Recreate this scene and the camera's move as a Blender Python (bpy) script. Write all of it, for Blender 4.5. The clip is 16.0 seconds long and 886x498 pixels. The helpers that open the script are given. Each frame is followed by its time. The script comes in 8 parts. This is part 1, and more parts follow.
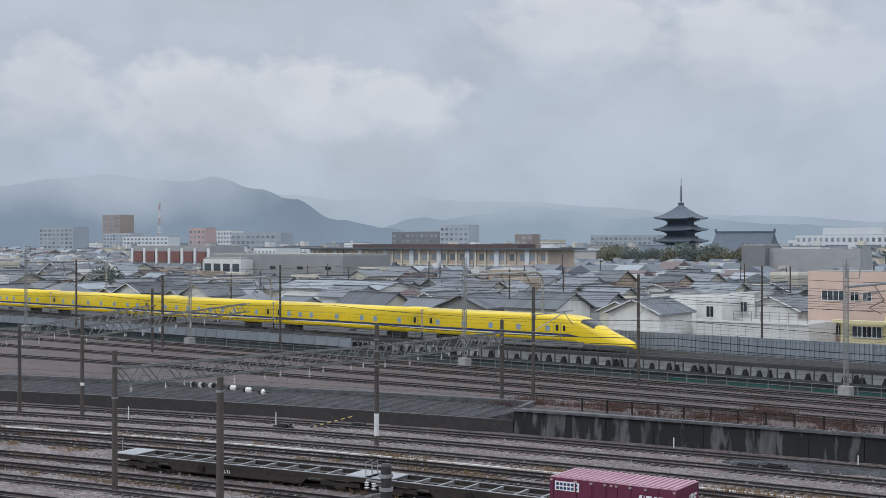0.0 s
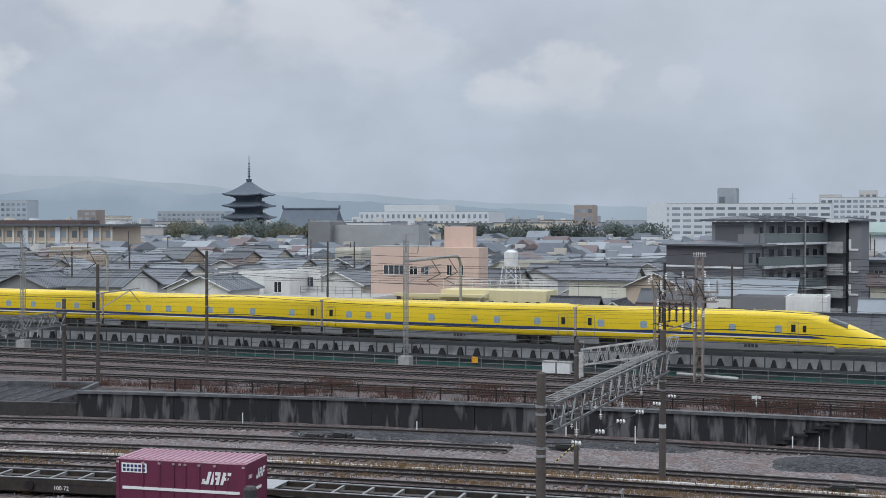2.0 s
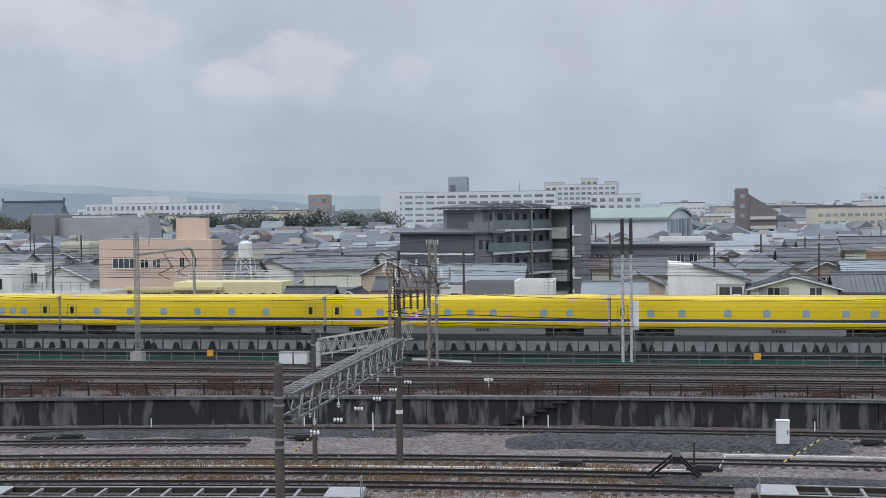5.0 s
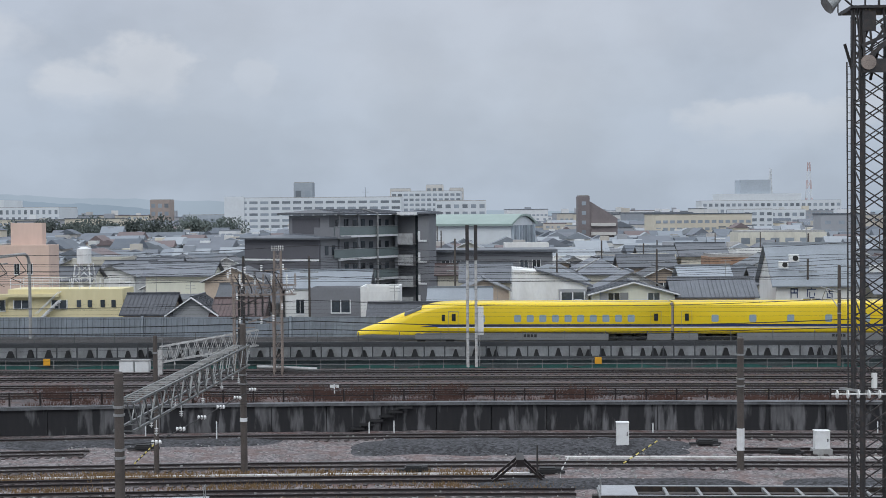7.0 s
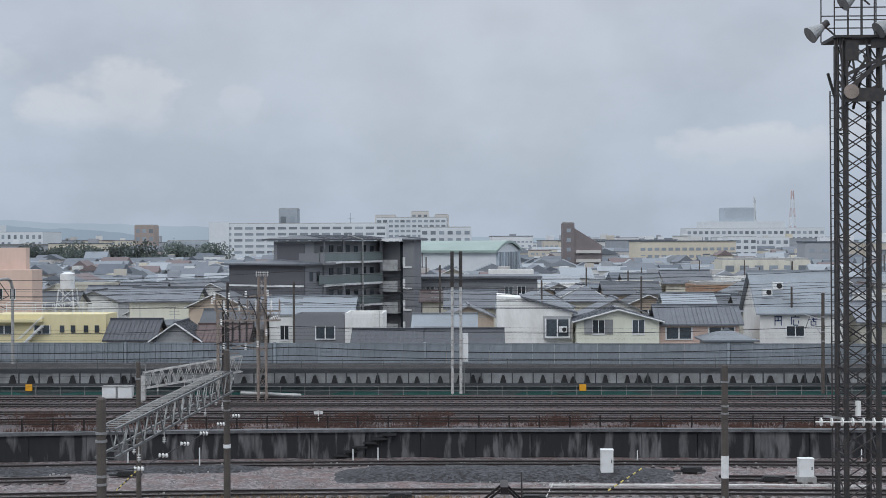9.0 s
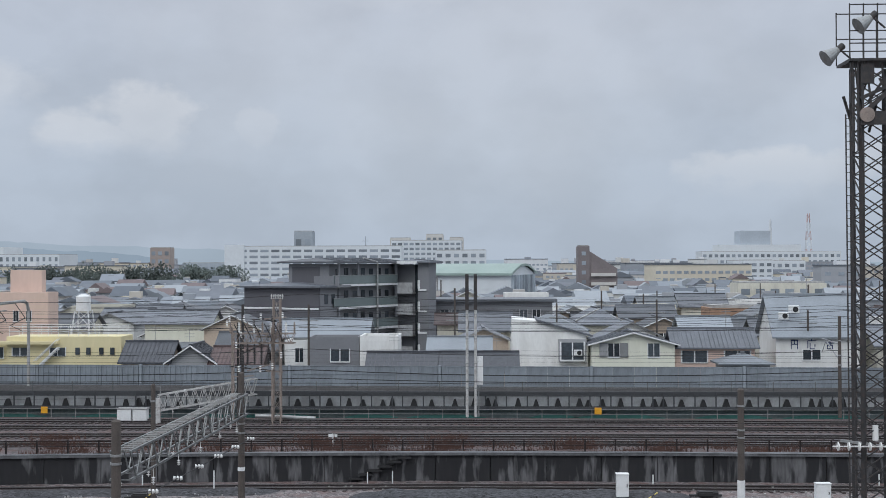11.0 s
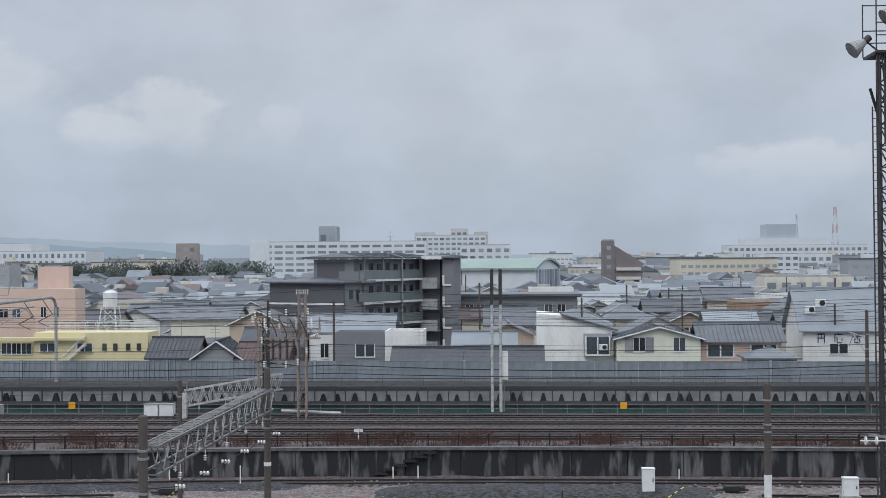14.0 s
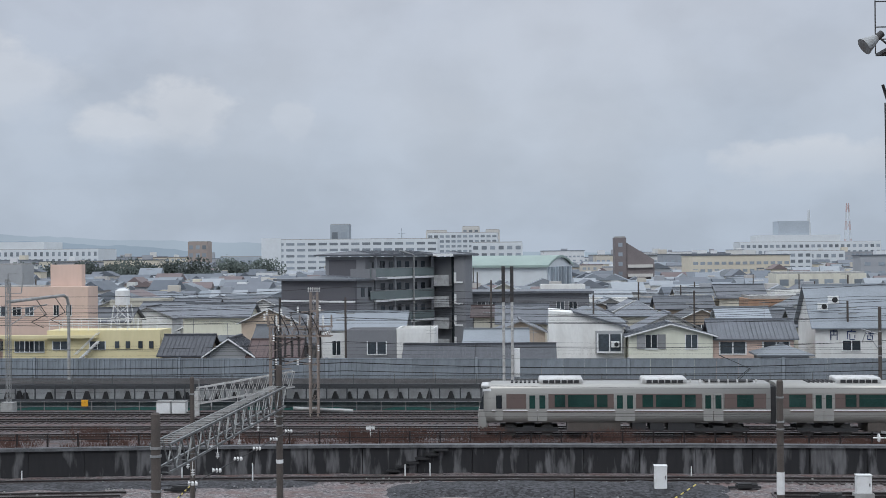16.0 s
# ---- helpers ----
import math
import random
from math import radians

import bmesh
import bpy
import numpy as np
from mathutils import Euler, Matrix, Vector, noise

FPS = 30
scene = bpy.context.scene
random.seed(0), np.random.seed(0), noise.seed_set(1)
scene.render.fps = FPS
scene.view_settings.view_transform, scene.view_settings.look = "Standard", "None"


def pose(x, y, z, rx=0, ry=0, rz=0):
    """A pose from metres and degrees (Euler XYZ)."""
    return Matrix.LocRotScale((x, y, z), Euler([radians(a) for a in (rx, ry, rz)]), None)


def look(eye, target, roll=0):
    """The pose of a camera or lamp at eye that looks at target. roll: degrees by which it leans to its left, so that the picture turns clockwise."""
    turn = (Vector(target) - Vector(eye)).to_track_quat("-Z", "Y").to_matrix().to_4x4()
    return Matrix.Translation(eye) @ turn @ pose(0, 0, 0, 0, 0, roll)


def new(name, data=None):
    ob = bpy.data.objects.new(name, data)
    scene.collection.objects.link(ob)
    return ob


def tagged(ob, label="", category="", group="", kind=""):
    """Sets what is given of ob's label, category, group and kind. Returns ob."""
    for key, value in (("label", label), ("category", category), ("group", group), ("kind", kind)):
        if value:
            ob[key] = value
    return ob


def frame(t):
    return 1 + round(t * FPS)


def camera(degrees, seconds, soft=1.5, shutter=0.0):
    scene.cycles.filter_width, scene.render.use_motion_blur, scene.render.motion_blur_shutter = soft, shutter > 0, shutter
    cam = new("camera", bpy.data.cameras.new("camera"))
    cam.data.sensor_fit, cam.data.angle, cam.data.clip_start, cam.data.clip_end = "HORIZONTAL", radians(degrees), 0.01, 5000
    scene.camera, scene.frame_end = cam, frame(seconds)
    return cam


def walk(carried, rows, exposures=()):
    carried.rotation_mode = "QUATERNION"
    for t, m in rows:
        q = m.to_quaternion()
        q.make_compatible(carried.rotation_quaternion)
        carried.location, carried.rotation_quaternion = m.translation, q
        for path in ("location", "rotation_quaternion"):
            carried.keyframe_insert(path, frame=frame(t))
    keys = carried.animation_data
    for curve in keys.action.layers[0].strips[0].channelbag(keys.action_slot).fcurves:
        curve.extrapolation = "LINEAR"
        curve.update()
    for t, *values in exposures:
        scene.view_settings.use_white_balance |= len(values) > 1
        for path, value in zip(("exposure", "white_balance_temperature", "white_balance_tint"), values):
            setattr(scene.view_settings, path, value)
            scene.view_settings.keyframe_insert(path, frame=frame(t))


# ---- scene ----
cam = camera(38.226, 16.0, soft=0.75)

EYE = (0.0, 0.0, 14.0)
# seconds, then the camera's three turns in degrees; it stands on a terrace above the yard and pans
PAN = [
    (0.0, 89.836, -0.047, 40.168), (0.5, 89.398, -0.065, 34.938), (1.0, 89.047, -0.101, 29.598),
    (1.5, 88.859, -0.111, 24.869), (2.0, 88.797, -0.090, 21.001), (2.5, 88.767, 0.057, 18.147),
    (3.0, 88.705, 0.215, 16.119), (3.5, 88.585, 0.367, 14.555), (6.0, 88.235, 0.693, 5.211),
    (6.5, 88.280, 0.623, 3.433), (7.0, 88.481, 0.450, 2.250), (7.5, 88.804, 0.300, 1.623),
    (8.0, 89.115, 0.211, 1.431), (8.5, 89.409, 0.172, 1.448), (9.0, 89.663, 0.218, 1.580),
    (11.5, 90.819, 0.111, 2.437), (12.0, 90.854, 0.105, 2.652), (12.5, 90.822, 0.108, 2.888),
    (13.0, 90.743, 0.155, 3.096), (13.5, 90.623, 0.223, 3.243), (14.0, 90.467, 0.377, 3.350),
    (14.5, 90.335, 0.493, 3.415), (15.0, 90.275, 0.536, 3.510), (15.5, 90.278, 0.525, 3.656),
    (16.0, 90.354, 0.477, 3.868)]
walk(cam, [(t, pose(*EYE, a, b, c)) for t, a, b, c in PAN])

# ---- sky and light: overcast, brighter overhead ----
world = bpy.data.worlds.new("overcast_sky")
scene.world = world
world.use_nodes = True


def make_sky():
    nt = world.node_tree
    nt.nodes.clear()
    N, L = nt.nodes.new, nt.links.new
    out, bg = N("ShaderNodeOutputWorld"), N("ShaderNodeBackground")
    tc, sep = N("ShaderNodeTexCoord"), N("ShaderNodeSeparateXYZ")
    L(tc.outputs["Generated"], sep.inputs[0])
    ramp = N("ShaderNodeValToRGB")
    el = ramp.color_ramp.elements
    el[0].position, el[0].color = 0.0, (0.408, 0.476, 0.574, 1)
    el[1].position, el[1].color = 1.0, (1.40, 1.52, 1.70, 1)
    for p, c in ((0.03, (0.415, 0.482, 0.582, 1)), (0.10, (0.447, 0.508, 0.602, 1)), (0.2, (0.476, 0.524, 0.612, 1)), (0.45, (1.0, 1.09, 1.22, 1))):
        e = el.new(p)
        e.color = c
    L(sep.outputs["Z"], ramp.inputs[0])
    # bearing to the left and height above the horizon, in degrees
    def math_node(op, a, b=None, c=None, clamp=False):
        n = N("ShaderNodeMath")
        n.operation, n.use_clamp = op, clamp
        for k, v in enumerate((a, b, c)):
            if v is None:
                continue
            if isinstance(v, (int, float)):
                n.inputs[k].default_value = v
            else:
                L(v, n.inputs[k])
        return n.outputs[0]

    left = math_node("MULTIPLY", sep.outputs["X"], -1.0)
    bearing = math_node("MULTIPLY", math_node("ARCTAN2", left, sep.outputs["Y"]), 57.2958)
    height = math_node("MULTIPLY", math_node("ARCSINE", sep.outputs["Z"]), 57.2958)
    pos = N("ShaderNodeCombineXYZ")
    L(bearing, pos.inputs[0])
    L(math_node("MULTIPLY", height, 1.5), pos.inputs[1])

    def cloud_noise(scale, detail, rough, shift):
        mp = N("ShaderNodeMapping")
        mp.inputs["Location"].default_value = shift
        L(pos.outputs[0], mp.inputs[0])
        n = N("ShaderNodeTexNoise")
        n.inputs["Scale"].default_value, n.inputs["Detail"].default_value, n.inputs["Roughness"].default_value = scale, detail, rough
        L(mp.outputs[0], n.inputs["Vector"])
        return n.outputs["Fac"]

    edge = cloud_noise(0.42, 7.0, 0.56, (3, 8, 0))
    body = cloud_noise(0.2, 5.0, 0.5, (11, 2, 4))
    veil = cloud_noise(0.075, 4.0, 0.5, (1, 5, 9))
    # heaped banks: bearing, height of the crown's middle, half width, rise to the crown, depth of the soft base, strength
    banks = ((49, 6.3, 9.5, 1.9, 3.8, 0.75), (46.6, 6.9, 2.9, 2.1, 3.2, 1.0), (41.8, 6.3, 2.7, 1.9, 2.8, 0.9), (51.4, 6.6, 3.8, 1.8, 3.2, 0.9), (57.5, 6.9, 2.6, 2.2, 3.2, 0.7),
             (34, 9.6, 5.0, 2.4, 2.8, 0.85), (27, 9.0, 5.2, 2.2, 3.0, 0.75), (23.5, 7.6, 4.0, 1.6, 2.6, 0.45), (15.3, 6.3, 2.7, 2.0, 1.8, 0.72), (17.6, 5.6, 2.6, 1.2, 1.3, 0.6), (10.6, 6.2, 1.4, 1.1, 1.6, 0.38),
             (-12.5, 4.0, 5.2, 1.1, 1.6, 0.55), (-20, 4.6, 5.0, 1.6, 2.0, 0.6), (66, 7.0, 6.0, 2.4, 3.0, 0.7), (3, 12.5, 9.0, 1.5, 2.5, 0.35))
    total = None
    wobble = math_node("MULTIPLY_ADD", edge, 1.7, -0.85)
    for b0, e0, w, up, down, amount in banks:
        u = math_node("DIVIDE", math_node("SUBTRACT", bearing, b0), w)
        d = math_node("SUBTRACT", height, e0)
        v = math_node("ADD", math_node("DIVIDE", math_node("MAXIMUM", d, 0.0), up), math_node("DIVIDE", math_node("MINIMUM", d, 0.0), down))
        dist = math_node("SQRT", math_node("ADD", math_node("MULTIPLY", u, u), math_node("MULTIPLY", v, v)))
        solid = math_node("ADD", math_node("SUBTRACT", 1.0, dist), wobble)
        # crisp at the crown, soft towards the base
        crisp = math_node("MULTIPLY_ADD", math_node("MINIMUM", v, 0.0), -0.55, 0.42)
        g = math_node("MULTIPLY", math_node("DIVIDE", solid, crisp, clamp=True), amount)
        shade = math_node("MULTIPLY", g, math_node("MULTIPLY_ADD", v, 0.3, 0.75, clamp=True))
        total = shade if total is None else math_node("MAXIMUM", total, shade)
    lump = math_node("MULTIPLY", total, math_node("MULTIPLY_ADD", body, 1.1, 0.35, clamp=True))
    soft = N("ShaderNodeMapRange")
    soft.inputs["From Min"].default_value, soft.inputs["From Max"].default_value = 0.4, 0.68
    soft.inputs["To Max"].default_value = 0.2
    L(veil, soft.inputs["Value"])
    fade = N("ShaderNodeMapRange")
    fade.inputs["From Min"].default_value, fade.inputs["From Max"].default_value = 1.2, 5.0
    L(height, fade.inputs["Value"])
    cover = math_node("MULTIPLY", math_node("MAXIMUM", math_node("MULTIPLY", lump, 0.95), soft.outputs[0]), fade.outputs[0])
    # darker grey bellies between the banks
    dim = N("ShaderNodeMapRange")
    dim.inputs["From Min"].default_value, dim.inputs["From Max"].default_value = 0.38, 0.62
    dim.inputs["To Min"].default_value, dim.inputs["To Max"].default_value = 0.92, 1.03
    L(body, dim.inputs["Value"])
    base = N("ShaderNodeMix")
    base.data_type, base.blend_type = "RGBA", "MULTIPLY"
    base.inputs["Factor"].default_value = 1.0
    L(ramp.outputs[0], base.inputs["A"])
    L(dim.outputs[0], base.inputs["B"])
    mix = N("ShaderNodeMix")
    mix.data_type = "RGBA"
    L(cover, mix.inputs["Factor"])
    L(base.outputs["Result"], mix.inputs["A"])
    mix.inputs["B"].default_value = (0.675, 0.695, 0.735, 1)
    sky = N("ShaderNodeTexSky")
    sky.sky_type, sky.sun_disc = "NISHITA", False
    sky.sun_elevation, sky.sun_rotation = radians(48), radians(200)
    sm = N("ShaderNodeMix")
    sm.data_type, sm.blend_type = "RGBA", "ADD"
    sm.inputs["Factor"].default_value = 0.004
    L(mix.outputs["Result"], sm.inputs["A"])
    L(sky.outputs[0], sm.inputs["B"])
    L(sm.outputs["Result"], bg.inputs[0])
    bg.inputs[1].default_value = 1.0
    L(bg.outputs[0], out.inputs[0])


make_sky()
sun = new("sun", bpy.data.lights.new("sun", "SUN"))
sun.data.energy, sun.data.angle, sun.data.color = 0.7, radians(25), (1.0, 0.99, 0.97)
sun.matrix_world = look((0, 0, 100), (40, 90, 0))
scene.view_settings.exposure = 0.0


# ---- materials ----
def mat(name, col, rough=0.8, metal=0.0, var=0.12, scale=1.0, fine=12.0, bump=0.15, dist=0.02, stain=None, stain_amt=0.0, stretch=(1, 1, 1), per_object=0.0, palette=None, speck=None, sharp=(0.46, 0.62)):
    """Base colour varied at two scales, optional stains, fine relief; palette: colours picked per object."""
    m = bpy.data.materials.new(name)
    m.use_nodes = True
    nt = m.node_tree
    N, L = nt.nodes.new, nt.links.new
    bs = nt.nodes["Principled BSDF"]
    bs.inputs["Roughness"].default_value, bs.inputs["Metallic"].default_value = rough, metal
    tc, mp = N("ShaderNodeTexCoord"), N("ShaderNodeMapping")
    mp.inputs["Scale"].default_value = stretch
    L(tc.outputs["Object"], mp.inputs[0])
    big, small = N("ShaderNodeTexNoise"), N("ShaderNodeTexNoise")
    big.inputs["Scale"].default_value, big.inputs["Detail"].default_value = scale, 4.0
    small.inputs["Scale"].default_value, small.inputs["Detail"].default_value = scale * fine, 3.0
    for n in (big, small):
        L(mp.outputs[0], n.inputs["Vector"])
    add = N("ShaderNodeMath")
    add.operation = "ADD"
    L(big.outputs["Fac"], add.inputs[0])
    L(small.outputs["Fac"], add.inputs[1])
    rng = N("ShaderNodeMapRange")
    rng.inputs["From Min"].default_value, rng.inputs["From Max"].default_value = 0.65, 1.35
    rng.inputs["To Min"].default_value, rng.inputs["To Max"].default_value = 1 - var, 1 + var
    L(add.outputs[0], rng.inputs["Value"])
    val = rng.outputs[0]
    info = N("ShaderNodeObjectInfo")
    if speck:
        vo = N("ShaderNodeTexVoronoi")
        vo.inputs["Scale"].default_value = speck[0]
        L(tc.outputs["Object"], vo.inputs["Vector"])
        sx = N("ShaderNodeSeparateColor")
        L(vo.outputs["Color"], sx.inputs[0])
        pw = N("ShaderNodeMapRange")
        pw.inputs["To Min"].default_value, pw.inputs["To Max"].default_value = speck[1], speck[2]
        L(sx.outputs[0], pw.inputs["Value"])
        ml = N("ShaderNodeMath")
        ml.operation = "MULTIPLY"
        L(val, ml.inputs[0])
        L(pw.outputs[0], ml.inputs[1])
        val = ml.outputs[0]
    if per_object:
        r2 = N("ShaderNodeMapRange")
        r2.inputs["To Min"].default_value, r2.inputs["To Max"].default_value = 1 - per_object, 1 + per_object
        L(info.outputs["Random"], r2.inputs["Value"])
        mm = N("ShaderNodeMath")
        mm.operation = "MULTIPLY"
        L(val, mm.inputs[0])
        L(r2.outputs[0], mm.inputs[1])
        val = mm.outputs[0]
    hsv = N("ShaderNodeHueSaturation")
    hsv.inputs["Color"].default_value = (*col, 1)
    if palette:
        geo = N("ShaderNodeNewGeometry")
        pr = N("ShaderNodeValToRGB")
        pr.color_ramp.interpolation = "CONSTANT"
        el = pr.color_ramp.elements
        el[0].color = (*palette[0], 1)
        el[1].position, el[1].color = 1 / len(palette), (*palette[1], 1)
        for i, c in enumerate(palette[2:], 2):
            e = el.new(i / len(palette))
            e.color = (*c, 1)
        L(geo.outputs["Random Per Island"], pr.inputs[0])
        L(pr.outputs[0], hsv.inputs["Color"])
    L(val, hsv.inputs["Value"])
    colour = hsv.outputs[0]
    if stain:
        sn = N("ShaderNodeTexNoise")
        sn.inputs["Scale"].default_value, sn.inputs["Detail"].default_value = scale * 2.3, 5.0
        L(mp.outputs[0], sn.inputs["Vector"])
        sr = N("ShaderNodeMapRange")
        sr.inputs["From Min"].default_value, sr.inputs["From Max"].default_value = sharp
        sr.inputs["To Max"].default_value = stain_amt
        L(sn.outputs["Fac"], sr.inputs["Value"])
        mx = N("ShaderNodeMix")
        mx.data_type = "RGBA"
        L(sr.outputs[0], mx.inputs["Factor"])
        L(colour, mx.inputs["A"])
        mx.inputs["B"].default_value = (*stain, 1)
        colour = mx.outputs["Result"]
    L(colour, bs.inputs["Base Color"])
    if bump:
        b = N("ShaderNodeBump")
        b.inputs["Strength"].default_value, b.inputs["Distance"].default_value = bump, dist
        L(small.outputs["Fac"], b.inputs["Height"])
        L(b.outputs[0], bs.inputs["Normal"])
    return m


M = {}
M["ground"] = mat("city_asphalt", (0.11, 0.11, 0.115), 0.9, var=0.2, scale=0.02, fine=9)
M["ballast"] = mat("ballast", (0.140, 0.121, 0.120), 0.62, var=0.42, scale=0.5, fine=18, bump=0.7, dist=0.08, stain=(0.125, 0.062, 0.05), stain_amt=0.6, stretch=(0.7, 1, 1), speck=(7.0, 0.25, 1.9))
M["mainballast"] = mat("sooty_main_line_ballast", (0.060, 0.047, 0.047), 0.65, var=0.5, scale=0.5, fine=16, bump=0.6, dist=0.08, stain=(0.088, 0.040, 0.030), stain_amt=0.65, stretch=(0.5, 1, 1), speck=(6.0, 0.25, 1.9))
M["gravel"] = mat("grey_gravel", (0.04, 0.04, 0.044), 0.95, var=0.4, scale=0.8, fine=9, bump=0.6, dist=0.08, speck=(6.0, 0.3, 1.8))
M["rail"] = mat("rusty_rail", (0.020, 0.0145, 0.0145), 0.5, 0.2, var=0.25, scale=2)
M["railtop"] = mat("worn_rail_head", (0.30, 0.285, 0.28), 0.3, 0.9, var=0.2, scale=2)
M["sleeper"] = mat("sleeper", (0.058, 0.047, 0.045), 0.5, var=0.45, scale=3)
M["wall"] = mat("stained_concrete", (0.108, 0.107, 0.111), 0.9, var=0.45, scale=0.42, fine=8, stain=(0.012, 0.012, 0.014), stain_amt=0.93, stretch=(1.5, 1, 0.28), sharp=(0.41, 0.50))
M["cap"] = mat("wall_cap_concrete", (0.12, 0.123, 0.13), 0.8, var=0.35, scale=0.7, stain=(0.05, 0.05, 0.052), stain_amt=0.5)
M["bank"] = mat("dark_bank", (0.034, 0.034, 0.038), 0.75, var=0.55, scale=0.4, fine=14, bump=0.8, dist=0.15, speck=(3.0, 0.5, 1.5))
M["conc"] = mat("concrete", (0.36, 0.36, 0.35), 0.85, var=0.15, scale=0.8, stain=(0.2, 0.19, 0.18), stain_amt=0.4)
M["concd"] = mat("dark_concrete_pole", (0.085, 0.072, 0.064), 0.85, var=0.25, scale=1.5)
M["steel"] = mat("galvanised_steel", (0.33, 0.34, 0.34), 0.5, 0.5, var=0.2, scale=2, stain=(0.16, 0.11, 0.08), stain_amt=0.3)
M["steeld"] = mat("dark_weathered_steel", (0.036, 0.035, 0.036), 0.6, 0.1, var=0.3, scale=2, stain=(0.085, 0.06, 0.048), stain_amt=0.35)
M["steelm"] = mat("grey_green_steel", (0.19, 0.20, 0.20), 0.42, 0.35, var=0.3, scale=2, stain=(0.09, 0.078, 0.07), stain_amt=0.4)
M["palered"] = mat("pale_red_paint", (0.50, 0.37, 0.36), 0.7, var=0.1, scale=0.2)
M["brick"] = mat("dull_brown_brick", (0.19, 0.165, 0.165), 0.85, var=0.15, scale=0.3)
M["white"] = mat("white_paint", (0.74, 0.75, 0.75), 0.6, var=0.07, scale=1.0, stain=(0.5, 0.49, 0.46), stain_amt=0.25)
M["feeder"] = mat("weathered_pale_paint", (0.50, 0.50, 0.49), 0.6, var=0.15, scale=2, stain=(0.22, 0.19, 0.17), stain_amt=0.45)
M["roofunit"] = mat("sooty_white_casing", (0.60, 0.60, 0.59), 0.55, var=0.08, scale=1.5, stain=(0.34, 0.32, 0.30), stain_amt=0.5)
M["porcelain"] = mat("porcelain", (0.75, 0.75, 0.73), 0.25, var=0.05, scale=5)
M["black"] = mat("black_rubber", (0.018, 0.018, 0.019), 0.6, var=0.2, scale=3)
M["wire"] = mat("wire", (0.03, 0.03, 0.032), 0.6, 0.3, var=0.1, scale=1)
M["teal"] = mat("teal_girder", (0.10, 0.135, 0.135), 0.7, var=0.3, scale=0.5, stain=(0.16, 0.19, 0.19), stain_amt=0.4)
M["greennet"] = mat("green_netting", (0.035, 0.13, 0.115), 0.7, var=0.35, scale=0.8)
M["deck"] = mat("viaduct_deck", (0.17, 0.175, 0.18), 0.9, var=0.3, scale=0.6)
M["beam"] = mat("viaduct_edge_beam", (0.06, 0.064, 0.069), 0.8, var=0.2, scale=0.6)
M["panel"] = mat("light_concrete_panel", (0.43, 0.44, 0.445), 0.8, var=0.18, scale=0.5, stain=(0.24, 0.235, 0.23), stain_amt=0.5)
M["barrier"] = mat("grey_noise_barrier", (0.255, 0.285, 0.315), 0.7, 0.0, var=0.14, scale=0.7, per_object=0.10, stain=(0.13, 0.14, 0.15), stain_amt=0.35, stretch=(1, 1, 0.4))
M["yellow"] = mat("yellow_train_paint", (0.83, 0.60, 0.024), 0.26, var=0.03, scale=0.6, bump=0.02, dist=0.003)
M["blue"] = mat("dark_blue_stripe", (0.018, 0.035, 0.12), 0.3, var=0.05, scale=1)
M["skirt"] = mat("grey_train_skirt", (0.19, 0.195, 0.20), 0.55, var=0.12, scale=1.0, stain=(0.2, 0.19, 0.17), stain_amt=0.3)
M["under"] = mat("dark_underframe", (0.03, 0.03, 0.032), 0.8, var=0.3, scale=2)
M["wheel"] = mat("wheel_steel", (0.09, 0.085, 0.08), 0.5, 0.4, var=0.2, scale=3)
M["trainwin"] = mat("train_window", (0.30, 0.38, 0.42), 0.12, var=0.1, scale=1, bump=0)
M["glassd"] = mat("dark_glass", (0.025, 0.03, 0.035), 0.08, var=0.2, scale=0.6, bump=0)
M["stainless"] = mat("stainless_body", (0.40, 0.39, 0.365), 0.4, 0.5, var=0.06, scale=1.5, stretch=(0.3, 1, 3), bump=0.04)
M["brownband"] = mat("brown_window_band", (0.135, 0.098, 0.088), 0.4, var=0.08, scale=2)
M["ltgreen"] = mat("green_tinted_window", (0.018, 0.052, 0.045), 0.06, var=0.5, scale=0.9, bump=0)
M["maroon"] = mat("maroon_container_paint", (0.135, 0.018, 0.055), 0.5, var=0.10, scale=1.2, stain=(0.09, 0.02, 0.035), stain_amt=0.4)
M["pinkroof"] = mat("faded_container_roof", (0.42, 0.23, 0.29), 0.55, var=0.15, scale=1.2, stain=(0.5, 0.36, 0.4), stain_amt=0.5)
M["rust"] = mat("rust_streaked_steel", (0.27, 0.22, 0.19), 0.7, 0.0, var=0.35, scale=2, stain=(0.25, 0.22, 0.2), stain_amt=0.4)
M["wagon"] = mat("dark_wagon_steel", (0.034, 0.028, 0.025), 0.6, 0.2, var=0.3, scale=1.5, stain=(0.09, 0.06, 0.04), stain_amt=0.35)
M["wagonplate"] = mat("wet_wagon_plate", (0.40, 0.41, 0.43), 0.3, 0.3, var=0.25, scale=1.5)
M["rooft"] = mat("grey_roof_tiles", (0.12, 0.13, 0.147), 0.5, var=0.25, scale=0.8, fine=10, per_object=0.5, bump=0.3, dist=0.05, stretch=(1, 1, 1))
M["roofm"] = mat("metal_roof", (0.19, 0.21, 0.23), 0.45, 0.2, var=0.15, scale=0.5, per_object=0.45)
M["roofbr"] = mat("brown_roof", (0.085, 0.058, 0.056), 0.6, var=0.2, scale=0.8, per_object=0.35)
M["farbeige"] = mat("pale_beige_far_facade", (0.55, 0.53, 0.50), 0.85, var=0.08, scale=0.05)
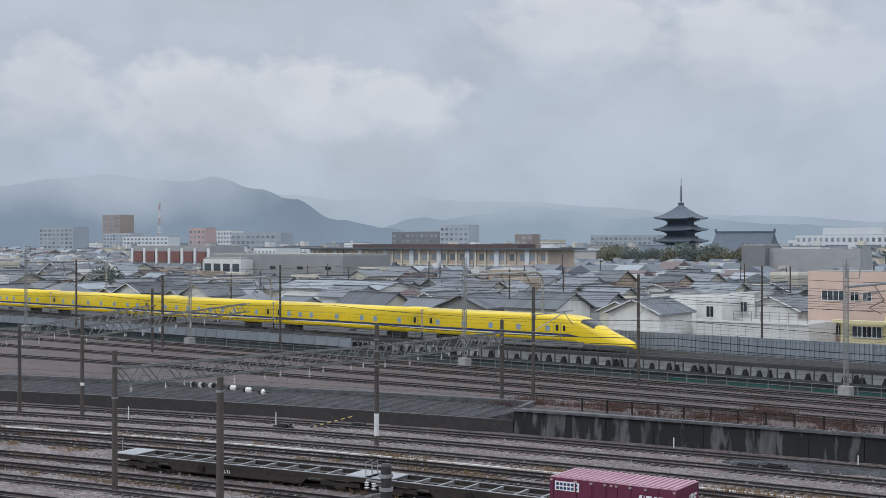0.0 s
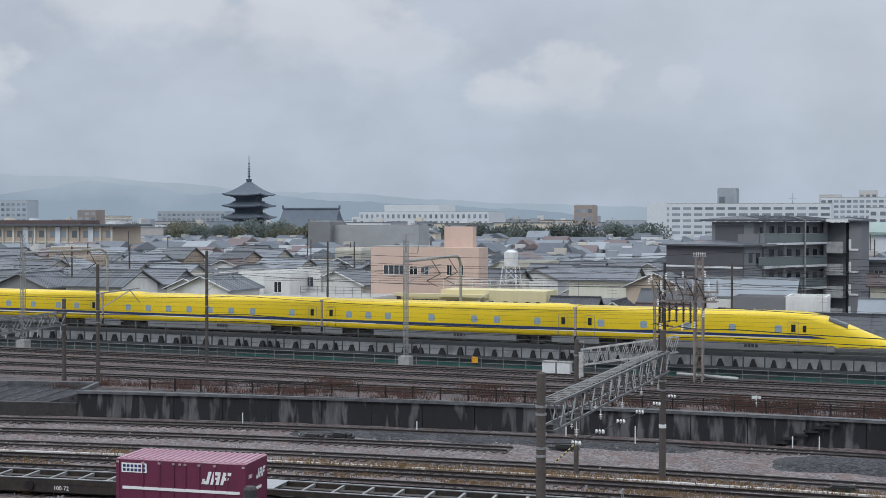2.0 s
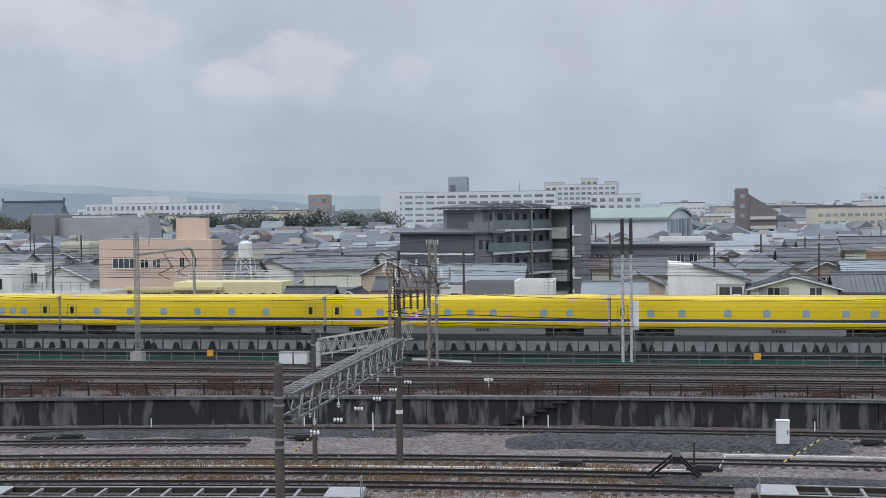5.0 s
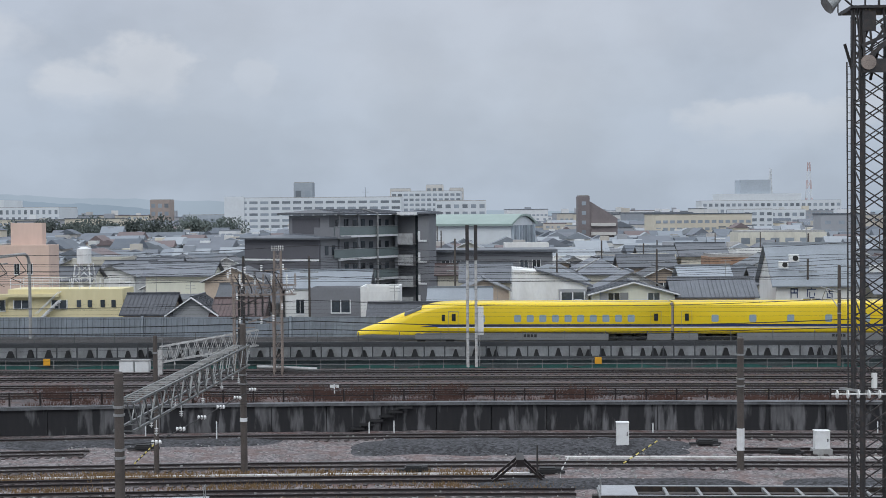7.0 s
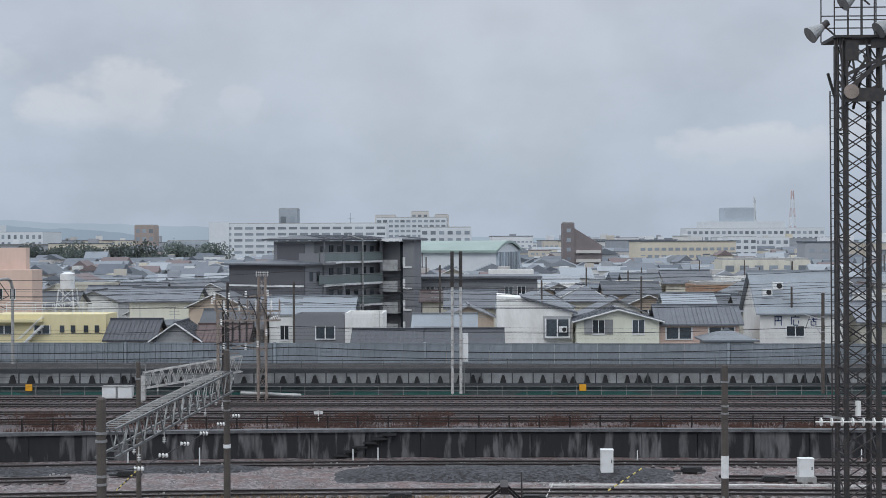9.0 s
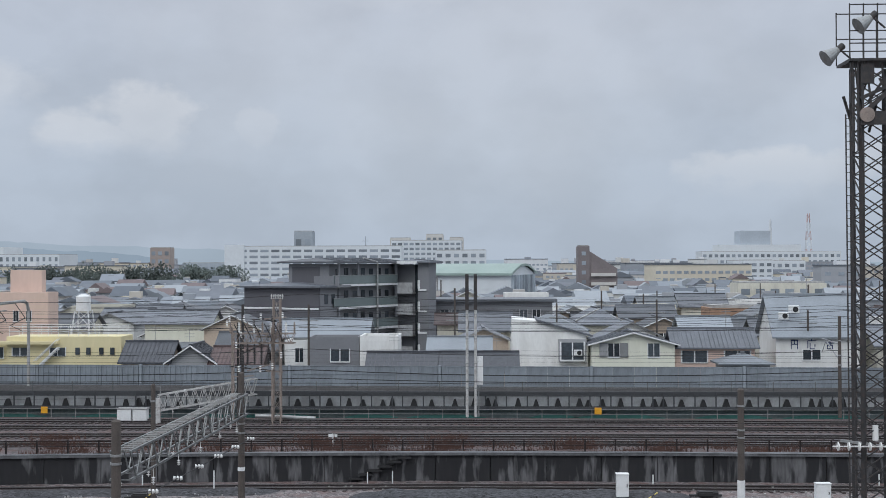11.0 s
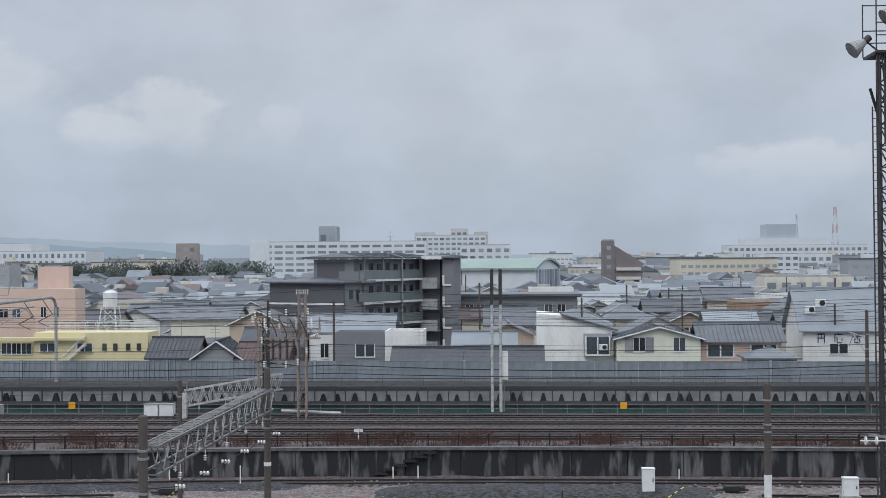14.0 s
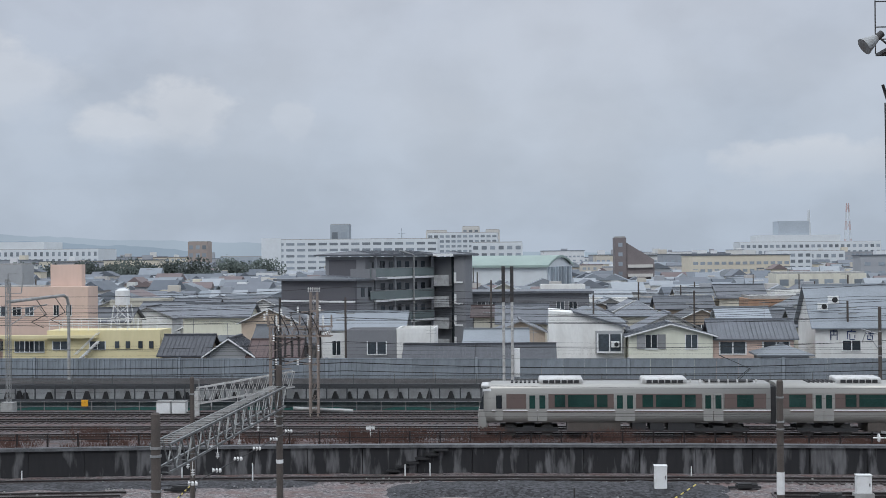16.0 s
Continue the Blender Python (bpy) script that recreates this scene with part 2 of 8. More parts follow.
M["hw"] = mat("cream_render", (0.60, 0.575, 0.49), 0.85, var=0.08, scale=0.4, per_object=0.25, stain=(0.40, 0.375, 0.33), stain_amt=0.3, stretch=(1, 1, 0.4))
M["palecream"] = mat("pale_cream_siding", (0.72, 0.72, 0.61), 0.8, var=0.05, scale=0.4, stain=(0.58, 0.57, 0.47), stain_amt=0.25, stretch=(1, 1, 0.3))
M["rustwall"] = mat("rust_orange_cladding", (0.36, 0.225, 0.15), 0.8, var=0.12, scale=0.5, stain=(0.25, 0.15, 0.10), stain_amt=0.4, stretch=(1, 1, 0.3))
M["darktile"] = mat("dark_glazed_tiles", (0.058, 0.062, 0.073), 0.35, var=0.35, scale=2.5, fine=6, bump=0.4, dist=0.06)
M["hw2"] = mat("white_render", (0.72, 0.72, 0.70), 0.85, var=0.07, scale=0.4, per_object=0.12, stain=(0.5, 0.48, 0.45), stain_amt=0.25, stretch=(1, 1, 0.4))
M["hw3"] = mat("grey_render", (0.27, 0.275, 0.28), 0.85, var=0.1, scale=0.4, per_object=0.35)
M["hw4"] = mat("tan_render", (0.43, 0.35, 0.28), 0.85, var=0.1, scale=0.4, per_object=0.25)
M["peach"] = mat("peach_render", (0.63, 0.475, 0.405), 0.85, var=0.05, scale=0.25, stain=(0.55, 0.41, 0.34), stain_amt=0.35, stretch=(1, 1, 0.3))
M["yellowwall"] = mat("pale_yellow_render", (0.70, 0.62, 0.38), 0.85, var=0.05, scale=0.3, stain=(0.6, 0.52, 0.28), stain_amt=0.25, stretch=(1, 1, 0.3))
M["dkapt"] = mat("charcoal_cladding", (0.105, 0.104, 0.118), 0.75, var=0.08, scale=0.4)
M["dkapt2"] = mat("grey_cladding", (0.20, 0.205, 0.22), 0.75, var=0.08, scale=0.4)
M["galleryglass"] = mat("pale_green_balustrade_glass", (0.17, 0.205, 0.205), 0.15, var=0.1, scale=0.5, bump=0)
M["win"] = mat("house_window", (0.05, 0.06, 0.07), 0.12, var=0.4, scale=0.5, per_object=0.6, bump=0)
# lighter than house_window: distance haze is put into the pane colour
M["farwin"] = mat("hazed_far_window", (0.22, 0.25, 0.28), 0.3, var=0.2, scale=0.1, per_object=0.4, bump=0)
# temple timber and tile: bluish distance haze mixed into both base colours
M["pagoda"] = mat("hazed_aged_timber", (0.075, 0.095, 0.122), 0.85, var=0.2, scale=0.3)
M["pagroof"] = mat("hazed_pagoda_tile", (0.10, 0.125, 0.155), 0.7, var=0.15, scale=0.3)
M["copper"] = mat("green_copper_roof", (0.27, 0.345, 0.315), 0.6, var=0.12, scale=0.2)
# distance haze is mixed into the far facade, roof and wall colours below
M["farwhite"] = mat("hazed_far_facade", (0.62, 0.65, 0.67), 0.85, var=0.06, scale=0.05)
M["fargrey"] = mat("grey_far_facade", (0.36, 0.40, 0.44), 0.85, var=0.1, scale=0.05, per_object=0.3)
M["farbrown"] = mat("brown_far_facade", (0.37, 0.31, 0.28), 0.85, var=0.1, scale=0.05, per_object=0.25)
M["farroof"] = mat("hazed_distant_roofs", (0.2, 0.22, 0.24), 0.8, var=0.1, scale=0.05,
                   palette=[(0.14, 0.157, 0.178), (0.20, 0.222, 0.245), (0.115, 0.132, 0.155), (0.31, 0.335, 0.36), (0.165, 0.18, 0.205), (0.175, 0.14, 0.14), (0.23, 0.256, 0.285), (0.15, 0.17, 0.195)])
M["farwalls"] = mat("distant_walls", (0.4, 0.4, 0.4), 0.85, var=0.06, scale=0.05,
                    palette=[(0.60, 0.60, 0.58), (0.52, 0.48, 0.42), (0.34, 0.35, 0.37), (0.70, 0.71, 0.71), (0.45, 0.43, 0.41), (0.30, 0.32, 0.35), (0.60, 0.55, 0.45), (0.66, 0.67, 0.68)])
# both leaf colours are paled to carry the haze over the groves
M["leaf"] = mat("hazed_evergreen_leaves", (0.118, 0.142, 0.128), 0.8, var=0.35, scale=0.15, fine=20, per_object=0.3)
M["leafy"] = mat("hazed_autumn_leaves", (0.17, 0.172, 0.12), 0.8, var=0.4, scale=0.15, fine=20, per_object=0.3)
M["weed"] = mat("dry_weeds", (0.20, 0.13, 0.065), 0.95, var=0.4, scale=2)
M["weedr"] = mat("rust_brown_weeds", (0.095, 0.052, 0.042), 0.95, var=0.4, scale=2)
M["bark"] = mat("bark", (0.07, 0.055, 0.045), 0.9, var=0.3, scale=2)
M["signw"] = mat("white_lettering", (0.8, 0.8, 0.8), 0.5, var=0.03, scale=2, bump=0)
M["orange"] = mat("orange_sign", (0.75, 0.36, 0.02), 0.5, var=0.08, scale=2)
M["yellowp"] = mat("yellow_band_paint", (0.62, 0.50, 0.14), 0.5, var=0.1, scale=2)
M["red"] = mat("red_oxide", (0.21, 0.095, 0.085), 0.7, var=0.2, scale=2)
M["line"] = mat("white_cable_trough", (0.58, 0.57, 0.55), 0.8, var=0.3, scale=1.2)


# ---- shape helpers ----
def box(bm, x0, x1, y0, y1, z0, z1, m=None):
    v = [bm.verts.new((x, y, z)) for z in (z0, z1) for x, y in ((x0, y0), (x1, y0), (x1, y1), (x0, y1))]
    if m:
        for a in v:
            a.co = m @ a.co
    for f in ((3, 2, 1, 0), (4, 5, 6, 7), (0, 1, 5, 4), (1, 2, 6, 5), (2, 3, 7, 6), (3, 0, 4, 7)):
        bm.faces.new([v[i] for i in f])


def bar(bm, a, b, r, n=4, r2=None):
    """A round or square bar from a to b."""
    a, b = Vector(a), Vector(b)
    d = b - a
    q = d.to_track_quat("Z", "Y")
    r2 = r if r2 is None else r2
    rings = []
    for p, rr in ((a, r), (b, r2)):
        rings.append([bm.verts.new(p + q @ Vector((rr * math.cos(2 * math.pi * (i + 0.5) / n), rr * math.sin(2 * math.pi * (i + 0.5) / n), 0))) for i in range(n)])
    for i in range(n):
        j = (i + 1) % n
        bm.faces.new((rings[0][i], rings[0][j], rings[1][j], rings[1][i]))
    bm.faces.new(rings[0][::-1])
    bm.faces.new(rings[1])


def link(name, bm, material, smooth=False):
    me = bpy.data.meshes.new(name)
    bm.to_mesh(me)
    bm.free()
    for m in material if isinstance(material, (list, tuple)) else [material]:
        me.materials.append(m)
    if smooth:
        for p in me.polygons:
            p.use_smooth = True
    return new(name, me)


def part(name, bm, material, parent, label="", smooth=False):
    ob = link(name, bm, material, smooth)
    ob.parent = parent
    if label:
        ob["label"] = label
    return ob


def shared(name, me, parent, loc, scl=(1, 1, 1), rz=0.0):
    ob = new(name, me)
    ob.parent = parent
    ob.location, ob.scale = loc, scl
    ob.rotation_euler = (0, 0, rz)
    return ob


def thing(name, label, category, x=0, y=0, z=0, rz=0, group="", kind=""):
    e = new(name)
    e.empty_display_size = 0.2
    e.location, e.rotation_euler = (x, y, z), (0, 0, radians(rz))
    return tagged(e, label, category, group, kind)


def mesh_of(name, build, material):
    bm = bmesh.new()
    build(bm)
    me = bpy.data.meshes.new(name)
    bm.to_mesh(me)
    bm.free()
    me.materials.append(material)
    return me


def sweep(bm, path, profile, closed=True):
    """Sweep a profile of (offset, height) along points (x, y, z); offset runs along +y."""
    rings = [[bm.verts.new((x, y + o, z + h)) for o, h in profile] for x, y, z in path]
    n = len(profile)
    for a, b in zip(rings, rings[1:]):
        for i in range(n if closed else n - 1):
            j = (i + 1) % n
            bm.faces.new((a[i], b[i], b[j], a[j]))
    if closed:
        bm.faces.new(rings[0])
        bm.faces.new(rings[-1][::-1])


def yard(x, y0, c=0.0018):
    """The yard's curve: all its lines bend towards the terrace on one side."""
    return y0 - (c if x < 4 else 0.0006) * (x - 4) ** 2


def steps(a, b, n):
    return [a + (b - a) * i / n for i in range(n + 1)]


PANE = mesh_of("window_pane", lambda bm: box(bm, -0.5, 0.5, -0.05, 0.05, 0, 1), M["win"])
FRAME = mesh_of("window_frame", lambda bm: (box(bm, -0.56, -0.5, -0.06, 0.04, -0.05, 1.05), box(bm, 0.5, 0.56, -0.06, 0.04, -0.05, 1.05),
                                          box(bm, -0.56, 0.56, -0.08, 0.04, -0.1, -0.0), box(bm, -0.03, 0.03, -0.065, 0.04, 0, 1)), M["white"])


# ---- ground ----
def make_ground():
    bm = bmesh.new()
    box(bm, -4200, 2400, -300, 4400, -1.0, 0.0)
    tagged(link("ground", bm, M["ground"]), "grey built-up city ground under wet haze", "ground", kind="structure")
    # the yard's ballast bed, uneven, up to the retaining wall
    bm = bmesh.new()
    xs, vs = steps(-150, 70, 220), steps(0, 1, 60)
    grid = []
    for x in xs:
        top = yard(x, 82.5)
        grid.append([bm.verts.new((x, 20 + (top - 20) * v, 0.03 + 0.10 * noise.noise((x * 0.35, v * 22, 0)) + 0.04 * noise.noise((x * 1.3, v * 60, 5)) + 0.05)) for v in vs])
    for a, b in zip(grid, grid[1:]):
        for i in range(len(vs) - 1):
            bm.faces.new((a[i], b[i], b[i + 1], a[i + 1]))
    tagged(link("yard_ballast", bm, M["ballast"], True), "wet brown-grey ballast bed of the freight yard", "ballast", kind="structure")
    # heaps of fresh grey gravel between the sidings
    for x0, x1, y0, w, h in ((-9, 12, 76.2, 2.6, 0.5), (-2, 14, 65.9, 1.5, 0.25), (14, 40, 66.0, 1.6, 0.25), (-62, -45, 39.5, 3.0, 0.2), (-40, -12, 78.7, 1.6, 0.25)):
        bm = bmesh.new()
        rows = []
        for x in steps(x0, x1, 60):
            e = min(1, (x - x0) / 3, (x1 - x) / 3)
            rows.append([bm.verts.new((x, yard(x, y0) + w * s, 0.02 + h * max(0, e) * max(0, 1 - s * s) * (1 + 0.35 * noise.noise((x * 0.7, s * 3, 2))))) for s in steps(-1, 1, 8)])
        for a, b in zip(rows, rows[1:]):
            for i in range(8):
                bm.faces.new((a[i], b[i], b[i + 1], a[i + 1]))
        tagged(link("gravel_heap", bm, M["gravel"], True), "low heap of fresh dark grey gravel between sidings", "gravel", kind="stuff")


make_ground()


# ---- railway embankment, wall and tracks ----
WALL_END = -57.0


def make_embankment():
    bm = bmesh.new()
    xs = steps(-330, 520, 280)
    rows = []
    for x in xs:
        w = yard(x, 82.6) if x > -110 else yard(-110, 82.6) + (x + 110) * 0.2
        lean = 0 if x > WALL_END else min(1, (WALL_END - x) / 3)
        prof = [(w + 0.2, 0.0), (w + 0.25, 0.9 if lean else 1.78), (w + 0.3 + 5.5 * lean, 1.62), (w + 3 + 5 * lean, 1.55), (95 - lean * 2, 1.55), (104.0, 1.5), (104.2, -0.2)]
        rows.append([bm.verts.new((x, y, z)) for y, z in prof])
    for a, b in zip(rows, rows[1:]):
        for i in range(len(a) - 1):
            f = bm.faces.new((a[i], b[i], b[i + 1], a[i + 1]))
            f.material_index = 1 if i < 2 else 0
    tagged(link("embankment", bm, [M["mainballast"], M["bank"]]), "railway embankment topped with rust-stained ballast", "embankment", kind="structure")
    # retaining wall in cast bays with a projecting cap
    wall = thing("wall_retaining", "streaked black and grey concrete retaining wall", "wall", kind="structure")
    x = WALL_END
    while x < 70:
        x1 = x + 3.55
        bm = bmesh.new()
        sweep(bm, [(q, yard(q, 82.3) + 0.0, 0) for q in steps(x + 0.02, x1 - 0.02, 3)], [(0.0, 0.0), (0.35, 0.0), (0.35, 1.75), (0.06, 1.75)])
        part("wall_bay", bm, M["wall"], wall)
        bm = bmesh.new()
        sweep(bm, [(q, yard(q, 82.3), 0) for q in steps(x, x1, 3)], [(-0.12, 1.75), (0.55, 1.75), (0.55, 1.93), (-0.12, 1.93)])
        part("cap_stone", bm, M["cap"], wall)
        x = x1
    # lower footing wall and sloped bank edge further along
    bm = bmesh.new()
    sweep(bm, [(q, yard(q, 82.3), 0) for q in steps(-115, WALL_END, 30)], [(-0.05, 0.0), (0.35, 0.0), (0.35, 1.05), (-0.05, 1.05)])
    part("footing_wall", bm, M["steeld"], wall, "dark low footing wall under the sloped bank")
    bm = bmesh.new()
    sweep(bm, [(q, yard(q, 82.3) + 5.6, 0) for q in steps(-150, WALL_END - 2, 30)], [(-0.2, 1.5), (0.35, 1.5), (0.35, 1.85), (-0.2, 1.85)])
    part("bank_kerb", bm, M["cap"], wall)
    # seams of the slope's slabs
    bm = bmesh.new()
    for q in steps(-108, WALL_END - 4, 34):
        y = yard(q, 82.6)
        bar(bm, (q, y + 0.3, 0.95), (q + 0.8, y + 5.4, 1.66), 0.035)
    part("slope_seam", bm, M["cap"], wall)["kind"] = "stuff"
    bm = bmesh.new()
    q0 = WALL_END
    bar(bm, (q0 - 2, yard(q0 - 2, 82.3) + 5.6, 1.7), (q0 + 0.3, yard(q0, 82.3) + 0.2, 1.9), 0.2)
    part("kerb_end", bm, M["cap"], wall)
    # stair notch in the wall
    for i in range(6):
        bm = bmesh.new()
        xx = -9.3 + 0.62 * i
        box(bm, xx, xx + 0.9, 81.75, 82.3, 0.2 + 0.27 * i, 0.32 + 0.27 * i)
        part("step", bm, M["black"], wall)


make_embankment()


def make_track(y0, x0, x1, z, c, name, label, head=True, slope=0.0):
    th = thing(name, label, "track", kind="structure")
    f = lambda x: yard(x, y0, c) + slope * x
    n = max(12, int((x1 - x0) / 3))
    for s in (-0.55, 0.55):
        bm = bmesh.new()
        sweep(bm, [(x, f(x) + s, z) for x in steps(x0, x1, n)], [(-0.06, 0.0), (0.06, 0.0), (0.025, 0.04), (0.025, 0.11), (-0.025, 0.11), (-0.025, 0.04)])
        r = part("rail", bm, M["rail"], th)
        bm = bmesh.new()
        sweep(bm, [(x, f(x) + s, z) for x in steps(x0, x1, n)], [(-0.037, 0.11), (0.037, 0.11), (0.037, 0.155), (-0.037, 0.155)])
        part("rail_head", bm, M["railtop"] if head else M["rail"], r)
    bm = bmesh.new()
    x = x0
    while x < x1:
        y = f(x)
        box(bm, x - 0.11, x + 0.11, y - 1.05, y + 1.05, z - 0.13, z + 0.005 + random.uniform(-0.01, 0.01))
        x += 0.62
    s = part("sleepers", bm, M["sleeper"], th)
    s["kind"] = "stuff"
    return th


# yard sidings, nearest last
make_track(79.7, -140, 70, 0.12, 0.0018, "railway_track", "rusty siding beside the retaining wall")
make_track(75.6, -140, -24, 0.12, 0.00172, "railway_track", "rusty siding in the freight yard", slope=0.012)
make_track(74.6, 14, 60, 0.12, 0.0018, "railway_track", "rusty siding in the freight yard", False)
make_track(70.6, -140, 70, 0.12, 0.0018, "railway_track", "rusty siding in the freight yard")
make_track(66.6, -140, 2.6, 0.12, 0.0018, "railway_track", "rusty stub siding ending at a buffer stop", False)
make_track(63.4, -140, 4, 0.12, 0.0018, "railway_track", "rusty weed-grown siding in the freight yard", False)
make_track(57.8, -140, 2, 0.12, 0.0018, "railway_track", "siding with empty container wagons", False)
make_track(60.2, 3, 60, 0.12, 0.0018, "railway_track", "siding with an empty container wagon", False)
make_track(54.3, -140, 60, 0.12, 0.0018, "railway_track", "rusty siding in the freight yard", False)
make_track(50.9, -130, 60, 0.12, 0.0018, "railway_track", "siding with a loaded container wagon")
make_track(46.6, -120, 60, 0.12, 0.0018, "railway_track", "rusty siding in the freight yard", False)
# main lines on the embankment
make_track(88.6, -330, 520, 1.6, 0.0006, "railway_track", "main line track on the embankment")
make_track(92.2, -330, 520, 1.6, 0.0003, "railway_track", "main line track on the embankment")
make_track(96.4, -330, 520, 1.6, 0.0001, "railway_track", "main line track on the embankment")
make_track(100.4, -330, 520, 1.6, 0.0, "railway_track", "main line track on the embankment")


# ---- high-speed line viaduct ----
RAILZ = 2.85
GRADE = 0.003  # the line falls gently from left to right


def make_viaduct():
    via = thing("viaduct", "low concrete viaduct of the high-speed line with bracketed edge", "viaduct", kind="structure")
    X0, X1 = -400, 420
    bm = bmesh.new()
    box(bm, X0, X1, 107.2, 119, 1.4, 2.35)
    part("deck", bm, M["deck"], via).rotation_euler = (0, GRADE, 0)
    bm = bmesh.new()
    box(bm, X0, X1, 106.45, 106.75, 3.05, 3.32)
    part("edge_beam", bm, M["beam"], via)
    bm = bmesh.new()
    box(bm, X0, X1, 106.5, 107.2, 2.2, 3.05)
    part("edge_panel", bm, M["panel"], via)
    bm = bmesh.new()
    box(bm, X0, X1, 105.9, 107.2, 1.98, 2.2)
    part("lower_beam", bm, M["beam"], via)
    bm = bmesh.new()
    box(bm, X0, X1, 106.6, 107.1, 0.6, 1.98)
    part("girder_face", bm, M["teal"], via)
    bm = bmesh.new()
    box(bm, X0, X1, 104.2, 106.7, 0.7, 0.95)
    part("channel_bed", bm, M["deck"], via)
    # triangular brackets
    def tri(bm):
        v = [bm.verts.new(p) for p in ((-0.32, 0, 0), (0.32, 0, 0), (0.09, 0, 0.72), (-0.09, 0, 0.72), (-0.32, 0.35, 0), (0.32, 0.35, 0), (0.09, 0.35, 0.72), (-0.09, 0.35, 0.72))]
        for f in ((0, 1, 2, 3), (7, 6, 5, 4), (0, 3, 7, 4), (1, 5, 6, 2), (3, 2, 6, 7), (0, 4, 5, 1)):
            bm.faces.new([v[i] for i in f])
    me = mesh_of("bracket", tri, M["black"])
    post = mesh_of("parapet_post", lambda bm: box(bm, -0.05, 0.05, -0.05, 0.05, 0, 1.25), M["beam"])
    # slatted pale parapet further along
    slat = mesh_of("parapet_panel", lambda bm: (box(bm, -0.98, 0.98, -0.03, 0.03, 0.05, 0.12), box(bm, -0.98, 0.98, -0.03, 0.03, 1.02, 1.1), box(bm, -0.98, -0.9, -0.05, 0.05, 0, 1.15),
                                                 box(bm, -0.96, 0.96, 0.0, 0.02, 0.1, 1.05)), M["barrier"])
    for i in range(60):
        shared("parapet_panel", slat, via, (-222 + 2 * i, 105.7, 2.2))
    x = -103
    k = 0
    while x < 60:
        shared("bracket", me, via, (x + random.uniform(-0.2, 0.2), 106.14, 2.2), (random.uniform(0.75, 1.05), 1, random.uniform(0.75, 1.0)))
        shared("parapet_post", post, via, (x + 0.86, 105.95, 2.1))
        k += 1
        x += random.choice((1.72, 1.72, 1.72, 0.86))
    for z, r in ((3.42, 0.09), (3.12, 0.05), (2.12, 0.06)):
        bm = bmesh.new()
        bar(bm, (-104, 105.95, z), (62, 105.95, z), r)
        part("parapet_rail", bm, M["beam"], via)
    # slim rail above the edge beam
    up = mesh_of("upper_post", lambda bm: box(bm, -0.035, 0.035, -0.035, 0.035, 0, 0.95), M["steelm"])
    for i in range(56):
        shared("upper_post", up, via, (-118 + 3.44 * i, 106.5, 3.3))
    bm = bmesh.new()
    bar(bm, (-118, 106.5, 3.75), (75, 106.5, 3.75), 0.022)
    part("upper_rail", bm, M["steelm"], via)
    # handrail along the service walk
    rail = thing("handrail", "thin galvanised handrail along the service walk", "handrail", kind="structure")
    for z in (1.75, 2.12):
        bm = bmesh.new()
        bar(bm, (-130, 104.8, z), (75, 104.8, z), 0.03)
        part("top_rail", bm, M["steel"], rail)
    pm = mesh_of("handrail_post", lambda bm: box(bm, -0.03, 0.03, -0.03, 0.03, 0, 1.0), M["steel"])
    for i in range(100):
        shared("handrail_post", pm, rail, (-128 + 2.03 * i, 104.8, 1.15))
    # green netting under the girder, in shallow arches
    x = -60
    while x < 60:
        w = random.uniform(3.2, 8.0)
        bm = bmesh.new()
        pts = [(-w / 2, 0), (w / 2, 0), (w / 2, 0.3), (w * 0.25, 0.52), (-w * 0.25, 0.52), (-w / 2, 0.3)]
        a = [bm.verts.new((px, 0, pz)) for px, pz in pts]
        b = [bm.verts.new((px, 0.06, pz)) for px, pz in pts]
        bm.faces.new(a)
        bm.faces.new(b[::-1])
        for i in range(6):
            bm.faces.new((a[i], b[i], b[(i + 1) % 6], a[(i + 1) % 6]))
        net = part("netting", bm, M["greennet"], via, "dark green safety netting")
        net.location = (x, 106.4, 0.98)
        x += w + random.uniform(0.5, 3)
    # ballastless track on the deck
    for y0, lab in ((111.6, "high-speed track on the viaduct"), (116.0, "far high-speed track on the viaduct")):
        th = thing("railway_track", lab, "track", kind="structure")
        th.rotation_euler = (0, GRADE, 0)
        for s in (-0.72, 0.72):
            bm = bmesh.new()
            box(bm, X0, X1, y0 + s - 0.04, y0 + s + 0.04, 2.4, RAILZ)
            part("rail", bm, M["railtop"], th)
        bm = bmesh.new()
        box(bm, X0, X1, y0 - 1.3, y0 + 1.3, 2.35, 2.5)
        part("track_bed", bm, M["deck"], th)
    # noise barrier in ribbed panels between posts
    bar_ = thing("noise_barrier", "long grey ribbed noise barrier behind the high-speed line", "barrier", kind="structure")
    bar_.location, bar_.rotation_euler = (0, 0, -0.46), (0, GRADE, 0)

    def pan(bm):
        box(bm, -0.99, 0.99, 0, 0.06, 0, 2.35)
        for i in range(4):
            q = -0.75 + 0.5 * i
            box(bm, q - 0.04, q + 0.04, -0.09, 0, 0.05, 2.3)
        for z in (0.0, 0.78, 1.56, 2.29):
            box(bm, -0.99, 0.99, -0.06, 0, z, z + 0.06)
    me = mesh_of("barrier_panel", pan, M["barrier"])
    pm = mesh_of("barrier_post", lambda bm: box(bm, -0.08, 0.08, -0.12, 0.1, 0, 2.42), M["barrier"])
    for i in range(150):
        x = -180 + 2.0 * i
        shared("barrier_panel", me, bar_, (x, 118.6, 2.66))
        if i % 7 == 3:
            shared("barrier_post", pm, bar_, (x + 1.0, 118.55, 2.66), (1.5, 1, 1))


make_viaduct()


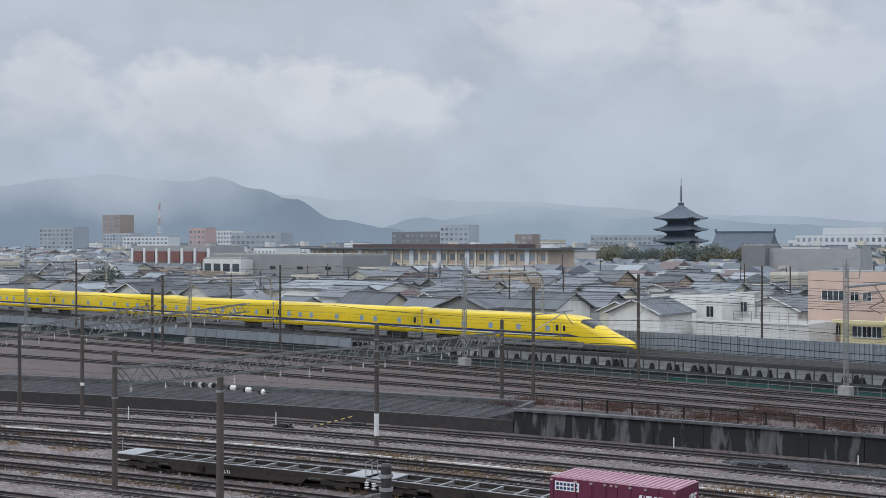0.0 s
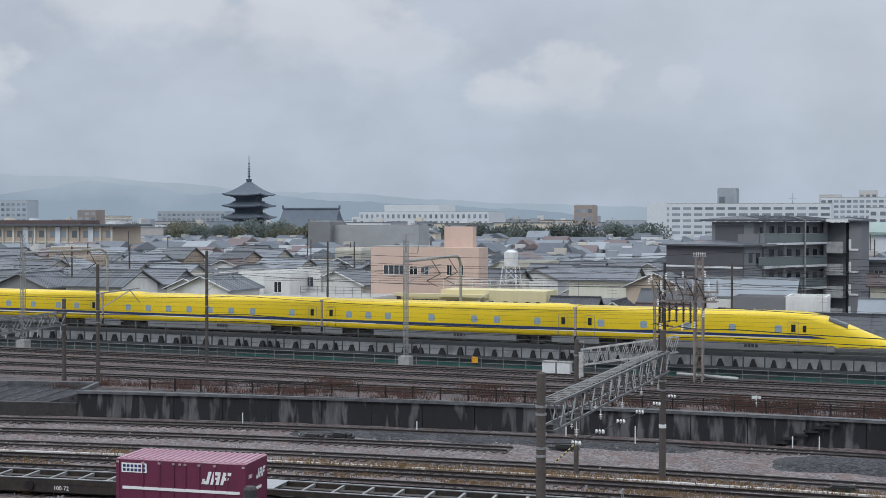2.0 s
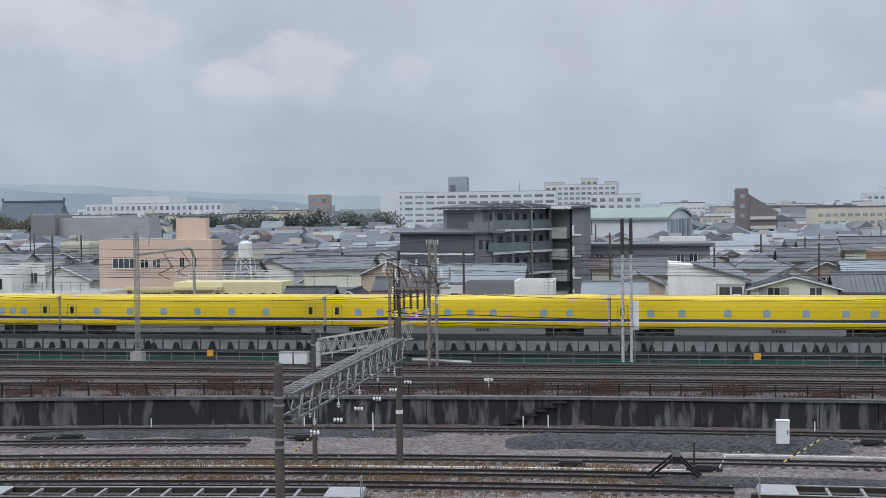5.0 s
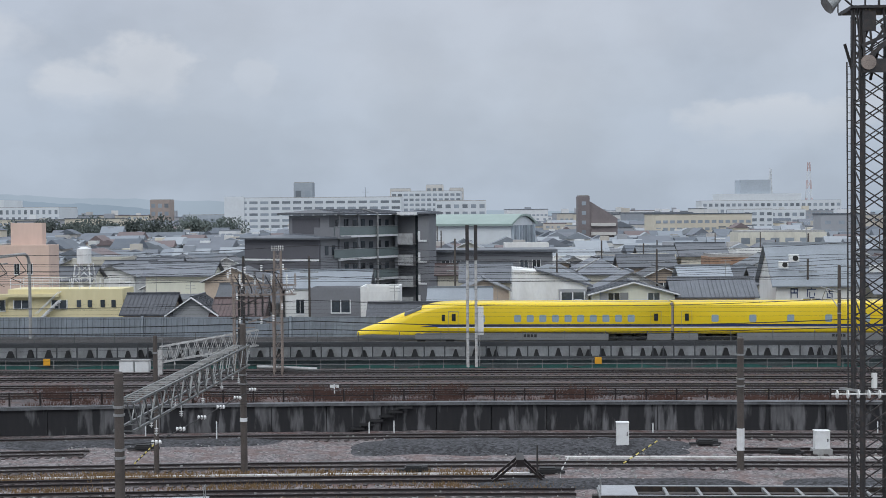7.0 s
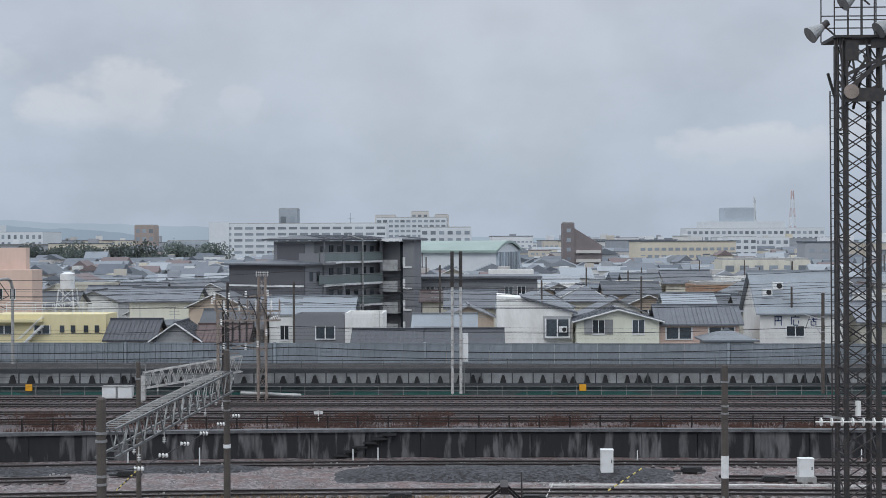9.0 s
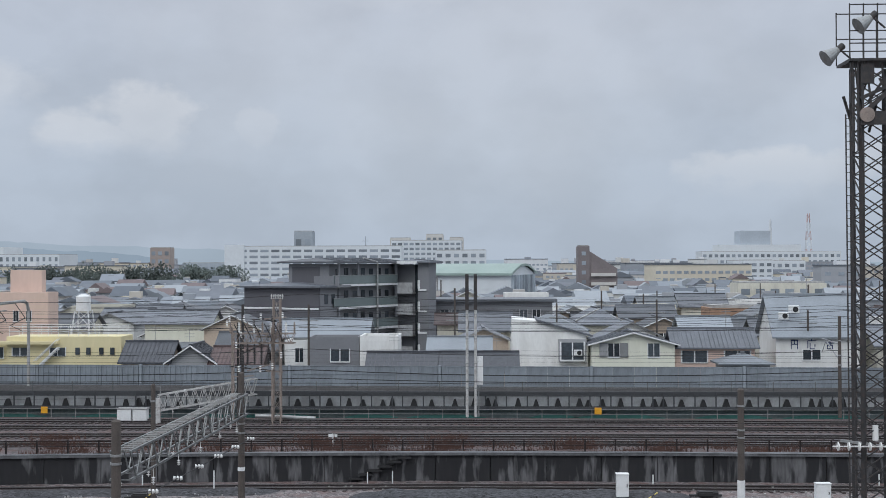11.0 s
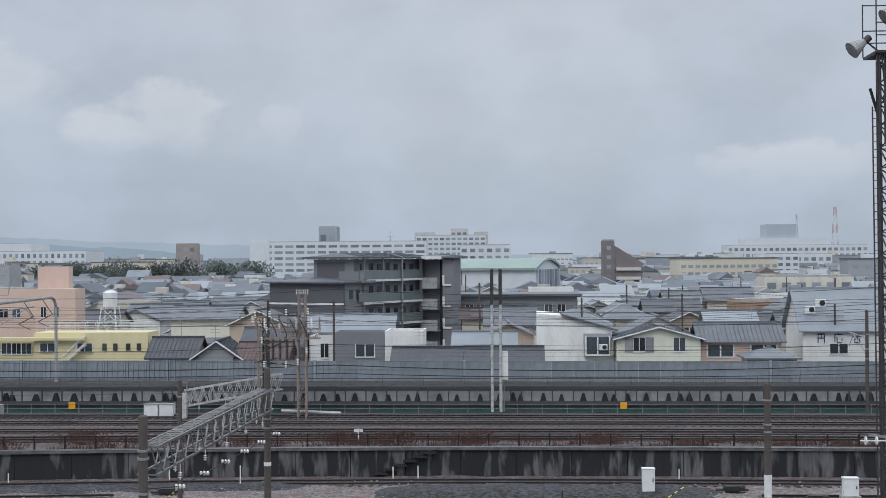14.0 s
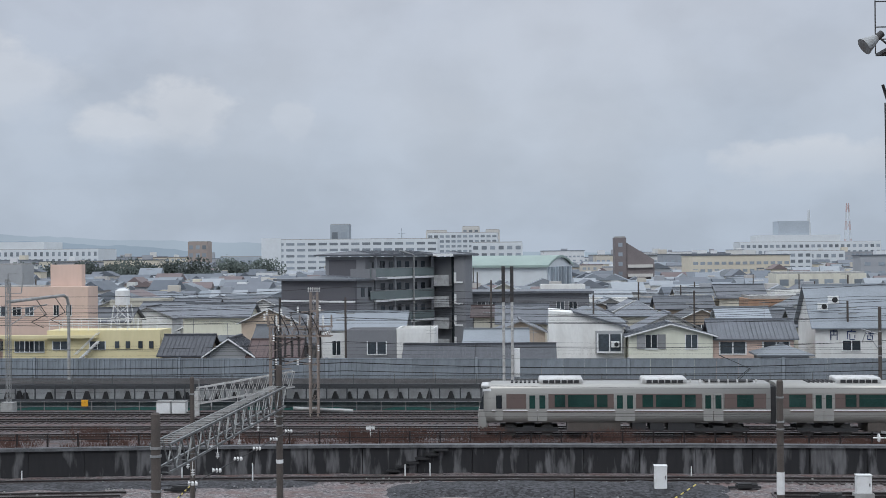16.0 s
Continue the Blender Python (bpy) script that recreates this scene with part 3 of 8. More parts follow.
# ---- the yellow inspection train ----
def section(w, h, r, base, n=5):
    """Half-rounded car section: (y, z) from the near bottom over the roof to the far bottom."""
    pts = [(-w * 0.47, base), (-w * 0.5, min(base + 0.45, h - r * 0.75 - 0.03))]
    for i in range(n + 1):
        a = math.pi / 2 * i / n
        pts.append((-w / 2 + r - r * math.cos(a), h - r * 0.75 + r * 0.75 * math.sin(a)))
    return pts + [(-y, z) for y, z in pts[::-1]]


def loft(bm, stations, mats=None):
    rings = [[bm.verts.new((x, y, z)) for y, z in pts] for x, pts in stations]
    n = len(rings[0])
    for a, b in zip(rings, rings[1:]):
        for i in range(n):
            j = (i + 1) % n
            f = bm.faces.new((a[i], a[j], b[j], b[i]))
            f.smooth = True
    bm.faces.new(rings[0][::-1])
    bm.faces.new(rings[-1])


CAR_W, CAR_H = 3.38, 3.6


def nose_station(d):
    """Section at d metres behind the nose tip: low duck-bill, then the cab rising to the full roof."""
    t = min(1.0, d / 9.0)
    ridge = ((0, 0.86), (0.12, 1.0), (0.4, 1.16), (0.86, 1.36), (2.6, 2.0), (4.1, 2.6), (5.7, 3.2), (7.1, 3.5), (8.5, 3.6), (40, 3.6))
    for (d0, h0), (d1, h1) in zip(ridge, ridge[1:]):
        if d0 <= d <= d1:
            h = h0 + (h1 - h0) * (d - d0) / (d1 - d0)
    w = CAR_W * (0.08 + 0.92 * min(1, (d / 6.5)) ** 0.42)
    base = 0.34 + 0.16 * max(0, 1 - d / 1.0) + 0.55 * min(1, max(0, (d - 5.6) / 0.6))
    r = min(0.48 * w, 0.5 + 1.0 * (1 - t), (h - base) * 0.9)
    return section(w, h, r, base)


def bogie(parent, x):
    for dx in (-1.25, 1.25):
        for y in (-0.9, 0.9):
            bm = bmesh.new()
            bar(bm, (x + dx, y - 0.07, 0.43), (x + dx, y + 0.07, 0.43), 0.43, 16)
            bar(bm, (x + dx, y - 0.12, 0.43), (x + dx, y + 0.12, 0.43), 0.16, 10)
            part("wheel", bm, M["wheel"], parent)
    bm = bmesh.new()
    box(bm, x - 2.0, x + 2.0, -1.25, -1.05, 0.38, 0.62)
    box(bm, x - 2.0, x + 2.0, 1.05, 1.25, 0.38, 0.62)
    box(bm, x - 0.4, x + 0.4, -1.3, 1.3, 0.3, 0.75)
    part("bogie", bm, M["under"], parent)


TRAINWIN = mesh_of("cabin_window", lambda bm: (box(bm, -0.30, 0.30, -0.02, 0.02, 0.06, 0.56), box(bm, -0.24, 0.24, -0.021, 0.021, 0, 0.62)), M["trainwin"])
TRAINDOOR = mesh_of("car_door", lambda bm: (box(bm, -0.45, -0.42, -0.02, 0.02, 0, 1.85), box(bm, 0.42, 0.45, -0.02, 0.02, 0, 1.85), box(bm, -0.45, 0.45, -0.02, 0.02, 1.82, 1.85)), M["skirt"])
DOORWIN = mesh_of("door_window", lambda bm: box(bm, -0.17, 0.17, -0.03, 0.03, 0, 0.62), M["glassd"])


def make_yellow_train():
    tr = thing("inspection_train", "bright yellow streamlined high-speed inspection train with blue stripe", "train")
    # pattern of windows and doors on each car: offsets from its middle
    wins = [[-8, -4.6, -1.2, 2.2, 5.6], [-9.6, -7.6, -5.6, -1.2, 3.0, 5.2, 9], [-9.4, -7, -4.6, -2.2, 0.2, 2.6, 5, 9.3],
            [-9.0, -6.4, -2.6, 0.6, 3.8, 7.0, 9.3], [-9.5, -7.5, -5.5, -3.5, -1.5, 0.5, 2.5, 6.9, 9.1], [-8.9, -5.7, -2.5, 0.7, 3.9, 7.1], []]
    doors = [[-11.4], [-11.5, 11.4], [11.5], [-11.4, 11.4], [-11.4], [11.2, -11.3], []]
    for k in range(7):
        # car 0 leads towards +x; its rear joint is the train's origin
        if k == 0:
            x0, x1 = 0.12, 27.35
        elif k == 6:
            x0, x1 = -152.35, -125.12
        else:
            x0, x1 = -25 * k + 0.12, -25 * (k - 1) - 0.12
        st = []
        if k == 0:
            st = [(x0, nose_station(27))] + [(x1 - d, nose_station(d)) for d in (16, 10.5, 9.6, 8.8, 8.0, 7.2, 6.4, 5.6, 4.8, 4.0, 3.2, 2.4, 1.6, 0.9, 0.5, 0.25, 0.12)]
        elif k == 6:
            st = [(x0 + d, nose_station(d)) for d in (0.12, 0.25, 0.5, 0.9, 1.6, 2.4, 3.2, 4.0, 4.8, 5.6, 6.4, 7.2, 8.0, 8.8, 9.6, 10.5, 16)] + [(x1, nose_station(27))]
        else:
            st = [(x, nose_station(27)) for x in (x0, (x0 + x1) / 2, x1)]
        bm = bmesh.new()
        loft(bm, st)
        bmesh.ops.recalc_face_normals(bm, faces=bm.faces)
        for f in bm.faces:
            zc = f.calc_center_median().z
            if zc < 0.62 and abs(f.normal.z) < 0.9 and len(f.verts) == 4:
                f.material_index = 1
        car = part("car", bm, [M["yellow"], M["skirt"]], tr)
        # straight flanks carry the stripe; it tapers out on the nose
        a, b = (x0, x1 - 7.2) if k == 0 else ((x0 + 7.2, x1) if k == 6 else (x0, x1))
        for sgn, nm in ((-1, "near"), (1, "far")):
            y = sgn * CAR_W / 2
            bm = bmesh.new()
            box(bm, a, b, y - 0.012, y + 0.012, 1.50, 1.72)
            if k in (0, 6):
                e = b if k == 0 else a
                d = 1.6 if k == 0 else -1.6
                v = [bm.verts.new(p) for p in ((e, y + sgn * 0.012, 1.50), (e + d, y * 0.975 + sgn * 0.012, 1.50), (e, y + sgn * 0.012, 1.72))]
                bm.faces.new(v)
            part("stripe", bm, M["blue"], car, "dark blue stripe")
            bm = bmesh.new()
            box(bm, a, b, y - 0.01, y + 0.01, 1.41, 1.475)
            part("pinstripe", bm, M["signw"], car, "thin white pinstripe")
            bm = bmesh.new()
            g0, g1 = (x0 + 3.7 if k != 6 else x0 + 7.0), (x1 - 3.7 if k != 0 else x1 - 7.0)
            for s0, s1 in ((x0, g0 - 1.65), (g0 + 1.65, g1 - 1.65), (g1 + 1.65, x1)):
                s0, s1 = (max(s0, x0 + 6.0) if k == 6 else s0), (min(s1, x1 - 6.0) if k == 0 else s1)
                if s1 - s0 > 0.2:
                    box(bm, s0, s1, y * 0.985 - 0.02, y * 0.985 + 0.02, 0.36, 0.96)
            part("skirt", bm, M["skirt"], car, "grey skirt panel")
            bm = bmesh.new()
            box(bm, a, b, y - 0.009, y + 0.009, 2.42, 2.435)
            box(bm, a, b, y - 0.009, y + 0.009, 1.14, 1.155)
            part("body_seam", bm, M["yellow"], car)
        mid = (x0 + x1) / 2
        ws = wins[k]
        if k == 0:
            ws = [x + mid - 3.2 for x in (-8.2, -4.4, -0.6, 3.2, 7.0)]
        elif k == 6:
            ws = [x0 + 11.0] + [x0 + 14.1 + 1.08 * i for i in range(10)]
        else:
            ws = [mid + w for w in ws]
        dx = [mid + d for d in doors[k]]
        if k == 0:
            dx = [x0 + 1.2, x1 - 8.6]
        if k == 6:
            dx = [x1 - 1.3, x0 + 8.6]
        for sgn in (-1, 1):
            for w in ws:
                shared("cabin_window", TRAINWIN, car, (w, sgn * CAR_W / 2, 1.90))
            for d in dx:
                shared("car_door", TRAINDOOR, car, (d, sgn * CAR_W / 2, 1.0))
                shared("door_window", DOORWIN, car, (d, sgn * CAR_W / 2, 2.0))
            if k in (0, 6):
                shared("door_window", DOORWIN, car, ((x1 - 7.7) if k == 0 else (x0 + 7.7), sgn * CAR_W / 2, 2.0), (0.8, 1, 0.9))
            # underfloor vent grille
            bm = bmesh.new()
            for i in range(4):
                box(bm, mid + 1 + 0.3 * i, mid + 1.22 + 0.3 * i, sgn * CAR_W / 2 - 0.025, sgn * CAR_W / 2 + 0.025, 0.6, 0.85)
            part("vent", bm, M["under"], car)
        if k in (0, 6):
            # dark cab windscreen wrapped over the nose shoulder
            bm = bmesh.new()
            rows = []
            for d in (4.3, 4.7, 5.1, 5.5, 5.8):
                x = (x1 - d) if k == 0 else (x0 + d)
                s = nose_station(d)
                rows.append([bm.verts.new((x, y * 1.012, z + 0.02)) for y, z in s[4:-4]])
            for p, q in zip(rows, rows[1:]):
                for i in range(len(p) - 1):
                    bm.faces.new((p[i], q[i], q[i + 1], p[i + 1]))
            bmesh.ops.recalc_face_normals(bm, faces=bm.faces)
            part("windscreen", bm, M["glassd"], car, "dark cab windscreen", True)
            bm = bmesh.new()
            c = (x1 - 7.0) if k == 0 else (x0 + 7.0)
            box(bm, c - 1.75, c + 1.75, -CAR_W / 2 - 0.02, -CAR_W / 2 + 0.2, 0.36, 0.96)
            bmesh.ops.bevel(bm, geom=list(bm.edges), offset=0.1, segments=2, affect="EDGES")
            part("bogie_cover", bm, M["skirt"], car)
        bogie(car, x0 + 3.7 if k != 6 else x0 + 7.0)
        bogie(car, x1 - 3.7 if k != 0 else x1 - 7.0)
        # recess under the floor
        if k < 6:
            bm = bmesh.new()
            box(bm, x0 - 0.36, x0 + 0.12, -1.5, 1.5, 0.5, 3.35)
            part("gangway", bm, M["under"], car)
            bm = bmesh.new()
            box(bm, x0 - 0.35, x0 - 0.05, -1.66, 1.66, 1.0, 3.52)
            part("gangway_cover", bm, M["farbrown"], car)
        if k in (1, 2, 4):
            bm = bmesh.new()
            q = x1 - 2.2 if k != 2 else x0 + 2.2
            v = section(2.2, 3.72, 0.4, 3.4)
            loft(bm, [(q - 1.8, section(1.6, 3.62, 0.3, 3.3)), (q - 0.9, v), (q + 0.9, v), (q + 1.8, section(1.6, 3.62, 0.3, 3.3))])
            bmesh.ops.recalc_face_normals(bm, faces=bm.faces)
            part("roof_fairing", bm, M["yellow"], car, smooth=True)
    return tr


YELLOW_TRAIN = make_yellow_train()


# ---- the stainless suburban train ----
def make_local_train():
    tr = thing("commuter_train", "stainless suburban electric train with brown window band", "train")
    for k in range(4):
        x0, x1 = 20.0 * k + 0.2, 20.0 * (k + 1) - 0.2
        bm = bmesh.new()
        sec = section(2.9, 3.62, 0.45, 1.0, 4)
        if k == 0:
            loft(bm, [(x0 + 0.35, section(2.7, 3.35, 0.5, 1.0, 4)), (x0 + 0.9, sec), (x1, sec)])
        else:
            loft(bm, [(x0, sec), (x1, sec)])
        bmesh.ops.recalc_face_normals(bm, faces=bm.faces)
        car = part("car", bm, M["stainless"], tr)
        if k == 0:
            # raked glass front with a projecting brow
            bm = bmesh.new()
            pts = [(-1.3, 1.9), (1.3, 1.9), (1.25, 3.35), (-1.25, 3.35)]
            a = [bm.verts.new((x0 + 0.05 + 0.25 * (z - 1.9), y, z)) for y, z in pts]
            b = [bm.verts.new((x0 + 0.6, y, z)) for y, z in pts]
            bm.faces.new(a), bm.faces.new(b[::-1])
            for i in range(4):
                bm.faces.new((a[i], b[i], b[(i + 1) % 4], a[(i + 1) % 4]))
            bmesh.ops.recalc_face_normals(bm, faces=bm.faces)
            part("windscreen", bm, M["glassd"], car)
            bm = bmesh.new()
            box(bm, x0 + 0.1, x0 + 0.95, -1.36, 1.36, 3.34, 3.5)
            bmesh.ops.bevel(bm, geom=list(bm.edges), offset=0.08, segments=2, affect="EDGES")
            part("brow", bm, M["roofunit"], car)
            bm = bmesh.new()
            box(bm, x0 - 0.02, x0 + 0.6, -1.36, 1.36, 0.55, 1.9)
            bmesh.ops.bevel(bm, geom=list(bm.edges), offset=0.1, segments=2, affect="EDGES")
            part("front_panel", bm, M["stainless"], car)
            bm = bmesh.new()
            box(bm, x0 + 0.1, x0 + 0.5, -1.2, 1.2, 0.15, 0.55)
            part("skirt", bm, M["skirt"], car)
            bm = bmesh.new()
            box(bm, x0 + 1.15, x0 + 1.65, -1.48, -1.42, 1.15, 3.0)
            cd = part("cab_door", bm, M["stainless"], car)
            bm = bmesh.new()
            box(bm, x0 + 1.2, x0 + 1.6, -1.49, -1.43, 1.95, 2.85)
            part("door_window", bm, M["glassd"], cd)
            for yy in (-1.0, 1.0):
                bm = bmesh.new()
                box(bm, x0 - 0.06, x0 + 0.1, yy - 0.2, yy + 0.2, 1.35, 1.6)
                part("headlight", bm, M["porcelain"], car)
        # brown window band between the doors
        doors = [4.0, 9.9, 15.8] if k == 0 else [3.1, 9.5, 15.9]
        edges = [1.9 if k == 0 else 0.4]
        for d in doors:
            edges += [d - 0.75, d + 0.75]
        edges.append(x1 - x0 - 0.3)
        edges = [round(v, 2) for v in edges]
        for y in (-1.452, 1.452):
            for i in range(0, len(edges), 2):
                bm = bmesh.new()
                box(bm, x0 + edges[i], x0 + edges[i + 1], y - 0.012, y + 0.012, 1.95, 2.95)
                part("window_band", bm, M["brownband"], car, "brown band round the windows")
                w = edges[i + 1] - edges[i]
                if w > 3.5:
                    c = x0 + (edges[i] + edges[i + 1]) / 2
                    for q, ww in ((c - 1.42, 0.72), (c, 1.75), (c + 1.42, 0.72)):
                        bm = bmesh.new()
                        box(bm, q - ww / 2, q + ww / 2, y - 0.03, y + 0.03, 2.05, 2.88)
                        part("window", bm, M["ltgreen"], car)
                elif w > 1.5:
                    bm = bmesh.new()
                    c = x0 + (edges[i] + edges[i + 1]) / 2
                    box(bm, c - 0.55, c + 0.55, y - 0.03, y + 0.03, 2.05, 2.88)
                    if not (k == 0 and i == 0):
                        part("window", bm, M["ltgreen"], car)
                    else:
                        bm.free()
            for d in doors:
                for s in (-0.34, 0.34):
                    bm = bmesh.new()
                    box(bm, x0 + d + s - 0.32, x0 + d + s + 0.32, y - 0.02, y + 0.02, 1.12, 2.98)
                    leaf = part("door_leaf", bm, M["stainless"], car)
                    bm = bmesh.new()
                    box(bm, x0 + d + s - 0.2, x0 + d + s + 0.2, y - 0.035, y + 0.035, 1.95, 2.85)
                    part("door_window", bm, M["ltgreen"], leaf)
            bm = bmesh.new()
            box(bm, x0 + 0.9, x1, y - 0.016, y + 0.016, 1.80, 1.87)
            part("white_line", bm, M["signw"], car)
            bm = bmesh.new()
            box(bm, x0 + 0.9, x1, y - 0.014, y + 0.014, 1.70, 1.79)
            part("brown_line", bm, M["brownband"], car)
            bm = bmesh.new()
            box(bm, x0 + 0.3, x1, y * 0.98 - 0.02, y * 0.98 + 0.02, 3.13, 3.3)
            part("gutter", bm, M["white"], car)
        # roof units
        for q in (5.6, 12.6) if k == 0 else (5.5, 13.5):
            bm = bmesh.new()
            loft(bm, [(x0 + q - 1.5, section(2.0, 3.86, 0.12, 3.5)), (x0 + q - 1.42, section(2.1, 3.98, 0.16, 3.5)), (x0 + q + 1.42, section(2.1, 3.98, 0.16, 3.5)), (x0 + q + 1.5, section(2.0, 3.86, 0.12, 3.5))])
            bmesh.ops.recalc_face_normals(bm, faces=bm.faces)
            u = part("air_conditioner", bm, M["roofunit"], car, "white rooftop air conditioner")
            bm = bmesh.new()
            for i in range(6):
                box(bm, x0 + q - 1.2 + 0.42 * i, x0 + q - 0.86 + 0.42 * i, -1.07, -1.03, 3.62, 3.84)
            part("vent", bm, M["under"], u)
        bm = bmesh.new()
        for q in steps(2.2, 4.0, 6):
            box(bm, x0 + q, x0 + q + 0.15, -0.8, 0.8, 3.6, 3.7)
        part("roof_gear", bm, M["under"], car)
        if k == 0:
            # folded-out pantograph
            bm = bmesh.new()
            p = [(x0 + 17.6, 3.7), (x0 + 16.2, 4.35), (x0 + 15.0, 4.95)]
            for y in (-0.35, 0.35):
                bar(bm, (p[0][0], y, p[0][1]), (p[0][0] + 0.9, y * 0.6, 4.5), 0.03)
                bar(bm, (p[0][0] + 0.9, y * 0.6, 4.5), (p[0][0] - 1.0, y * 0.5, 5.35), 0.025)
            bar(bm, (p[0][0] - 1.0, -0.9, 5.35), (p[0][0] - 1.0, 0.9, 5.35), 0.04)
            box(bm, x0 + 15.4, x0 + 18.6, -0.6, 0.6, 3.66, 3.74)
            part("pantograph", bm, M["under"], car)
            bm = bmesh.new()
            for q in steps(14.4, 18.8, 7):
                bar(bm, (x0 + q, -0.6, 3.6), (x0 + q, -0.6, 3.82), 0.07, 6)
            part("insulators", bm, M["roofunit"], car)
        bogie(car, x0 + 3.4)
        bogie(car, x1 - 3.4)
        bm = bmesh.new()
        box(bm, x0 + 6.0, x0 + 9.6, -1.35, 1.35, 0.35, 1.0)
        part("equipment_box", bm, M["concd"], car)
        bm = bmesh.new()
        for q in (10.4, 11.6, 12.8, 13.7):
            box(bm, x0 + q, x0 + q + 0.9, -1.3, 1.3, 0.45, 1.0)
        part("underfloor_gear", bm, M["under"], car)
        bm = bmesh.new()
        box(bm, x1 - 0.1, x1 + 0.5, -1.2, 1.2, 0.9, 3.4)
        part("gangway", bm, M["under"], car)
    return tr


LOCAL_TRAIN = make_local_train()


# ---- container wagons in the yard ----
BEAM = mesh_of("cross_beam", lambda bm: box(bm, -0.07, 0.07, -0.95, 0.95, 0.80, 0.965), M["steel"])


def make_wagon(x, y, rz, label, length=18.6):
    w = thing("container_wagon", label, "wagon", x, y, 0.02, rz, group="container wagons")
    L = length / 2
    for s in (-1.0, 1.0):
        bm = bmesh.new()
        pts = [(-L, 0.75), (L, 0.75), (L, 0.98), (-L, 0.98)]
        box(bm, -L, L, s - 0.08, s + 0.08, 0.72, 0.98)
        v = [bm.verts.new((px, s + q, pz)) for q in (-0.05, 0.05) for px, pz in ((-L * 0.55, 0.72), (L * 0.55, 0.72), (L * 0.5, 0.3), (-L * 0.5, 0.3))]
        bm.faces.new(v[:4]), bm.faces.new(v[4:][::-1])
        for i in range(4):
            bm.faces.new((v[i], v[4 + i], v[4 + (i + 1) % 4], v[(i + 1) % 4]))
        bmesh.ops.recalc_face_normals(bm, faces=bm.faces)
        part("side_sill", bm, M["wagon"], w)
        bm = bmesh.new()
        box(bm, -L, L, s * 1.05 - 0.05, s * 1.05 + 0.05, 0.985, 1.02)
        part("sill_edge", bm, M["wagonplate"], w)
    for i in range(13):
        shared("cross_beam", BEAM, w, (-L + 2 * L * i / 12, 0, 0))
    bm = bmesh.new()
    box(bm, -L, L, -0.2, 0.2, 0.5, 0.9)
    box(bm, -L + 1, L - 1, -0.95, 0.95, 0.52, 0.6)
    part("centre_sill", bm, M["wagon"], w)
    for e in (-1, 1):
        bm = bmesh.new()
        box(bm, e * L - (0 if e < 0 else 1.7), e * L + (1.7 if e < 0 else 0), -1.05, 1.05, 1.0, 1.03)
        part("deck_plate", bm, M["wagonplate"], w, "wet steel deck plate")
        bm = bmesh.new()
        box(bm, e * L, e * (L + 0.35), -0.2, 0.2, 0.5, 0.8)
        part("coupler", bm, M["wagon"], w)
        bm = bmesh.new()
        c = e * (L - 2.1)
        for dx in (-0.85, 0.85):
            for y in (-0.55, 0.55):
                bar(bm, (c + dx, y - 0.06, 0.43), (c + dx, y + 0.06, 0.43), 0.42, 14)
        for y in (-0.85, 0.85):
            box(bm, c - 1.3, c + 1.3, y - 0.08, y + 0.08, 0.35, 0.6)
            box(bm, c - 0.35, c + 0.35, y - 0.1, y + 0.1, 0.2, 0.6)
        part("bogie", bm, M["wagon"], w)
        bm = bmesh.new()
        bar(bm, (e * L, -0.9, 1.0), (e * L, -0.9, 1.85), 0.025)
        bar(bm, (e * L, -0.3, 1.0), (e * L, -0.3, 1.85), 0.025)
        bar(bm, (e * L, -0.9, 1.85), (e * L, -0.3, 1.85), 0.025)
        part("handrail", bm, M["steel"], w)
    bm = bmesh.new()
    bar(bm, (-2.5, -1.16, 0.62), (-2.5, -1.08, 0.62), 0.24, 14)
    part("brake_wheel", bm, M["rail"], w)
    return w


def text_part(s, parent, x, y, z, size, material, name="lettering", rz=0.0, shear=0.0):
    cu = bpy.data.curves.new(name, "FONT")
    cu.body, cu.size, cu.extrude, cu.shear = s, size, 0.006, shear
    cu.materials.append(material)
    ob = new(name, cu)
    ob.parent = parent
    ob.location, ob.rotation_euler = (x, y, z), (radians(90), 0, rz)
    return ob


def wagon_row():
    # three empty wagons on one siding, following its curve
    for xc, lab in ((-58.3, "empty dark container wagon with wet deck plates"), (-40.4, "empty dark container wagon with wet deck plates"),
                    (-22.4, "empty dark container wagon with wet deck plates"), (14.2, "empty dark container wagon near the lighting tower")):
        slope = -2 * (0.0018 if xc < 4 else 0.0006) * (xc - 4)
        w = make_wagon(xc, yard(xc, 57.8 if xc < 4 else 59.9), math.degrees(math.atan(slope)), lab)
        text_part("100-72", w, -1.2, -1.06, 0.42, 0.3, M["signw"])
    x = -24.6
    slope = -2 * 0.0018 * (x - 4)
    make_wagon(x, yard(x, 50.9), math.degrees(math.atan(slope)), "dark container wagon under a maroon container")


wagon_row()


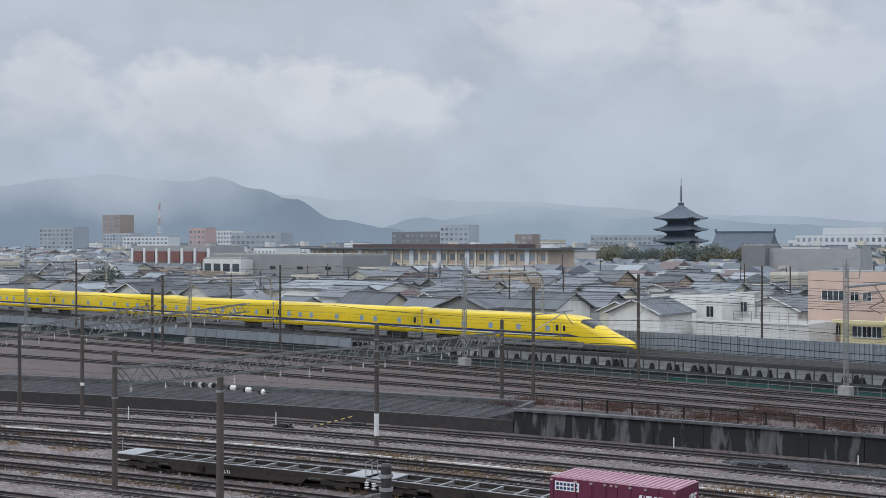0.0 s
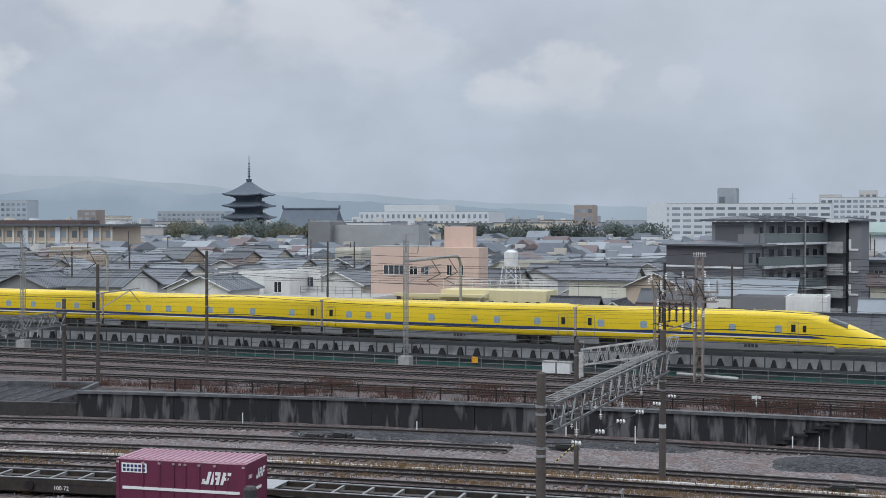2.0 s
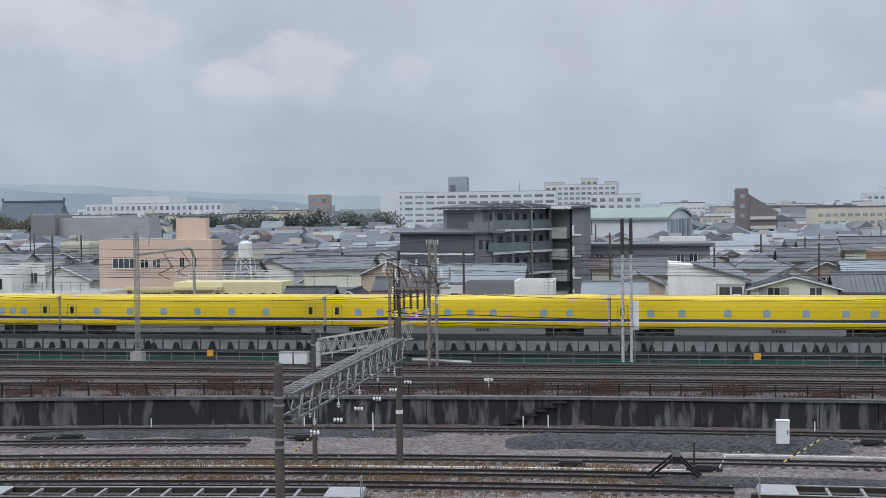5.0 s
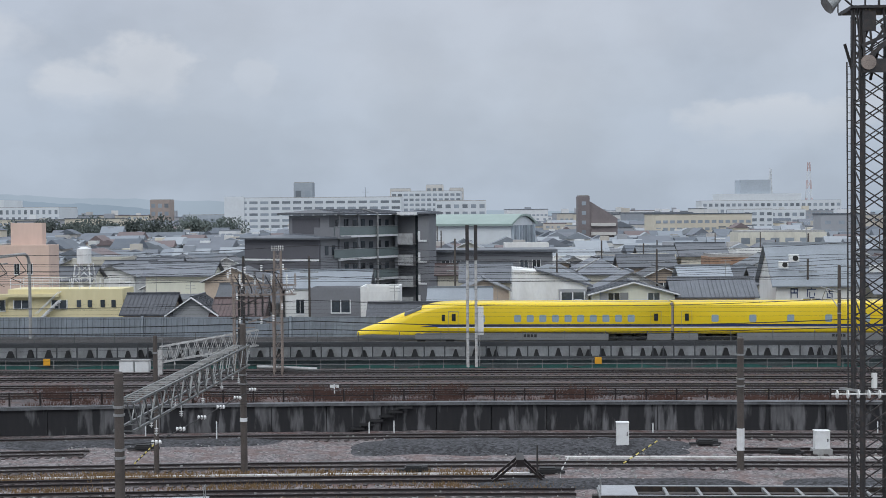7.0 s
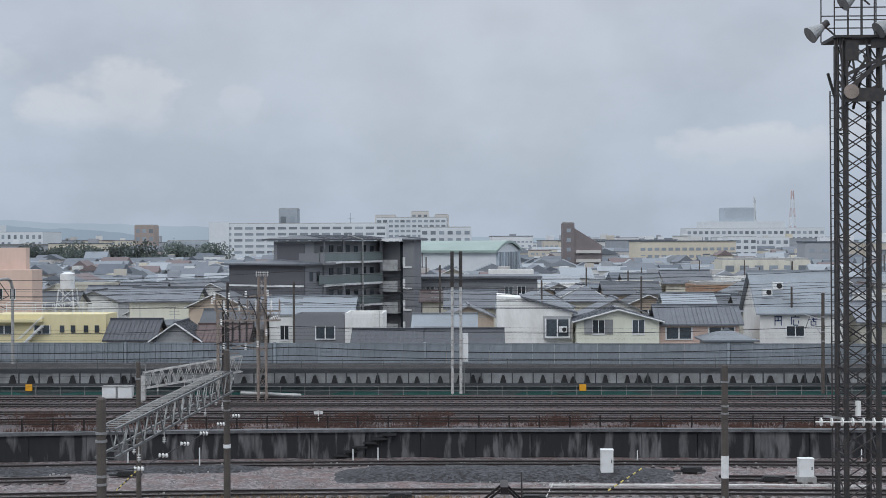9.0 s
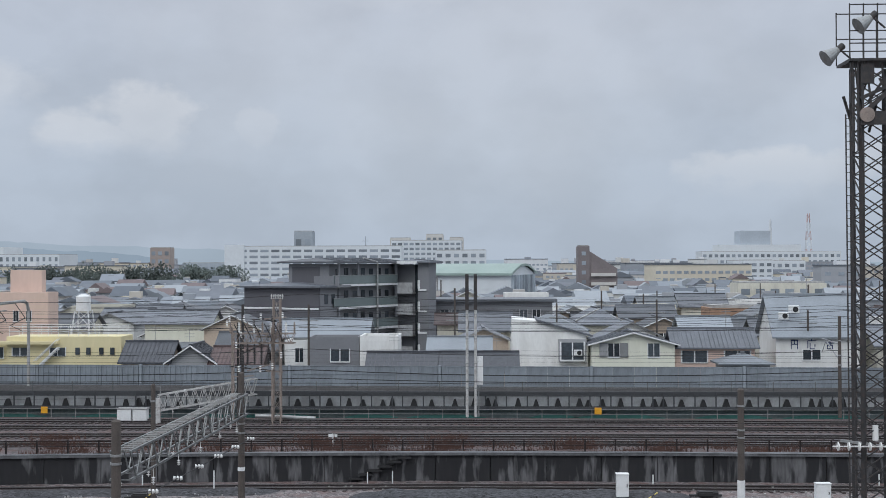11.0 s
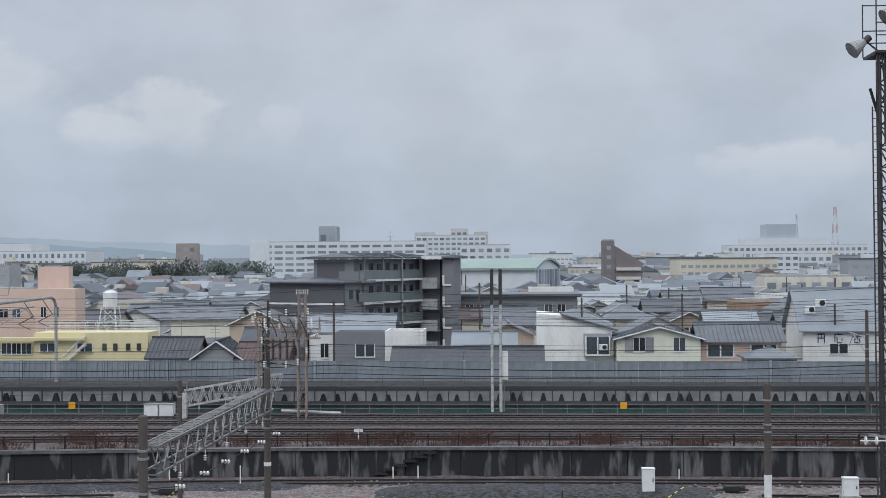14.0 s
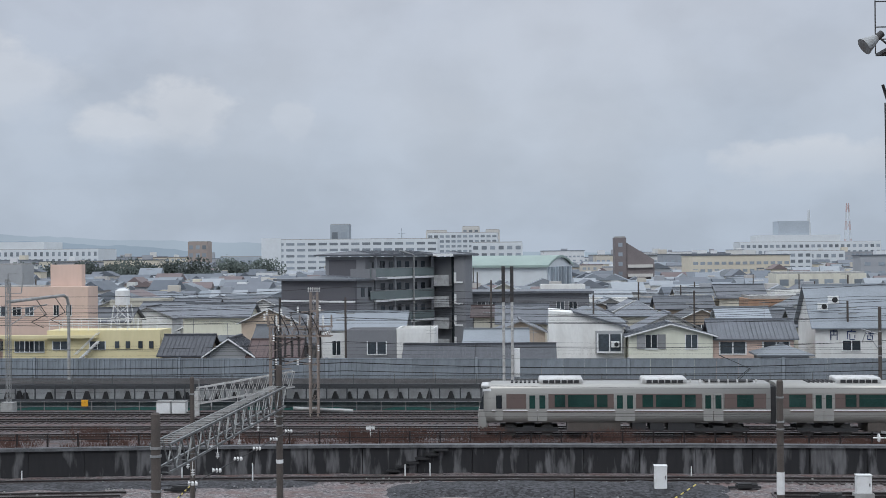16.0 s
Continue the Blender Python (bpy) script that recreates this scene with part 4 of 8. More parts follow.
def make_container():
    x = -30.6
    slope = -2 * 0.0018 * (x - 4)
    c = thing("freight_container", "maroon corrugated freight container with white stripe and pale roof", "container", x, yard(x, 50.9), 1.07, math.degrees(math.atan(slope)))
    Lh, W, Hh = 3.03, 1.23, 2.5
    bm = bmesh.new()
    box(bm, -Lh, Lh, -W, W, 0, Hh)
    part("body", bm, M["maroon"], c)
    bm = bmesh.new()
    box(bm, -Lh - 0.01, Lh + 0.01, -W - 0.01, W + 0.01, Hh, Hh + 0.04)
    roof = part("roof", bm, M["pinkroof"], c, "faded pink corrugated roof")
    rib = mesh_of("roof_rib", lambda bm: box(bm, 0, 0.12, -W + 0.05, W - 0.05, Hh + 0.04, Hh + 0.08), M["pinkroof"])
    for i in range(22):
        shared("roof_rib", rib, roof, (-Lh + 0.15 + 0.272 * i, 0, 0))
    for px in (-Lh + 0.07, Lh - 0.07):
        for py in (-W, W):
            bm = bmesh.new()
            box(bm, px - 0.08, px + 0.08, py - 0.03, py + 0.03, 0, Hh)
            part("corner_post", bm, M["maroon"], c)
    dr = mesh_of("door_rib", lambda bm: box(bm, -0.03, 0.03, -W - 0.045, -W, 0.1, Hh - 0.06), M["maroon"])
    for q in (-1.75, -0.98, -0.3, 0.25, 0.9, 1.62, 2.2):
        shared("door_rib", dr, c, (q, 0, 0))
    hm = mesh_of("hinge", lambda bm: box(bm, -0.06, 0.06, -W - 0.06, -W + 0.02, Hh - 0.14, Hh - 0.06), M["farbrown"])
    for q in (-1.75, -0.98, -0.3, 0.0, 0.25, 0.9, 1.62, 2.95, -2.95):
        shared("hinge", hm, c, (q, 0, 0))
    bm = bmesh.new()
    box(bm, -Lh + 0.3, Lh - 0.25, -W - 0.05, -W - 0.002, 1.22, 1.34)
    part("stripe", bm, M["signw"], c, "white stripe")
    bm = bmesh.new()
    box(bm, Lh - 0.002, Lh + 0.03, -W + 0.6, W - 0.7, 1.22, 1.34)
    part("stripe", bm, M["signw"], c, "white stripe")
    bm = bmesh.new()
    box(bm, -Lh + 0.25, -Lh + 1.45, -W - 0.03, -W - 0.002, 1.95, 2.36)
    p = part("notice", bm, M["signw"], c, "white slogan panel")
    bm = bmesh.new()
    for r, zz in ((0, 2.18), (1, 2.0)):
        for i in range(6):
            box(bm, -Lh + 0.32 + 0.185 * i, -Lh + 0.45 + 0.185 * i, -W - 0.036, -W - 0.028, zz, zz + 0.12)
    part("notice_bars", bm, M["blue"], p)
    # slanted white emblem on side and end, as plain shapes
    def emblem(bm, ox, oz, s):
        def para(x, z, w, h):
            v = [bm.verts.new((ox + s * (px + 0.28 * pz), 0, oz + s * pz)) for px, pz in ((x, z), (x + w, z), (x + w, z + h), (x, z + h))]
            bm.faces.new(v)
        para(0.35, 0.0, 0.26, 1.0), para(0.0, 0.0, 0.36, 0.26), para(0, 0.0, 0.22, 0.42)
        para(0.75, 0.0, 0.24, 1.0), para(0.99, 0.74, 0.4, 0.26), para(1.2, 0.42, 0.24, 0.4), para(0.99, 0.38, 0.4, 0.2), para(1.2, 0.0, 0.26, 0.38)
        para(1.6, 0.0, 0.24, 1.0), para(1.84, 0.74, 0.45, 0.26), para(1.84, 0.36, 0.34, 0.22)
    bm = bmesh.new()
    emblem(bm, 1.0, 1.6, 0.55)
    e = part("emblem", bm, M["signw"], c, "white slanted freight emblem")
    e.location = (0, -W - 0.035, 0)
    bm = bmesh.new()
    emblem(bm, 0.0, 1.7, 0.42)
    e = part("emblem", bm, M["signw"], c, "white slanted freight emblem")
    e.location, e.rotation_euler = (Lh + 0.035, -0.1, 0), (0, 0, radians(90))
    text_part("30D", c, 1.7, -W - 0.01, 0.75, 0.28, M["signw"])
    text_part("30D", c, Lh + 0.02, -W + 0.3, 1.85, 0.24, M["signw"], rz=radians(90))


make_container()


# ---- town behind the line ----
FOOT = []


def house(x, y, w, d, h, rz=0, roof="gable", wall="hw", tile="rooft", label="", pitch=0.42, along=True, wins=True, rise=None, name="house"):
    """A house: walls, pitched or flat roof with eaves, windows with frames on its sides."""
    th = thing(name, label or "small two-storey house with grey tiled roof", "house", x, y, 0, rz, group="town houses" if name == "house" else "")
    FOOT.append((x, y, max(w, d) * 0.62))
    bm = bmesh.new()
    box(bm, -w / 2, w / 2, -d / 2, d / 2, 0, h)
    o = 0.45
    if roof == "gable":
        half = d / 2 if along else w / 2
        r = rise or half * pitch
        if along:
            for sx in (-w / 2, w / 2):
                v = [bm.verts.new(p) for p in ((sx, -d / 2, h), (sx, d / 2, h), (sx, 0, h + r))]
                bm.faces.new(v if sx > 0 else v[::-1])
        else:
            for sy in (-d / 2, d / 2):
                v = [bm.verts.new(p) for p in ((-w / 2, sy, h), (w / 2, sy, h), (0, sy, h + r))]
                bm.faces.new(v if sy < 0 else v[::-1])
        part("wall", bm, M[wall], th)
        bm = bmesh.new()
        k = r / half
        L = (w if along else d) / 2 + o
        e = half + o
        prof = [(-e, -k * o + 0.12), (0, r + 0.12), (e, -k * o + 0.12), (e, -k * o - 0.02), (0, r - 0.02), (-e, -k * o - 0.02)]
        ends = [[bm.verts.new((q, u, h + v) if along else (u, q, h + v)) for u, v in prof] for q in (-L, L)]
        for i in range(6):
            bm.faces.new((ends[0][i], ends[1][i], ends[1][(i + 1) % 6], ends[0][(i + 1) % 6]))
        for q in ends:
            bm.faces.new((q[0], q[1], q[4], q[5])), bm.faces.new((q[1], q[2], q[3], q[4]))
        bmesh.ops.recalc_face_normals(bm, faces=bm.faces)
        rf = part("roof", bm, M[tile], th)
        bm = bmesh.new()
        if along:
            box(bm, -L, L, -0.14, 0.14, h + r + 0.02, h + r + 0.24)
        else:
            box(bm, -0.14, 0.14, -L, L, h + r + 0.02, h + r + 0.24)
        part("ridge", bm, M[tile], rf)
        if not along and y < 260:
            bm = bmesh.new()
            for s in (-1, 1):
                bar(bm, (s * e, -L - 0.03, h - k * o + 0.06), (0, -L - 0.03, h + r + 0.06), 0.09)
            part("verge_board", bm, M["white" if random.random() < 0.6 else "hw3"], rf)
        if y > 138 and y < 230 and random.random() < 0.5:
            bm = bmesh.new()
            x0, x1 = sorted((random.uniform(-0.5, 0.5) * w, random.choice((-0.5, 0.5)) * w))
            if x1 - x0 > 1.5:
                v = [bm.verts.new(p) for p in ((x0, -d / 2, h - 2.2), (x1, -d / 2, h - 2.2), (x1, -d / 2 - 1.5, h - 2.75), (x0, -d / 2 - 1.5, h - 2.75),
                                                (x0, -d / 2, h - 2.36), (x1, -d / 2, h - 2.36), (x1, -d / 2 - 1.5, h - 2.9), (x0, -d / 2 - 1.5, h - 2.9))]
                for f in ((0, 1, 2, 3), (7, 6, 5, 4), (0, 3, 7, 4), (1, 5, 6, 2), (3, 2, 6, 7), (0, 4, 5, 1)):
                    bm.faces.new([v[q] for q in f])
                bmesh.ops.recalc_face_normals(bm, faces=bm.faces)
                part("porch_roof", bm, M[tile], th)
            else:
                bm.free()
        if y < 210 and random.random() < 0.3:
            bm = bmesh.new()
            ax = random.uniform(-0.3, 0.3) * w
            ay = 0 if along else random.uniform(-0.3, 0.3) * d
            az = h + r if along else h + r * (1 - abs(ax) / half)
            bar(bm, (ax, ay, az), (ax, ay, az + 1.9), 0.03)
            for q in (1.2, 1.5, 1.8):
                bar(bm, (ax - 0.5, ay, az + q), (ax + 0.5, ay, az + q), 0.022)
            part("roof_aerial", bm, M["steel"], rf)
        # raised tile courses on the nearest roofs
        if y < 131:
            for s in (-1, 1) if not along else (-1,):
                p0, p1 = (0, h + r + 0.13), (s * e, h - k * o + 0.13)
                if along:
                    me = mesh_of("tile_course", lambda bm: bar(bm, (0, p0[0], p0[1]), (0, p1[0], p1[1]), 0.05, 4), M[tile])
                else:
                    me = mesh_of("tile_course", lambda bm: bar(bm, (p0[0], 0, p0[1]), (p1[0], 0, p1[1]), 0.05, 4), M[tile])
                for q in steps(-L + 0.1, L - 0.1, int(2 * L / 0.42)):
                    shared("tile_course", me, rf, (q, 0, 0) if along else (0, q, 0))
    elif roof == "hip":
        part("wall", bm, M[wall], th)
        bm = bmesh.new()
        r = rise or d / 2 * pitch
        c = max(0, w / 2 - d / 2)
        lo = [bm.verts.new((sx * (w / 2 + o), sy * (d / 2 + o), h + 0.0)) for sx, sy in ((-1, -1), (1, -1), (1, 1), (-1, 1))]
        lo2 = [bm.verts.new((v.co.x, v.co.y, h - 0.15)) for v in lo]
        hi = [bm.verts.new((-c - 0.05, 0, h + r)), bm.verts.new((c + 0.05, 0, h + r))]
        bm.faces.new((lo[0], lo[1], hi[1], hi[0])), bm.faces.new((lo[2], lo[3], hi[0], hi[1]))
        bm.faces.new((lo[1], lo[2], hi[1])), bm.faces.new((lo[3], lo[0], hi[0])), bm.faces.new(lo2)
        for i in range(4):
            bm.faces.new((lo[i], lo2[i], lo2[(i + 1) % 4], lo[(i + 1) % 4]))
        box(bm, -c, c, -0.14, 0.14, h + r - 0.08, h + r + 0.16)
        bmesh.ops.recalc_face_normals(bm, faces=bm.faces)
        part("roof", bm, M[tile], th)
    else:
        part("wall", bm, M[wall], th)
        bm = bmesh.new()
        for a in ((-w / 2, w / 2, -d / 2, -d / 2 + 0.2), (-w / 2, w / 2, d / 2 - 0.2, d / 2), (-w / 2, -w / 2 + 0.2, -d / 2 + 0.2, d / 2 - 0.2), (w / 2 - 0.2, w / 2, -d / 2 + 0.2, d / 2 - 0.2)):
            box(bm, *a, h, h + 0.5)
        part("parapet", bm, M[wall], th)
        bm = bmesh.new()
        box(bm, -w / 2 + 0.2, w / 2 - 0.2, -d / 2 + 0.2, d / 2 - 0.2, h, h + 0.06)
        part("roof", bm, M["conc"], th)
    if wins:
        for fl in range(max(1, int(h // 2.8))):
            z = 0.9 + 2.75 * fl
            if z + 1.2 > h:
                break
            n = max(1, int(w / 3.6))
            for i in range(n):
                if random.random() < 0.25:
                    continue
                ww = random.choice((0.9, 1.5, 1.7, 2.2))
                xx = -w / 2 + w * (i + 0.5) / n
                wn = shared("window", PANE, th, (xx, -d / 2, z), (ww, 1, 1.15))
                if y < 190:
                    shared("window_frame", FRAME, wn, (0, 0, 0))
    return th


def windows_on(th, xs, zs, y, w, h, frame=True):
    for x in xs:
        for z in zs:
            wn = shared("window", PANE, th, (x, y, z), (w, 1, h))
            if frame:
                shared("window_frame", FRAME, wn, (0, 0, 0))


def blockp(th, name, mt, *dims, label=""):
    bm = bmesh.new()
    box(bm, *dims)
    return part(name, bm, M[mt], th, label)


def air_unit(x, y, z, s=1.0):
    a = thing("air_conditioner", "white outdoor air conditioning unit", "appliance", x, y, z)
    bm = bmesh.new()
    box(bm, -0.4 * s, 0.4 * s, -0.15, 0.15, 0, 0.6 * s)
    bmesh.ops.bevel(bm, geom=list(bm.edges), offset=0.03, segments=1, affect="EDGES")
    part("casing", bm, M["white"], a)
    bm = bmesh.new()
    bar(bm, (0.1 * s, -0.17, 0.3 * s), (0.1 * s, -0.15, 0.3 * s), 0.22 * s, 12)
    part("fan_grille", bm, M["black"], a)


def peach_building():
    th = thing("office_building", "peach-rendered three-storey building with roof tower", "building", -54, 140)
    FOOT.append((-58, 139, 6))
    FOOT.append((-50, 139, 6))
    blockp(th, "wall", "peach", -7.2, 6.1, -4, -0.8, 0, 11.1)
    blockp(th, "tower", "peach", 1.2, 4.7, -2, -0.8, 11.1, 13.5)
    blockp(th, "roof", "conc", -6.9, 1.1, -3.6, -1.0, 11.1, 11.25)
    windows_on(th, (-4.9, -3.6), (8.0, 4.2), -4.02, 1.25, 1.0)
    windows_on(th, (-1.8, -0.4), (8.0, 4.2), -4.02, 0.9, 0.9)
    windows_on(th, (2.6, 4.0), (8.0, 4.4), -4.02, 0.55, 1.1)
    blockp(th, "awning", "peach", -6.2, -2.6, -4.5, -4, 5.5, 5.62)


def yellow_building():
    th = thing("office_building", "pale yellow low building with white roof railing and outside stair", "building", -43, 128.5)
    FOOT.append((-43, 130, 8))
    blockp(th, "wall", "yellowwall", -5.6, 6.0, -2.5, 1.5, 0, 6.9)
    blockp(th, "lower_wing", "yellowwall", -10.4, -5.6, -2.0, 1.5, 0, 6.2)
    blockp(th, "canopy", "yellowwall", -10.8, -0.3, -3.2, -2.5, 6.15, 6.45)
    windows_on(th, (-8.6, -7.6, -6.6), (4.75,), -2.05, 1.0, 1.05)
    windows_on(th, (-4.2, -0.4), (5.0,), -2.55, 1.5, 0.8)
    windows_on(th, (1.6, 2.7, 4.0, 5.1), (5.1,), -2.55, 0.42, 0.7, False)
    st = thing("outside_stair", "white steel outside stair on the yellow building", "stair", -45.6, 125.7, 3.6)
    bm = bmesh.new()
    for i in range(8):
        box(bm, 0.3 * i, 0.3 * i + 0.32, -0.4, 0.25, 0.28 * i, 0.28 * i + 0.08)
    part("tread", bm, M["white"], st)
    bm = bmesh.new()
    for y in (-0.4, 0.25):
        bar(bm, (0, y, 0.0), (2.4, y, 2.24), 0.09)
        bar(bm, (0, y, 0.9), (2.4, y, 3.1), 0.05)
    part("stringer", bm, M["white"], st)
    fence = thing("roof_railing", "thin white railing on a flat roof", "railing", -43, 128.5, 6.9)
    for z in (0.5, 1.0):
        for a, b in (((-5.4, -2.3, z), (5.8, -2.3, z)), ((-5.4, 1.3, z), (5.8, 1.3, z)), ((5.8, -2.3, z), (5.8, 1.3, z))):
            bm = bmesh.new()
            bar(bm, a, b, 0.035)
            part("rail", bm, M["white"], fence)
    pm = mesh_of("railing_post", lambda bm: bar(bm, (0, 0, 0), (0, 0, 1.0), 0.03), M["white"])
    for i in range(12):
        shared("railing_post", pm, fence, (-5.4 + i, -2.3, 0))
        shared("railing_post", pm, fence, (-5.4 + i, 1.3, 0))


def water_tower():
    th = thing("water_tower", "white cylindrical water tank on a braced steel stand", "water tank", -48.6, 150, 0)
    bm = bmesh.new()
    bar(bm, (0, 0, 8.6), (0, 0, 10.3), 0.85, 20)
    bar(bm, (0, 0, 10.3), (0, 0, 10.55), 0.87, 20, 0.3)
    part("tank", bm, M["white"], th)
    for sx in (-1, 1):
        for sy in (-1, 1):
            bm = bmesh.new()
            bar(bm, (sx * 1.7, sy * 1.7, 0), (sx * 0.8, sy * 0.8, 8.6), 0.09)
            part("leg", bm, M["white"], th)
    bm = bmesh.new()
    for s in (-1, 1):
        for z0, z1 in ((5.0, 6.9), (6.9, 8.5)):
            a = 1.7 - 0.9 * z0 / 8.6
            b = 1.7 - 0.9 * z1 / 8.6
            bar(bm, (-a, s * a, z0), (b, s * b, z1), 0.05)
            bar(bm, (a, s * a, z0), (-b, s * b, z1), 0.05)
            bar(bm, (-a, s * a, z0), (a, s * a, z0), 0.05)
    part("bracing", bm, M["white"], th)


def dark_apartments():
    # one corner points at the yard: a blank end wall, a long open gallery running away from it and a stair tower at the far end
    th = thing("apartment_building", "charcoal five-storey apartment block with open galleries and stair tower", "apartment building", -22.4, 163.5, 0, 63)
    FOOT.extend(((-24, 172, 12), (-14, 180, 10), (-30, 178, 10)))
    blockp(th, "lower_wall", "dkapt", 0, 4.2, 0, 12.0, 0, 11.0)
    blockp(th, "main_wall", "dkapt2", 4.2, 21.5, 0.75, 11.0, 0, 11.2)
    blockp(th, "corner_wall", "dkapt2", 0.3, 4.2, -0.05, 0.0, 0, 11.0)
    blockp(th, "upper_wall", "dkapt2", 3.4, 21.5, 0.75, 7.2, 11.2, 14.1)
    blockp(th, "wall_panel", "dkapt", 3.33, 3.4, 2.2, 6.6, 11.6, 13.7)

    def low_roof(name, x0, x1, y0, y1, z, rise):
        bm = bmesh.new()
        lo = [bm.verts.new((x, y, z)) for x, y in ((x0, y0), (x1, y0), (x1, y1), (x0, y1))]
        up = [bm.verts.new((x, y, z + 0.22)) for x, y in ((x0, y0), (x1, y0), (x1, y1), (x0, y1))]
        ym, e = (y0 + y1) / 2, min(2.5, (x1 - x0) * 0.3)
        hi = [bm.verts.new((x0 + e, ym, z + 0.22 + rise)), bm.verts.new((x1 - e, ym, z + 0.22 + rise))]
        bm.faces.new(lo[::-1])
        for k in range(4):
            bm.faces.new((lo[k], lo[(k + 1) % 4], up[(k + 1) % 4], up[k]))
        bm.faces.new((up[0], up[1], hi[1], hi[0])), bm.faces.new((up[2], up[3], hi[0], hi[1]))
        bm.faces.new((up[1], up[2], hi[1])), bm.faces.new((up[3], up[0], hi[0]))
        rf = part(name, bm, M["rooft"], th)
        for q in steps(x0 + 0.5, x1 - 0.5, int((x1 - x0) / 1.1)):
            bm = bmesh.new()
            bar(bm, (q, y0, z + 0.25), (min(max(q, x0 + e), x1 - e), ym, z + 0.25 + rise), 0.05)
            part("roof_seam", bm, M["rooft"], rf)

    low_roof("lower_roof", -0.8, 5.0, -0.7, 12.8, 11.0, 0.45)
    low_roof("upper_roof", 2.4, 21.8, -0.6, 8.4, 14.2, 0.5)
    for z in (2.4, 5.4, 8.4, 11.4):
        blockp(th, "gallery_slab", "white", (4.2 if z < 11 else 4.8), 19.0, -0.35, 0.75, z - 0.28, z)
        blockp(th, "gallery_front", "galleryglass", 3.0, 18.9, -0.33, -0.28, z + 0.04, z + 1.15, label="pale green glass balustrade")
        blockp(th, "gallery_rail", "steel", 3.0, 18.9, -0.36, -0.25, z + 1.15, z + 1.22)
        for i in range(7):
            shared("window", PANE, th, (5.4 + 2.05 * i, 0.72, z + (0.15 if i % 2 else 0.75)), (0.9, 1, 2.0 if i % 2 else 1.3))
    blockp(th, "string_course", "white", -0.04, 0.0, 0.0, 12.0, 8.18, 8.42)
    for z in (5.6, 8.9):
        for u in (1.6, 3.2):
            shared("window", PANE, th, (u, -0.06, z), (0.75, 1, 1.25))
    # recessed upper balcony beside the end wall
    blockp(th, "balcony_front", "dkapt2", 3.2, 3.32, -1.0, 3.0, 11.3, 12.5)
    blockp(th, "balcony_floor", "dkapt2", 3.2, 6.0, -1.0, 1.5, 11.0, 11.3)
    for u in (4.4, 9.0, 18.8):
        blockp(th, "pier", "dkapt2", u - 0.12, u + 0.12, -0.3, -0.05, 0, 14.2)
    for u, v in ((13.3, -0.55),):
        bm = bmesh.new()
        bar(bm, (u, v, 0), (u, v, 14.3), 0.13 if u > 10 else 0.06, 8)
        bar(bm, (u, v, 14.3), (u - 3.0, v + 0.4, 14.9), 0.13 if u > 10 else 0.06, 8)
        part("downpipe", bm, M["steel"], th)
    # stair tower: balcony fronts, a dark slot, a wall with white angled ledges
    blockp(th, "stair_back", "dkapt2", 20.6, 21.6, -2.6, 0.75, 0, 14.0)
    blockp(th, "stair_slot", "glassd", 20.0, 21.6, -3.5, -2.6, 0, 14.0)
    blockp(th, "stair_wall", "dkapt2", 19.2, 21.2, -5.3, -3.5, 0, 14.2)
    blockp(th, "stair_pier", "dkapt2", 19.0, 19.5, -0.1, 0.25, 0, 14.2)
    low_roof("stair_roof", 18.4, 22.0, -6.0, 0.6, 14.2, 0.3)
    blockp(th, "roof_fascia", "white", 18.3, 18.4, -3.8, 0.2, 14.1, 14.45)
    for z in (1.2, 4.2, 7.2, 10.2):
        blockp(th, "balcony_front", "panel", 19.0, 19.12, -2.7, -0.1, z - 0.3, z + 1.25)
        blockp(th, "landing", "conc", 19.12, 20.6, -2.7, -0.1, z - 0.3, z - 0.12)
        blockp(th, "ledge", "white", 19.05, 19.2, -4.9, -3.6, z + 0.1, z + 0.35)
        blockp(th, "ledge_side", "white", 19.05, 19.2, -3.85, -3.55, z + 0.35, z + 1.6)
    low = thing("apartment_building", "dark grey lower apartment wing with flat eaves", "apartment building", 0, 190)
    FOOT.append((0, 192, 10))
    blockp(low, "wall", "dkapt2", -9, 8.5, -5, 6, 0, 8.6)
    blockp(low, "roof", "rooft", -9.6, 9.2, -5.7, 6.6, 8.6, 8.95)
    blockp(low, "balcony", "dkapt", -9, -4.5, -6.4, -5, 4.4, 5.6)
    windows_on(low, (-7, -5.4, 4.4, 6.2), (6.0, 2.6), -5.02, 1.1, 1.4)


